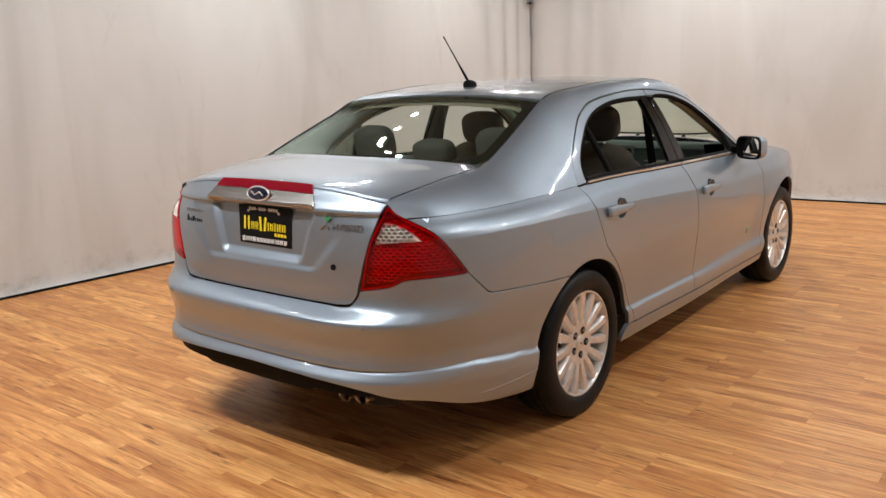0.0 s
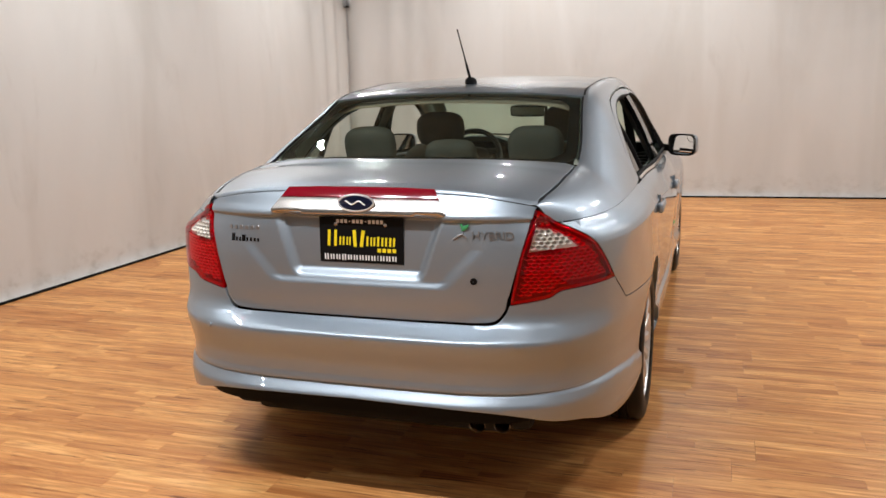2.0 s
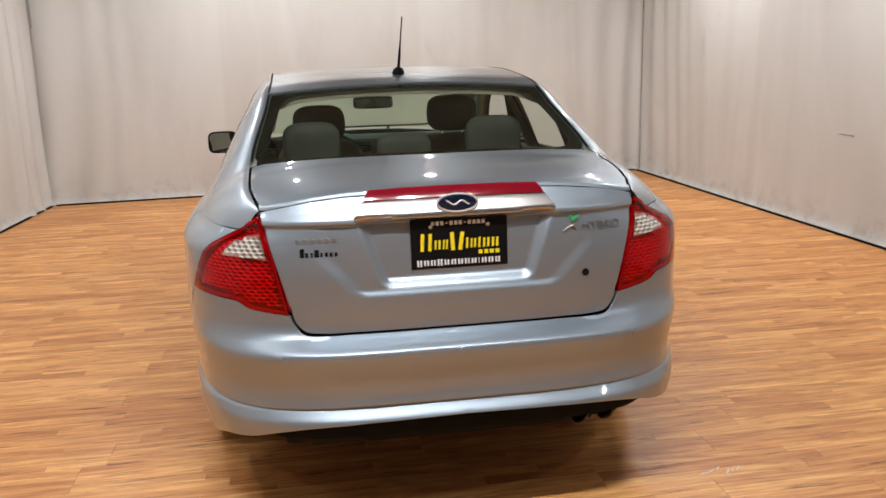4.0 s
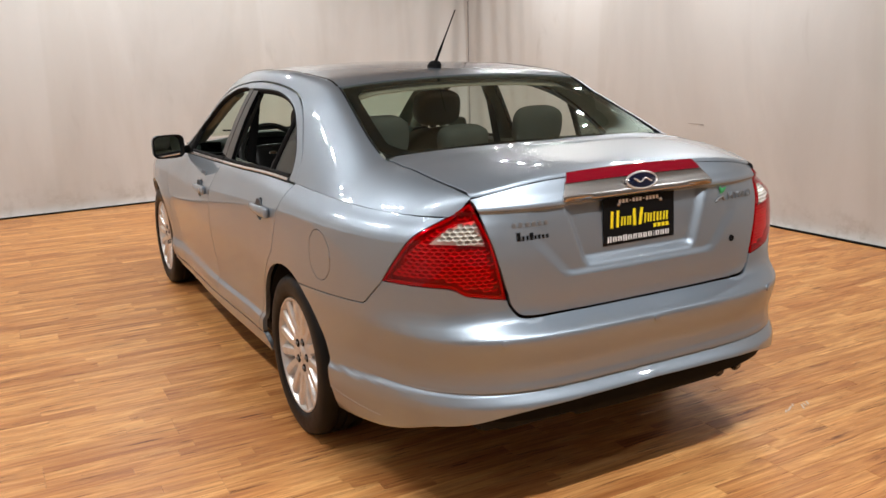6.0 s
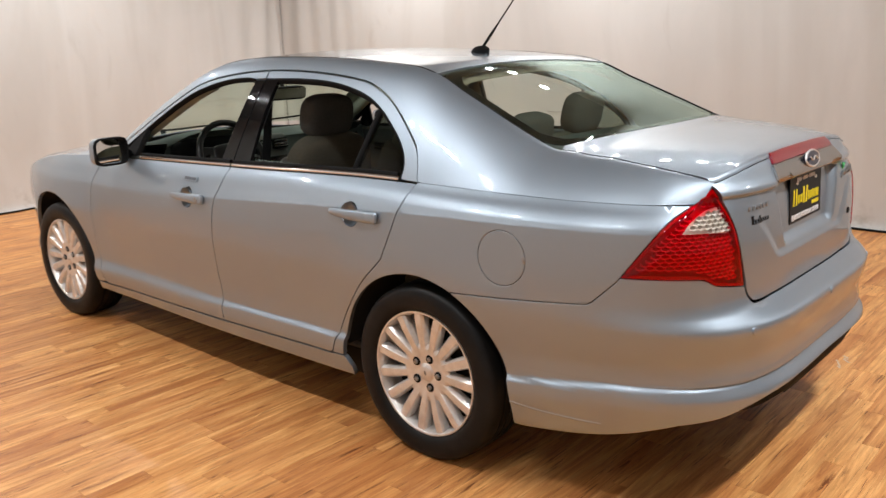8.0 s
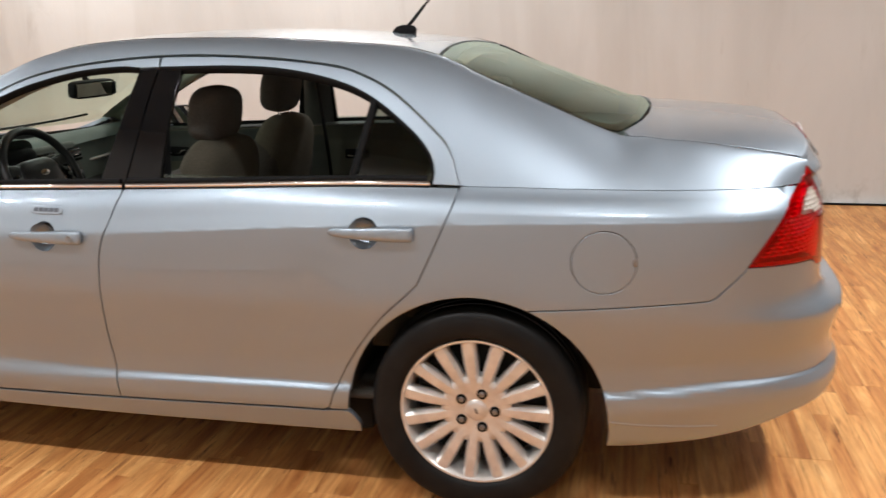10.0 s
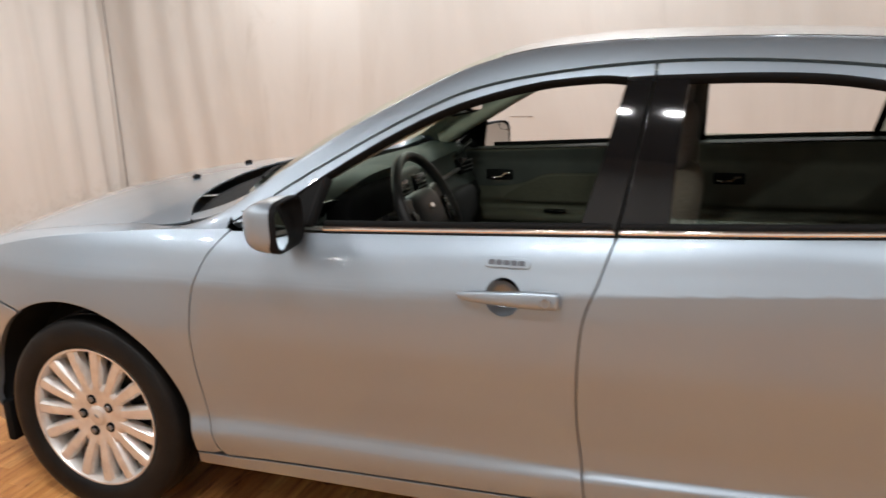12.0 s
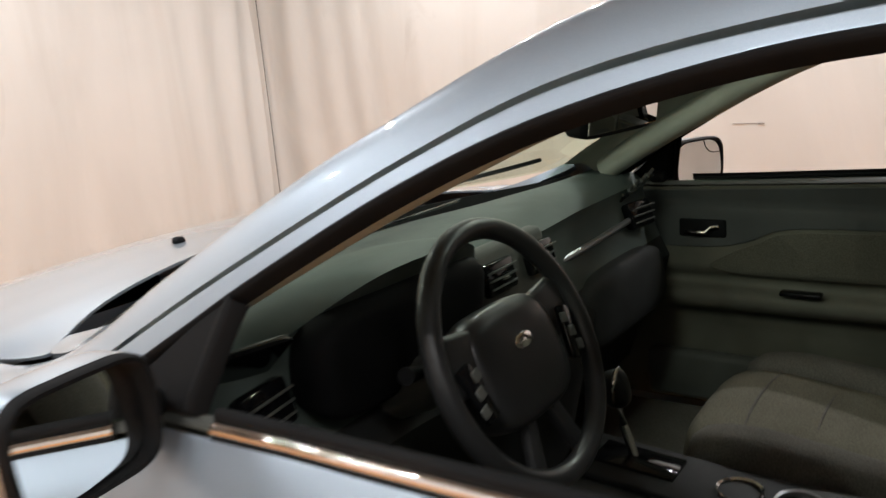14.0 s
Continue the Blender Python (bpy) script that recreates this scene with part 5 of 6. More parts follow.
def build_top():
    roof = [(0.0, 0.190), (0.3, 0.183), (0.50, 0.168)] + edge_line(0.158, 1.465, 40, 0.0) + [(0.58, 1.47), (0.45, 1.485), (0.25, 1.498), (0.0, 1.503)]
    panel("roof", mirrored(roof), top, PAINT, car, "silver-blue roof panel", gap=0.0, depth=0.02, lip=0.002)
    for k in (-1, 1):
        bead("roof_moulding", [(k * (float(ev(XE, y)) - 0.001), y) for y in np.linspace(0.165, 1.455, 60)], top, 0.012, 0.0015, BLACK, car, "thin black roof moulding", base=-0.002)
    back = [(0.0, -0.488)] + seg((0.2, -0.478), (0.4, -0.455), (0.575, -0.405), (0.617, -0.375), n=4) + edge_line(-0.33, 0.12, 14, 0.010) + [(0.572, 0.150), (0.50, 0.162), (0.3, 0.178), (0.0, 0.185)]
    g = panel("rear_window", mirrored(back), top, GLASS, car, "curved rear window with a black border", gap=0.002, depth=0.005, off=-0.003)
    inner = [(0.0, -0.452)] + seg((0.2, -0.443), (0.38, -0.422), (0.52, -0.378), (0.555, -0.345), n=4) + edge_line(-0.30, 0.07, 12, 0.062) + [(0.49, 0.112), (0.3, 0.132), (0.0, 0.138)]
    panel("black_border", mirrored(back), top, GLOSSBLACK, g, "black enamel border", holes=[mirrored(inner)], gap=0.004, depth=0.002, off=-0.007)
    bead("glass_seal", edge_line(-0.36, 0.15, 24, 0.004), top, 0.010, 0.001, BLACK, g, "black seal", base=-0.006)
    bead("glass_seal", [(-x, y) for x, y in edge_line(-0.36, 0.15, 24, 0.004)], top, 0.010, 0.001, BLACK, g, "black seal", base=-0.006)
    ws = [(0.0, 1.508), (0.25, 1.503), (0.45, 1.490), (0.585, 1.475)] + edge_line(1.50, 2.18, 16, 0.008) + seg((0.70, 2.21), (0.55, 2.30), (0.3, 2.375), (0.0, 2.40), n=4)
    panel("windscreen", mirrored(ws), top, SCREEN, car, "curved windscreen", gap=0.002, depth=0.005, off=-0.002)
    cowl = seg((0.0, 2.405), (0.3, 2.38), (0.55, 2.305), (0.715, 2.215), n=4) + seg((0.735, 2.40), (0.55, 2.500), (0.3, 2.562), (0.0, 2.585), n=4)
    panel("cowl", mirrored(cowl), top, DARK, car, "black plastic cowl below the windscreen", gap=0.001, depth=0.03, off=-0.03)
    for x0, x1 in ((-0.55, 0.02), (0.02, 0.58)):
        bm = bmesh.new()
        pts = []
        for t in np.linspace(0, 1, 14):
            x = x0 + (x1 - x0) * t
            y = 2.40 - 0.30 * (x / 0.72) ** 2 + 0.025
            pts.append((x, y, float(top(x, y)[2]) + 0.008))
        tube(bm, pts, 0.006, 6)
        part("wiper", bm, BLACK, car, "black wiper arm")
    for side in (-1, 1):
        foot = seg((0.700, 2.200), (0.668, 2.262), (0.650, 2.330), (0.652, 2.395), (0.668, 2.436), n=4) + [(0.70, 2.424), (0.722, 2.402), (0.738, 2.30), (0.728, 2.205)]
        panel("pillar_foot", foot, top, PAINT, car, "painted foot of the windscreen pillar", gap=0, depth=0.02, off=0.0015, step=0.02, side=side)
    hood = seg((0.0, 2.590), (0.3, 2.568), (0.55, 2.506), (0.725, 2.405), n=5) + edge_line(2.5, 3.46, 28, 0.002) + seg((0.58, 3.52), (0.35, 3.62), (0.0, 3.66), n=5)
    bonnet = panel("bonnet", mirrored(hood), top, PAINT, car, "silver-blue bonnet", gap=0.002, depth=0.006)
    for x in (-0.178, 0.178):
        bm = bmesh.new()
        pillow(bm, (0.028, 0.03, 0.02), pose(x, 2.77, float(top(x, 2.77)[2]) + 0.004), 0.8, 0.8, 14, 8)
        part("washer_jet", bm, BLACK, bonnet, "small black washer jet")


def whole_front(s, z):
    """The belt surface carried across the middle of the front."""
    s = np.asarray(s, float)
    L = OS[-1]
    x, y, zz = belt(np.where(s > L, 2 * L - s, s), z)
    return np.where(s > L, -x, x), y, zz


def build_front():
    L = float(OS[-1])
    half = lin([(3.46, 0.712), (3.35, 0.709), (3.20, 0.696), (3.07, 0.680), (2.993, 0.663)]) + sz(*arch_pts(WB, 59.5, -10, 20)) + lin([(3.20, 0.20), (3.32, 0.205), (3.55, 0.22)]) + [(L - 0.25, 0.23)]
    up = [(L - 0.25, 0.712), (L - 0.5, 0.712)]
    o = half + [(2 * L - u, v) for u, v in reversed(half)] + [(2 * L - u, v) for u, v in reversed(up)] + up
    b = panel("front_bumper", o, whole_front, PAINT, car, "silver-blue front bumper cover", step=0.03, depth=0.02, gap=0.001)
    for side in (-1, 1):
        panel("side_marker", lin([(3.19, 0.435), (3.27, 0.435), (3.27, 0.46), (3.19, 0.46)]), belt, ORANGE, b, "orange side marker lamp", step=0.02, off=0.002, depth=0.004, gap=0, side=side)
        bm = bmesh.new()
        rbox(bm, (0.13, 0.035, 0.15), pose(side * 0.765, 3.165, 0.235, 0, 0, 0), 0.01, 2)
        part("air_deflector", bm, BLACK, b, "black deflector flap ahead of the wheel")
    bm = bmesh.new()
    rbox(bm, (0.6, 0.08, 0.10), pose(0, 3.56, 0.69), 0.02, 2)
    part("grille", bm, BLACK, b, "dark grille backing")


def build_under():
    bm = bmesh.new()
    rbox(bm, (1.52, 2.0, 0.16), pose(0, 1.36, 0.24), 0.03, 2)
    rbox(bm, (1.02, 3.2, 0.16), pose(0, 1.36, 0.242), 0.03, 2)
    rbox(bm, (1.16, 0.56, 0.20), pose(0, -0.64, 0.365), 0.04, 2)
    rbox(bm, (1.0, 1.4, 0.36), pose(0, -0.2, 0.42), 0.04, 2)
    rbox(bm, (1.2, 0.5, 0.2), pose(0, 3.3, 0.33), 0.04, 2)
    part("underbody", bm, DARK, car, "dark underside")
    for cy in (0.0, WB):
        for side in (-1, 1):
            bm = bmesh.new()
            rows = []
            for a in np.linspace(-14 if cy == WB else 6, 174, 34):
                y, z = arch_at(cy, a, 0.012)
                edge = min(0.866, float(belt(s_y(y, z), z)[0]) - 0.014)
                rows.append([(side * x, y, z) for x in (0.52, 0.6, 0.7, 0.76, edge)])
            vs = [[bm.verts.new(p) for p in r] for r in rows]
            for a, b in zip(vs, vs[1:]):
                for j in range(4):
                    bm.faces.new((a[j], a[j + 1], b[j + 1], b[j]))
            c = bm.verts.new((side * 0.52, cy, ARCH_Z))
            for a, b in zip(vs, vs[1:]):
                bm.faces.new((a[0], b[0], c))
            part("wheel_well", bm, WELL, car, "dark wheel arch liner")
    bm = bmesh.new()
    tube(bm, [(0.45, -0.9, 0.34), (0.45, -0.6, 0.33), (0.40, -0.2, 0.30)], 0.05, 12)
    part("silencer", bm, DARK, car, "dark exhaust silencer")


def build_wheel(side, cy, turn):
    """A fifteen-spoke alloy wheel; local z points outwards."""
    m0 = pose(side * 0.787, cy, 0.322, 0, side * 90, 0)
    w = empty("wheel", "fifteen-spoke silver alloy wheel with a black tyre", "")
    w.parent = car
    w.matrix_basis = m0 @ pose(0, 0, 0, 0, 0, turn)
    I = Matrix.Identity(4)
    bm = bmesh.new()
    lathe(bm, [(0.226, 0.070), (0.234, 0.090), (0.246, 0.102), (0.262, 0.1045), (0.285, 0.106), (0.305, 0.102), (0.318, 0.095), (0.3255, 0.080), (0.3275, 0.062), (0.3285, 0.045), (0.322, 0.043), (0.322, 0.037), (0.329, 0.035),
               (0.3295, 0.012), (0.322, 0.010), (0.322, 0.002), (0.3295, 0.0), (0.329, -0.03), (0.322, -0.032), (0.322, -0.04), (0.3285, -0.042), (0.326, -0.08), (0.305, -0.106), (0.26, -0.108), (0.23, -0.09), (0.226, -0.07)], I, 72)
    part("tyre", bm, RUBBER, w, "black rubber tyre")
    bm = bmesh.new()
    lathe(bm, [(0.2275, 0.072), (0.2335, 0.090), (0.2325, 0.0945), (0.2265, 0.0945), (0.221, 0.086), (0.214, 0.062), (0.207, 0.0), (0.200, -0.06), (0.226, -0.075)], I, 72)
    rim = part("rim", bm, ALLOY, w, "silver alloy rim")
    bm = bmesh.new()
    lathe(bm, [(0.001, 0.02), (0.10, 0.022), (0.20, 0.018), (0.20, -0.02), (0.001, -0.02)], I, 48)
    part("brake_disc", bm, DARK, w, "dark brake disc behind the spokes")
    # fifteen spokes
    for k in range(15):
        a = 2 * math.pi * k / 15
        bm = bmesh.new()
        rows = []
        for t in np.linspace(0, 1, 9):
            r = 0.045 + 0.179 * t
            wdt = 0.0125 + 0.0085 * math.sin(min(1, t * 1.3) * math.pi * 0.5) + 0.0018 * t
            h = 0.072 + 0.018 * math.sin(t * math.pi * 0.55)
            sec = [(-wdt, h - 0.035), (-wdt * 0.96, h - 0.010), (-wdt * 0.62, h - 0.001), (0, h), (wdt * 0.62, h - 0.001), (wdt * 0.96, h - 0.010), (wdt, h - 0.035)]
            rows.append([bm.verts.new((r * math.cos(a) - q * math.sin(a), r * math.sin(a) + q * math.cos(a), hh)) for q, hh in sec])
        for p, q in zip(rows, rows[1:]):
            for j in range(6):
                bm.faces.new((p[j], p[j + 1], q[j + 1], q[j]))
        bm.faces.new(rows[-1])
        part("spoke", bm, ALLOY, w)
    bm = bmesh.new()
    lathe(bm, [(0.001, 0.0765), (0.030, 0.0765), (0.032, 0.0755), (0.034, 0.073), (0.058, 0.0740), (0.085, 0.0775), (0.100, 0.0775), (0.110, 0.070), (0.113, 0.04)], I, 48)
    part("hub", bm, ALLOY, w, "round hub")
    bm = bmesh.new()
    lathe(bm, [(0.001, 0.0815), (0.022, 0.081), (0.027, 0.079), (0.028, 0.074)], I, 32)
    part("hub_cap", bm, ALLOY, w, "round centre cap")
    bm = bmesh.new()
    pillow(bm, (0.020, 0.009, 0.004), pose(0, 0, 0.082, 0, 0, 35), 0.8, 0.9, 14, 6)
    part("cap_emblem", bm, SILVERTRIM, w, "small grey oval emblem")
    for k in range(5):
        a = 2 * math.pi * k / 5
        bm = bmesh.new()
        p = pose(0.057 * math.cos(a), 0.057 * math.sin(a), 0)
        lathe(bm, [(0.0155, 0.070), (0.0150, 0.0755), (0.0120, 0.0752), (0.0118, 0.070)], p, 16)
        lathe(bm, [(0.001, 0.084), (0.0075, 0.084), (0.0095, 0.081), (0.0100, 0.064)], p, 6)
        part("lug_nut", bm, SILVERTRIM, w, "dark steel lug nut")
        # no hollow here: a flat black disc gives the lug hole's shade
        bm = bmesh.new()
        lathe(bm, [(0.001, 0.0772), (0.0165, 0.0772), (0.0168, 0.070)], p, 16)
        part("lug_pocket", bm, BLACK, w, "flat black disc for the shade in a lug hole")
    return w


def build_mirror(side):
    """A door mirror: painted cap, black surround, glass that looks back."""
    cx, cy, cz = (0.948, 1.968, 0.998) if side < 0 else (0.935, 1.945, 0.992)
    spin = Matrix.Translation((side * cx, cy, 0)) @ Matrix.Rotation(radians(6 if side < 0 else -26), 4, "Z") @ Matrix.Translation((-side * cx, -cy, 0))
    mir = empty("door_mirror", "door mirror with a painted cap and black surround", "")
    mir.parent = car
    bm = bmesh.new()
    rows = []
    for t in np.linspace(0, 1, 12):
        f = math.sqrt(max(0.0, 1 - (t * 0.985) ** 2.6))
        y = cy - 0.016 + 0.105 * t
        shift = 0.018 * t * t
        rows.append([bm.verts.new((side * (cx - shift + 0.091 * (0.25 + 0.75 * f) * math.copysign(abs(math.cos(a)) ** 0.42, math.cos(a))), y, cz + 0.067 * (0.2 + 0.8 * f) * math.copysign(abs(math.sin(a)) ** 0.5, math.sin(a)))) for a in np.linspace(0, 2 * math.pi, 33)[:-1]])
    for a, b in zip(rows, rows[1:]):
        for j in range(32):
            bm.faces.new((a[j], a[(j + 1) % 32], b[(j + 1) % 32], b[j]))
    bm.faces.new(rows[-1])
    bm.transform(spin)
    part("mirror_cap", bm, PAINT, mir, "silver-blue painted cap")
    bm = bmesh.new()
    rows = []
    for y, k, kz in ((cy - 0.010, 0.99, 0.99), (cy - 0.027, 1.0, 1.0), (cy - 0.032, 0.97, 0.96), (cy - 0.031, 0.92, 0.89), (cy + 0.004, 0.90, 0.86), (cy + 0.006, 0.5, 0.5)):
        rows.append([bm.verts.new((side * (cx + 0.0915 * k * math.copysign(abs(math.cos(a)) ** 0.42, math.cos(a))), y, cz - 0.001 + 0.0675 * kz * math.copysign(abs(math.sin(a)) ** 0.5, math.sin(a)))) for a in np.linspace(0, 2 * math.pi, 33)[:-1]])
    for a, b in zip(rows, rows[1:]):
        for j in range(32):
            bm.faces.new((a[j], a[(j + 1) % 32], b[(j + 1) % 32], b[j]))
    bm.faces.new(rows[-1])
    bm.transform(spin)
    part("mirror_surround", bm, BLACK, mir, "black plastic surround")
    bm = bmesh.new()
    lean = math.tan(radians(8))
    q = [(0.0810 * math.copysign(abs(math.cos(a)) ** 0.42, math.cos(a)), 0.0575 * math.copysign(abs(math.sin(a)) ** 0.5, math.sin(a))) for a in np.linspace(0, 2 * math.pi, 33)[:-1]]
    c = bm.verts.new((side * cx, cy - 0.016, cz))
    ring = [bm.verts.new((side * (cx + u), cy - 0.016 - lean * u + 0.10 * v, cz + v)) for u, v in q]
    for j in range(32):
        bm.faces.new((c, ring[j], ring[(j + 1) % 32]))
    bm.transform(spin)
    part("mirror_pane", bm, MIRROR, mir, "mirror glass")
    if side > 0:
        # thin dark border of the small wide-angle field in the outer top corner
        bm = bmesh.new()
        tube(bm, [(side * (cx + u), cy - 0.0168 - lean * u + 0.10 * v, cz + v) for u, v in seg((0.030, 0.056), (0.036, 0.036), (0.052, 0.022), (0.079, 0.020), n=5)], 0.0012, 6)
        bm.transform(spin)
        part("blind_spot_border", bm, BLACK, mir, "thin dark curved border on the glass")
    bm = bmesh.new()
    rbox(bm, (0.07, 0.045, 0.04), pose(side * (0.845 if side < 0 else 0.83), cy + 0.05, 0.968, 0, side * 10, 0), 0.012, 3)
    part("mirror_arm", bm, BLACK, mir, "black mirror arm")


def build_antenna():
    z0 = float(top(0, 0.42)[2])
    bm = bmesh.new()
    rows = []
    for t in np.linspace(0, 1, 10):
        h = z0 - 0.004 + 0.034 * t
        k = math.sqrt(max(0.0, 1 - (t * 0.97) ** 3))
        rows.append([bm.verts.new((0.027 * k * math.cos(a), 0.425 + 0.048 * k * math.sin(a) - 0.012 * t, h)) for a in np.linspace(0, 2 * math.pi, 21)[:-1]])
    for a, b in zip(rows, rows[1:]):
        for j in range(20):
            bm.faces.new((a[j], a[(j + 1) % 20], b[(j + 1) % 20], b[j]))
    bm.faces.new(rows[-1])
    base = part("aerial_base", bm, BLACK, car, "black roof aerial base")
    bm = bmesh.new()
    a, b = Vector((0, 0.405, z0 + 0.026)), Vector((0, 0.215, z0 + 0.243))
    pts = [a.lerp(b, t) for t in np.linspace(0, 1, 12)]
    tube(bm, pts, [0.0068, 0.0066, 0.0064, 0.006, 0.0045, 0.0036, 0.0033, 0.0031, 0.003, 0.0029, 0.003, 0.0034], 8)
    part("aerial_mast", bm, BLACK, base, "thin black mast")


build_rear()
for _side in (-1, 1):
    build_taillight(_side)
    build_side(_side)
    build_frames(_side)
    build_rail(_side)
    build_mirror(_side)
build_top()
build_front()
build_under()
for _side, _cy, _turn in ((-1, 0.0, -18), (1, 0.0, 8), (-1, WB, 16), (1, WB, 30)):
    build_wheel(_side, _cy, _turn)
build_antenna()

# ---- the car's inside
def inner_wall(y, z):
    """Inside face of the doors."""
    y, z = np.asarray(y, float), np.asarray(z, float)
    x = 0.815 - 0.28 * np.maximum(0, z - 0.87)
    arm = smoothstep(0.585, 0.640, z) * (1 - smoothstep(0.668, 0.69, z))
    x = x - 0.050 * arm - 0.012 * smoothstep(0.70, 0.72, z) * (1 - smoothstep(0.86, 0.9, z))
    return x, y, z


def build_inner_doors(side):
    fd = [o for o in car.children if o.name.startswith("front_door")][0 if side < 0 else 1]
    rd = [o for o in car.children if o.name.startswith("rear_door")][0 if side < 0 else 1]
    b = lambda y: float(ev(ZB, y)) - 0.004
    o = [(1.17, 0.33), (2.24, 0.33), (2.24, 0.80), (2.12, b(2.1)), (1.9, b(1.9)), (1.5, b(1.5)), (1.135, b(1.13))]
    panel("inner_trim", o, inner_wall, DOORTRIM, fd, "dark grey moulded door trim with an armrest", step=0.03, flip=True, side=side, depth=0.03, rows=(0.59, 0.61, 0.63, 0.645, 0.67, 0.68, 0.69, 0.705, 0.715))
    o = [(0.50, 0.33), (1.16, 0.33), (1.125, b(1.12)), (0.8, b(0.8)), (0.12, b(0.12)), (0.15, 0.78), (0.40, 0.50)]
    panel("inner_trim", o, inner_wall, DOORTRIM, rd, "dark grey moulded door trim with an armrest", step=0.03, flip=True, side=side, depth=0.03, rows=(0.59, 0.61, 0.63, 0.645, 0.67, 0.68, 0.69, 0.705, 0.715))
    # sills between the trim and the window slot
    for door, ya, yb in ((fd, 1.14, 2.1), (rd, 0.12, 1.11)):
        rows = []
        for t in np.linspace(0, 1, 5):
            row = []
            for y in np.linspace(ya, yb, 24):
                xi, xo = float(inner_wall(y, b(y))[0]), float(ev(XB, y)) - 0.006
                row.append((side * (xi + (xo - xi) * t), y, b(y) + 0.010 * math.sin(math.pi * t) + 0.004))
            rows.append(row)
        strip_mesh("inner_sill", rows, TRIM, door, "dark trim cap along the window")
    panel("upper_trim", seg((1.20, 0.845), (1.45, 0.845), (1.66, 0.838), (1.76, 0.800), (1.86, 0.782), (2.05, 0.780), (2.20, 0.782), n=4) + [(2.20, 0.82), (2.10, b(2.1) - 0.006), (1.9, b(1.9) - 0.006), (1.5, b(1.5) - 0.006), (1.145, b(1.13) - 0.006)], inner_wall, DOORUPPER, fd, "near-black upper door trim", step=0.03, flip=True, side=side, off=0.003, depth=0.005)
    # pulls, pockets and cloth inserts
    for door, y in ((fd, 1.875), (rd, 0.90)):
        bm = bmesh.new()
        rbox(bm, (0.012, 0.125, 0.048), pose(side * 0.800, y, 0.835), 0.006, 2)
        part("pull_bezel", bm, BLACK, door, "black inner handle bezel")
        bm = bmesh.new()
        tube(bm, [(side * 0.792, y + 0.045, 0.826), (side * 0.786, y + 0.02, 0.824), (side * 0.786, y - 0.012, 0.826), (side * 0.788, y - 0.026, 0.840), (side * 0.792, y - 0.045, 0.842)], 0.006, 8)
        part("inner_pull", bm, CHROME, door, "chrome inner handle")
    panel("cloth_insert", seg((1.20, 0.712), (1.45, 0.712), (1.74, 0.712), (1.86, 0.730), (1.80, 0.775), (1.74, 0.800), (1.66, 0.832), (1.45, 0.840), (1.2, 0.840), n=4), inner_wall, DOORCLOTH, fd, "dark grey-green cloth insert", step=0.03, flip=True, side=side, off=0.004, depth=0.006)
    bm = bmesh.new()
    rbox(bm, (0.035, 0.10, 0.012), pose(side * 0.768, 1.62, 0.684), 0.005, 2)
    part("window_switch", bm, GLOSSBLACK, fd, "black window switch panel")
    bm = bmesh.new()
    rbox(bm, (0.05, 0.62, 0.14), pose(side * 0.795, 1.72, 0.42), 0.02, 3)
    part("door_pocket", bm, TRIM, fd, "dark door pocket")


def build_liner():
    roof = [(0.0, 0.12), (0.50, 0.10)] + [(float(ev(XE, y)) + 0.03, y) for y in np.linspace(0.12, 1.44, 24)] + [(0.55, 1.455), (0.0, 1.485)]
    panel("headliner", mirrored(roof), lambda x, y: (x, y, top(x, y)[2] - 0.028 - 0.05 * smoothstep(0.45, 0.64, np.abs(x))), LINER, car, "beige cloth headliner", step=0.05, flip=True, gap=0, depth=0.004)


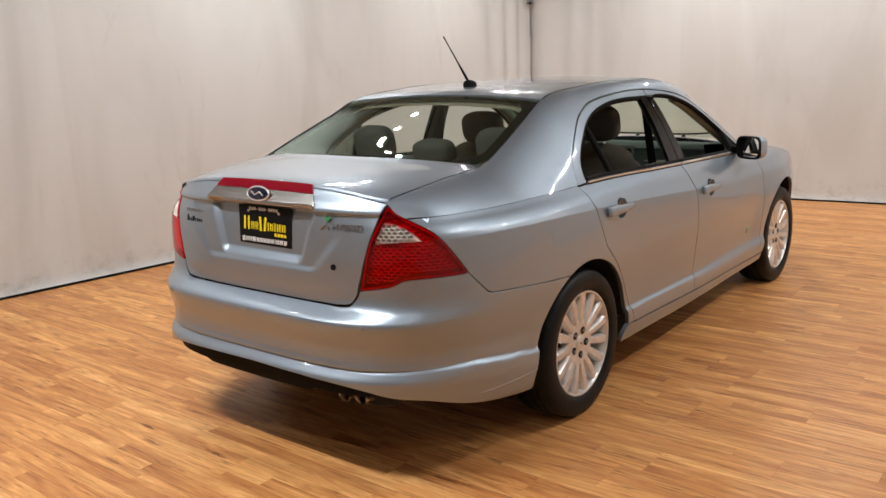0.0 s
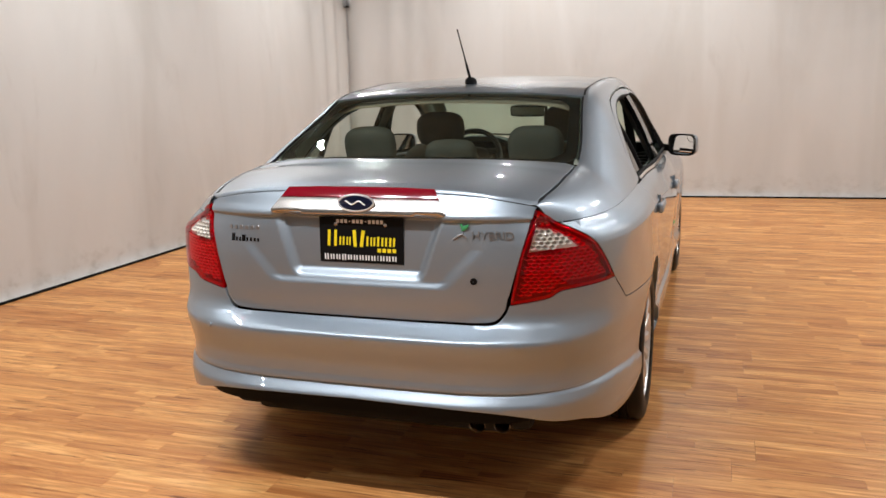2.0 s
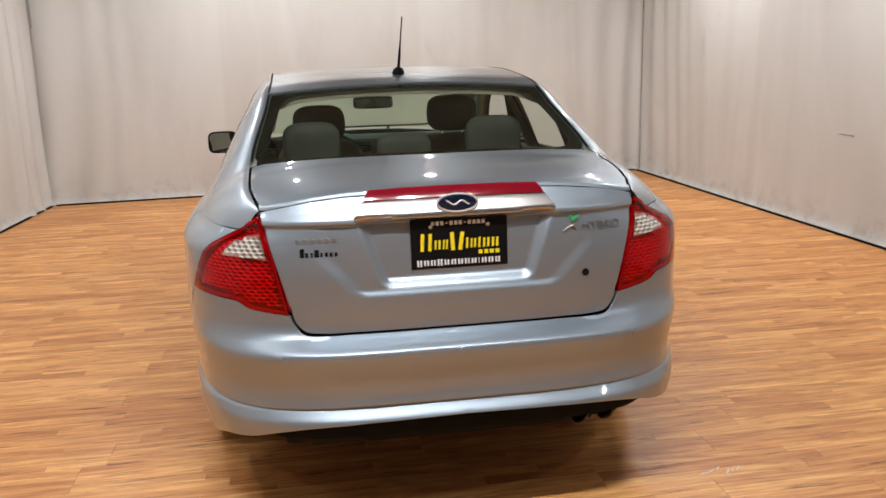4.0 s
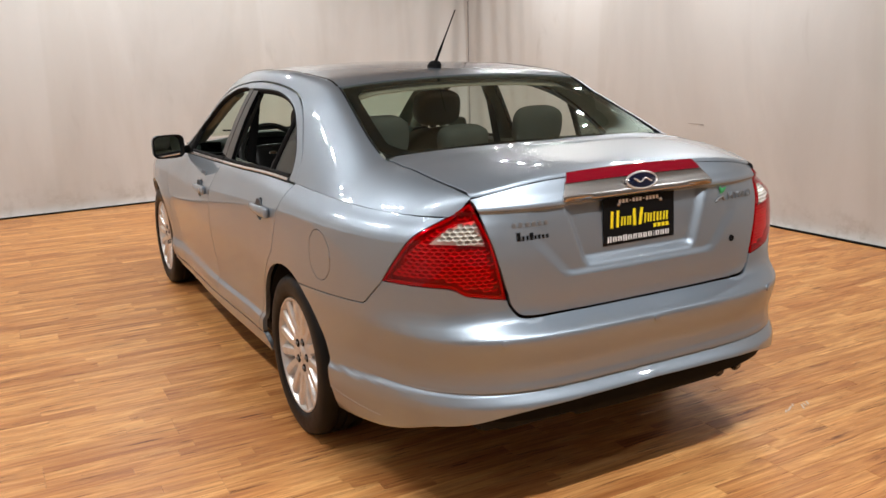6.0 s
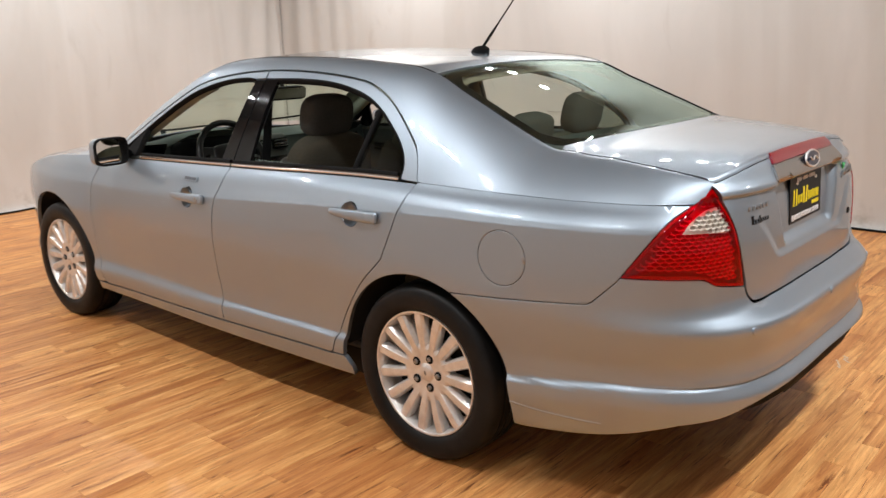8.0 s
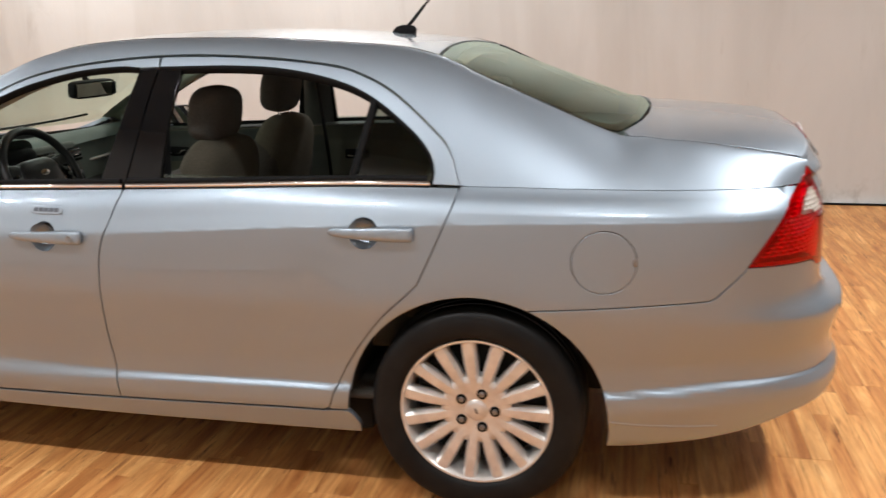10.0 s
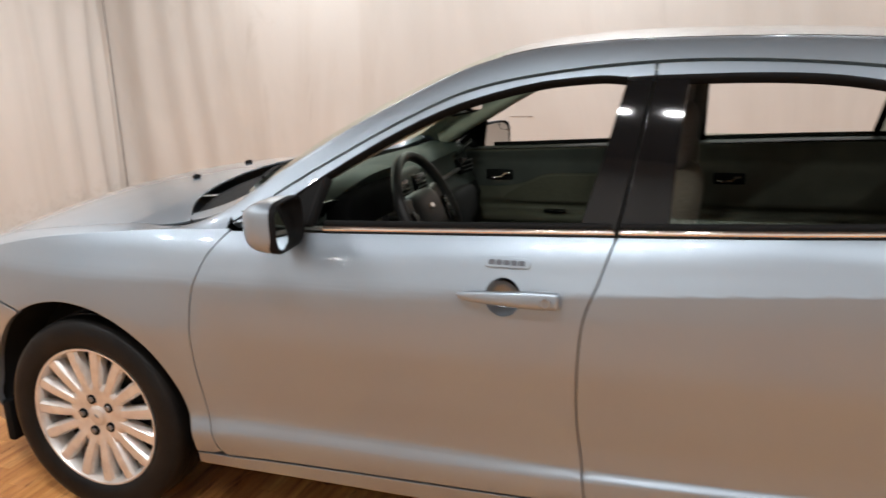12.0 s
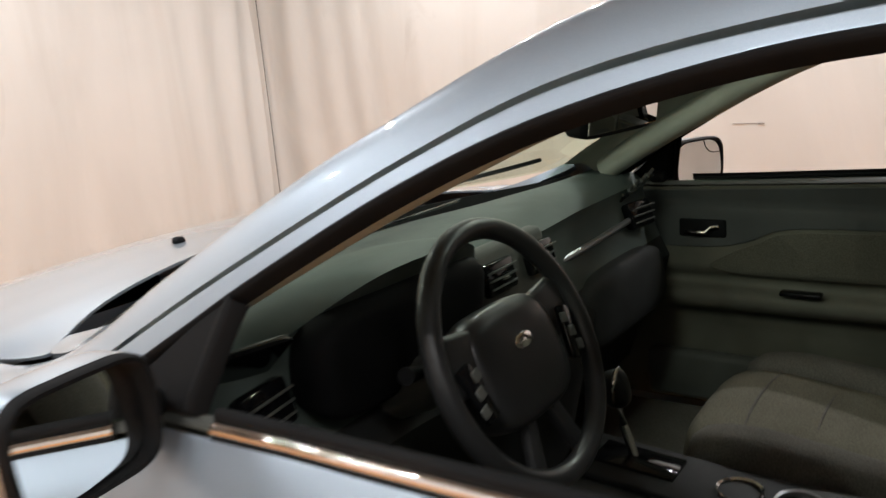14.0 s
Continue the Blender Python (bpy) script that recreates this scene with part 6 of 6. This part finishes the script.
def build_inner_rail(side):
    """Inside lining of the pillars and roof sides."""
    low = [(y, z - 0.012) for y, z in DOOR_LINE[2:-3]]
    rows = []
    for y, z in low + [(0.06, 1.02), (-0.05, 1.01), (-0.2, 1.01), (-0.36, 1.01)]:
        ye = float(np.interp(y, [-0.4, 0.03, 0.06, 0.12, 0.26, 0.4, 0.7, 1.5, 1.9, 2.2], [-0.40, -0.10, -0.06, 0.0, 0.18, 0.36, 0.70, 1.50, 1.93, 2.24]))
        a0 = math.asin(max(0.0, min(0.999, tau_of(y, z))))
        rib = []
        for i in range(9):
            v = i / 8
            yy = y + (ye - y) * v
            q = upper(yy, math.sin(a0 + (math.pi / 2 - a0) * v))
            rib.append((side * (float(q[0]) - 0.020 - 0.006 * (1 - v)), float(q[1]), float(q[2]) - 0.012))
        wide = 0.062 * float(smoothstep(1.50, 1.70, ye))
        for i in (1, 2):
            xq = abs(rib[8][0]) - 0.5 * i * wide
            rib.append((side * xq, rib[8][1], float(top(xq, rib[8][1])[2]) - 0.016 - 0.004 * i))
        rows.append(rib)
    strip_mesh("pillar_lining", rows, TRIMLIGHT, car, "grey-beige pillar and roof side lining")
    bm = bmesh.new()
    path = [p for p in DOOR_LINE if 1.50 < p[0] < 2.14]
    tube(bm, [(side * (float(side_top(y, z)[0]) - 0.048), y - 0.012, z - 0.006) for y, z in path], 0.033, 14)
    part("pillar_cover", bm, TRIMLIGHT, car, "pale grey-green windscreen pillar trim")
    # centre pillar inside
    b = float(ev(ZB, 1.1))
    rows = []
    for z, y0, y1 in ((0.36, 0.98, 1.22), (0.7, 1.0, 1.2), (b, 1.02, 1.18), (1.15, 1.0, 1.14), (1.33, 0.99, 1.10), (1.36, 0.97, 1.12)):
        x = float(side_top(1.07, z)[0]) if z > b else 0.86
        row = []
        for t in np.linspace(0, 1, 7):
            y = y0 + (y1 - y0) * t
            row.append((side * (x - 0.028 - 0.034 * math.sin(math.pi * t) ** 0.6), y, z))
        rows.append(row)
    strip_mesh("pillar_trim", rows, TRIM, car, "dark centre pillar trim")
    bm = bmesh.new()
    tube(bm, [(side * 0.665, 1.05, 1.30), (side * 0.70, 1.04, 1.1), (side * 0.755, 1.03, 0.8), (side * 0.77, 1.02, 0.5)], 0.022, 6, flat=0.12)
    part("seat_belt", bm, BLACK, car, "black seat belt webbing")


def build_front_seat(side):
    x, fy = side * 0.362, 0.02 if side < 0 else 0.075
    seat = empty("front_seat", "taupe cloth bucket seat with an adjustable headrest", "")
    seat.parent = car
    bm = bmesh.new()
    pillow(bm, (0.50, 0.54, 0.20), pose(x, 1.40 + fy, 0.46, 7, 0, 0), 0.55, 0.5, 36, 18)
    cush = part("cushion", bm, SEATCLOTH, seat, "taupe cloth seat cushion")
    for k in (-1, 1):
        bm = bmesh.new()
        pillow(bm, (0.115, 0.50, 0.17), pose(x + k * 0.215, 1.38 + fy, 0.50, 7, 0, 0), 0.7, 0.55, 24, 12)
        part("side_bolster", bm, SEATBOLSTER, cush, "darker side bolster")
    for y in (1.25, 1.40, 1.53):
        bm = bmesh.new()
        tube(bm, [(x + q, y + fy + 0.012 * math.cos(q * 8), 0.561 + (y - 1.40) * 0.11 - 0.35 * q * q) for q in np.linspace(-0.16, 0.16, 12)], 0.0035, 6)
        part("seam", bm, SEATBOLSTER, cush, "stitched seam")
    bm = bmesh.new()
    m = pose(x, 1.065 + fy, 0.755, 14, 0, 0)
    pillow(bm, (0.485, 0.17, 0.66), m, 0.5, 0.62, 36, 22)
    back = part("backrest", bm, SEATCLOTH, seat, "taupe cloth backrest")
    for k in (-1, 1):
        bm = bmesh.new()
        pillow(bm, (0.12, 0.19, 0.52), m @ Matrix.Translation((k * 0.195, 0.022, -0.03)), 0.6, 0.8, 24, 14)
        part("side_bolster", bm, SEATBOLSTER, back, "darker side bolster")
    bm = bmesh.new()
    pillow(bm, (0.275, 0.125, 0.195), pose(x, 1.015 + fy, 1.158 if side < 0 else 1.188, 10, 0, 0), 0.62, 0.62, 32, 18)
    head = part("headrest", bm, SEATBOLSTER, seat, "taupe cloth headrest")
    for k in (-1, 1):
        bm = bmesh.new()
        tube(bm, [(x + k * 0.055, 1.00 + fy, 1.03), (x + k * 0.055, 1.012 + fy, 1.12)], 0.006, 8)
        part("post", bm, CHROME, head, "chrome headrest post")
    bm = bmesh.new()
    rbox(bm, (0.44, 0.44, 0.10), pose(x, 1.38 + fy, 0.36), 0.02, 2)
    part("seat_base", bm, BLACK, seat, "black seat base")


def build_rear_seat():
    seat = empty("rear_seat", "taupe cloth rear bench with three headrests", "")
    seat.parent = car
    bm = bmesh.new()
    pillow(bm, (1.36, 0.54, 0.20), pose(0, 0.52, 0.50, 5, 0, 0), 0.45, 0.35, 40, 14)
    part("cushion", bm, SEATCLOTH, seat, "taupe cloth bench cushion")
    bm = bmesh.new()
    pillow(bm, (1.34, 0.18, 0.62), pose(0, 0.215, 0.765, 20, 0, 0), 0.42, 0.4, 40, 18)
    part("backrest", bm, SEATCLOTH, seat, "taupe cloth bench backrest")
    for x, w, h, z in ((-0.415, 0.245, 0.185, 1.145), (-0.02, 0.235, 0.125, 1.112), (0.375, 0.245, 0.185, 1.145)):
        bm = bmesh.new()
        pillow(bm, (w, 0.115, h), pose(x, 0.135, z, 12, 0, 0), 0.6, 0.6, 30, 16)
        part("headrest", bm, SEATBOLSTER, seat, "taupe cloth headrest")
    bm = bmesh.new()
    rbox(bm, (1.30, 0.52, 0.03), pose(0, -0.18, 1.045, 2, 0, 0), 0.01, 2)
    part("parcel_shelf", bm, DASH, car, "grey parcel shelf below the rear window")


def dash_profile(x):
    """Section of the dashboard at x: (y, z) from the glass to the knees."""
    c = math.exp(-(x / 0.30) ** 4)
    k = 1 if x < 0 else 0
    drv = math.exp(-((x + 0.375) / 0.21) ** 4)
    edge = abs(x) / 0.78
    return [(2.37 - 0.20 * edge**2, 0.965 - 0.025 * edge**2), (2.27 - 0.10 * edge**2, 0.982), (2.18, 0.992 + 0.01 * drv), (2.11 - 0.02 * c, 0.994 + 0.034 * drv), (2.06 - 0.01 * c - 0.06 * drv, 0.982 + 0.066 * drv), (2.03 - 0.02 * c - 0.105 * drv, 0.960 + 0.085 * drv),
            (2.035 - 0.02 * c - 0.05 * drv, 0.935 + 0.03 * drv), (2.015 - 0.03 * c + 0.02 * drv, 0.87), (1.99 - 0.03 * c + 0.01 * drv, 0.81), (1.965 - 0.04 * c, 0.76), (1.98 - 0.06 * c, 0.70), (2.04 - 0.10 * c, 0.60), (2.09 - 0.12 * c, 0.45)]


def build_dash():
    rows = [[(x, y, z) for y, z in dash_profile(x)[:9]] for x in np.linspace(-0.795, 0.795, 61)]
    dash = strip_mesh("dashboard", rows, DASH, car, "grey-green soft dashboard with a hooded instrument panel")
    strip_mesh("knee_panel", [[(x, y, z) for y, z in dash_profile(x)[8:]] for x in np.linspace(-0.795, 0.795, 61)], KNEE, dash, "near-black lower dashboard")
    # instrument panel
    bm = bmesh.new()
    pillow(bm, (0.43, 0.10, 0.185), pose(-0.385, 1.985, 0.925, 8, 0, 0), 0.5, 0.4, 28, 12)
    part("instrument_panel", bm, BLACK, dash, "dark instrument panel")
    # centre stack
    bm = bmesh.new()
    rbox(bm, (0.29, 0.06, 0.30), pose(0.01, 2.000, 0.83, -14, 0, 0), 0.02, 3)
    stack = part("centre_panel", bm, TRIM, dash, "dark centre stack")
    for x in (-0.072, 0.092):
        bm = bmesh.new()
        rbox(bm, (0.105, 0.02, 0.062), pose(x, 1.984, 0.925, -14, 0, 0), 0.008, 2)
        v = part("air_vent", bm, GLOSSBLACK, dash, "black centre air vent")
        for k in range(3):
            bm = bmesh.new()
            rbox(bm, (0.092, 0.018, 0.004), pose(x, 1.974, 0.908 + 0.017 * k, -30, 0, 0), 0.001, 1)
            part("vent_slat", bm, TRIM, v)
        bm = bmesh.new()
        rbox(bm, (0.022, 0.014, 0.006), pose(x, 1.968, 0.925, -14, 0, 0), 0.002, 1)
        part("vent_tab", bm, CHROME, v, "bright vent tab")
    bm = bmesh.new()
    rbox(bm, (0.235, 0.02, 0.115), pose(0.01, 1.960, 0.80, -14, 0, 0), 0.008, 2)
    part("radio", bm, GLOSSBLACK, stack, "black radio panel")
    for k in range(4):
        bm = bmesh.new()
        rbox(bm, (0.04, 0.012, 0.012), pose(-0.07 + 0.053 * k, 1.944, 0.765, -14, 0, 0), 0.003, 1)
        part("button", bm, SILVERTRIM, stack, "silver button")
    # outer vents
    for sx in (-1, 1):
        bm = bmesh.new()
        rbox(bm, (0.10, 0.03, 0.07), pose(sx * 0.665, 2.000, 0.895, -18, 0, sx * -10), 0.01, 2)
        v = part("air_vent", bm, GLOSSBLACK, dash, "black outer air vent")
        for k in range(3):
            bm = bmesh.new()
            rbox(bm, (0.088, 0.022, 0.004), pose(sx * 0.665, 1.986, 0.875 + 0.019 * k, -35, 0, sx * -10), 0.001, 1)
            part("vent_slat", bm, TRIM, v)
    # demister grilles for the side windows
    for sx in (-1, 1):
        bm = bmesh.new()
        rbox(bm, (0.125, 0.115, 0.008), pose(sx * 0.690, 2.005, 0.968, -38, 0, sx * 14), 0.004, 1, (0.7, 1.0))
        grille = part("demister_grille", bm, GLOSSBLACK, dash, "dark demister grille")
        for k in range(5):
            bm = bmesh.new()
            rbox(bm, (0.112 - 0.008 * k, 0.007, 0.010), pose(sx * 0.690, 2.005, 0.968, -38, 0, sx * 14) @ pose(0, -0.042 + 0.021 * k, 0.005), 0.002, 1)
            part("vent_slat", bm, TRIM, grille)
    # bright trim line and glove box on the far side
    bm = bmesh.new()
    tube(bm, [(x, 2.014 - 0.012 * math.sin(x * 4), 0.868 + 0.02 * math.sin(x * 2)) for x in np.linspace(0.19, 0.76, 14)], 0.008, 8)
    part("trim_line", bm, SILVERTRIM, dash, "silver trim line")
    bm = bmesh.new()
    pillow(bm, (0.50, 0.10, 0.17), pose(0.47, 1.985, 0.735, -8, 0, 0), 0.5, 0.35, 28, 12)
    part("glove_box", bm, KNEE, dash, "dark glove box door")
    bm = bmesh.new()
    rbox(bm, (0.46, 0.006, 0.006), pose(0.0, 2.26, 1.006), 0.002, 1)
    part("defrost_grille", bm, GLOSSBLACK, dash, "dark defroster grille")


def build_steering():
    wheel = empty("steering_wheel", "black leather steering wheel with silver spokes", "")
    wheel.parent = car
    m = pose(-0.388, 1.762, 0.920, 66, 0, 0)
    R = 0.186
    bm = bmesh.new()
    tube(bm, [m @ Vector((R * math.cos(a), R * math.sin(a), 0)) for a in np.linspace(0, 2 * math.pi, 65)[:-1]], 0.0165, 14, True)
    part("wheel_rim", bm, LEATHER, wheel, "black leather rim")
    bm = bmesh.new()
    pillow(bm, (0.225, 0.175, 0.080), m @ Matrix.Translation((0, -0.012, -0.026)), 0.5, 0.55, 36, 16)
    hub = part("airbag_cover", bm, LEATHER, wheel, "black airbag cover")
    for a, L in ((8, 0.10), (172, 0.10), (250, 0.12), (290, 0.12)):
        bm = bmesh.new()
        c = m @ Matrix.Rotation(radians(a), 4, "Z")
        if a < 200:
            rbox(bm, (0.115, 0.088, 0.024), c @ Matrix.Translation((0.130, 0.006 if a < 90 else -0.006, -0.012)), 0.010, 3)
        else:
            rbox(bm, (L, 0.030, 0.020), c @ Matrix.Translation((0.135, 0, -0.016)), 0.008, 2)
        part("spoke", bm, LEATHER, wheel, "black spoke")
    for sx in (-1, 1):
        bm = bmesh.new()
        rbox(bm, (0.030, 0.085, 0.012), m @ pose(sx * 0.134, -0.018, 0.004, 0, 0, sx * -14), 0.005, 2)
        pad = part("switch_pad", bm, GLOSSBLACK, wheel, "glossy switch pad")
        for k in range(3):
            bm = bmesh.new()
            rbox(bm, (0.018, 0.016, 0.004), m @ pose(sx * 0.134 + sx * (k - 1) * -0.006, -0.018 + 0.024 * (k - 1), 0.0105, 0, 0, sx * -14), 0.0015, 1)
            part("switch", bm, TRIM, pad, "small grey switch")
    bm = bmesh.new()
    pillow(bm, (0.048, 0.023, 0.006), m @ Matrix.Translation((0, 0.012, 0.0145)), 0.7, 1.0, 24, 6)
    part("wheel_badge", bm, CHROME, hub, "chrome oval badge")
    bm = bmesh.new()
    tube(bm, [m @ Vector((0, 0, -0.03)), m @ Vector((0, 0, -0.26))], 0.045, 16)
    part("column", bm, TRIM, wheel, "dark steering column")
    bm = bmesh.new()
    tube(bm, [m @ Vector((-0.04, 0.02, -0.09)), m @ Vector((-0.13, 0.035, -0.08)), m @ Vector((-0.165, 0.04, -0.07))], [0.008, 0.009, 0.013], 10)
    part("stalk", bm, BLACK, wheel, "black indicator stalk")


def build_console():
    bm = bmesh.new()
    rbox(bm, (0.21, 1.0, 0.24), pose(0.0, 1.40, 0.42), 0.03, 3)
    con = part("console", bm, TRIM, car, "dark centre console")
    bm = bmesh.new()
    rbox(bm, (0.16, 0.42, 0.012), pose(0.0, 1.66, 0.547, 4, 0, 0), 0.005, 2)
    part("shift_plate", bm, KNEE, con, "dark shifter surround")
    bm = bmesh.new()
    rbox(bm, (0.085, 0.16, 0.010), pose(0.01, 1.75, 0.560, 4, 0, 0), 0.004, 2)
    part("shift_gate", bm, GLOSSBLACK, con, "black shifter gate")
    bm = bmesh.new()
    tube(bm, [(0.02, 1.76, 0.555), (0.025, 1.785, 0.62), (0.03, 1.795, 0.66)], 0.009, 10)
    lever = part("shift_lever", bm, CHROME, con, "chrome shift lever")
    bm = bmesh.new()
    pillow(bm, (0.048, 0.055, 0.075), pose(0.03, 1.80, 0.69, -12, 0, 0), 0.7, 0.8, 20, 12)
    part("shift_knob", bm, LEATHER, lever, "black leather knob")
    bm = bmesh.new()
    tube(bm, [(0.03 + 0.026 * math.cos(a), 1.80 - 0.004, 0.69 + 0.040 * math.sin(a)) for a in np.linspace(-0.6, 3.6, 14)], 0.004, 8)
    part("knob_trim", bm, CHROME, lever, "chrome knob trim")
    for y in (1.46, 1.56):
        bm = bmesh.new()
        lathe(bm, [(0.043, 0.004), (0.041, 0.008), (0.036, 0.006), (0.034, -0.05), (0.001, -0.05)], pose(0.0, y, 0.545), 28)
        part("cup_holder", bm, CHROME if y > 1.5 else SILVERTRIM, con, "round cup holder with a bright ring")
    bm = bmesh.new()
    pillow(bm, (0.19, 0.36, 0.12), pose(0.0, 1.13, 0.60), 0.4, 0.4, 28, 12)
    part("armrest_lid", bm, SEATBOLSTER, con, "padded armrest lid")


def build_cabin_misc():
    mir = empty("inside_mirror", "black rear-view mirror on the windscreen", "")
    mir.parent = car
    bm = bmesh.new()
    pillow(bm, (0.245, 0.045, 0.072), pose(-0.01, 1.770, 1.220, 8, 0, -8), 0.35, 0.35, 28, 12)
    part("mirror_shell", bm, BLACK, mir, "black shell")
    bm = bmesh.new()
    rbox(bm, (0.222, 0.003, 0.054), pose(-0.012, 1.7465, 1.218, 8, 0, -8), 0.001, 1)
    part("mirror_pane", bm, MIRROR, mir, "mirror glass")
    bm = bmesh.new()
    tube(bm, [(-0.01, 1.775, 1.235), (-0.008, 1.80, 1.262), (0, 1.815, 1.29)], 0.012, 8)
    part("stalk", bm, BLACK, mir, "black stalk")
    bm = bmesh.new()
    rbox(bm, (1.6, 2.6, 0.03), pose(0, 1.2, 0.31), 0.01, 1)
    part("carpet", bm, SEATBOLSTER, car, "dark carpet")
    bm = bmesh.new()
    rbox(bm, (1.5, 0.03, 0.6), pose(0, 2.26, 0.64), 0.01, 1)
    part("firewall", bm, DARK, car, "dark bulkhead")
    bm = bmesh.new()
    rbox(bm, (1.4, 0.75, 0.36), pose(0, 2.86, 0.52), 0.05, 1, (0.8, 0.9))
    part("engine_cover", bm, DARK, car, "dark engine bay")
    bm = bmesh.new()
    rbox(bm, (1.15, 0.80, 0.44), pose(0, -0.50, 0.78), 0.05, 2, (0.93, 0.95))
    part("boot_lining", bm, DARK, car, "dark boot lining")


for _side in (-1, 1):
    build_inner_doors(_side)
    build_inner_rail(_side)
    build_front_seat(_side)
build_liner()
build_rear_seat()
build_dash()
build_steering()
build_console()
build_cabin_misc()

# ---- the floor: planks laid across the room
def build_floor():
    bm = bmesh.new()
    rbox(bm, (8.4, 13.6, 0.1), pose(0.05, -0.1, -0.058), 0, 1)
    floor = tagged(part("floor", bm, DARK, smooth=False), "warm brown wooden strip floor with dark streaks", "floor", kind="structure")
    rng = random.Random(4)
    W, L = 0.192, 1.30
    meshes = {}

    def plank_mesh(length, kind):
        """A board of three glued rows of staves."""
        key = (round(length, 2), kind)
        if key not in meshes:
            r = random.Random(kind * 7 + 1)
            b = bmesh.new()
            for k in range(3):
                x = -length / 2
                while x < length / 2 - 0.01:
                    w = min(r.uniform(0.45, 1.1), length / 2 - x)
                    if length / 2 - x - w < 0.12:
                        w = length / 2 - x
                    rbox(b, (w - 0.0006, W / 3 - 0.0005, 0.008), pose(x + w / 2, (k - 1) * W / 3, 0), 0.0006, 1)
                    x += w
            me = bpy.data.meshes.new("plank")
            b.to_mesh(me)
            b.free()
            me.materials.append(WOOD)
            meshes[key] = me
        return meshes[key]

    y = -6.7
    far = bmesh.new()
    k = 0
    while y < 6.75:
        x = -4.05 - rng.random() * L
        while x < 4.1:
            a, b = max(x, -4.1), min(x + L, 4.15)
            if b - a > 0.06:
                me = plank_mesh(b - a, k % 12 if b - a > L - 0.01 else 1)
                if -3.0 < y < 4.2 and b - a > 0.3:
                    ob = new("plank", me)
                    ob.parent = floor
                    ob.location = ((a + b) / 2, y + W / 2, -0.004)
                else:
                    n0 = len(far.verts)
                    far.from_mesh(me)
                    far.verts.ensure_lookup_table()
                    for v in far.verts[n0:]:
                        v.co += Vector(((a + b) / 2, y + W / 2, -0.004))
                k += 1
            x += L
        y += W
    tagged(part("planks", far, WOOD, floor, smooth=False), kind="stuff")


build_floor()
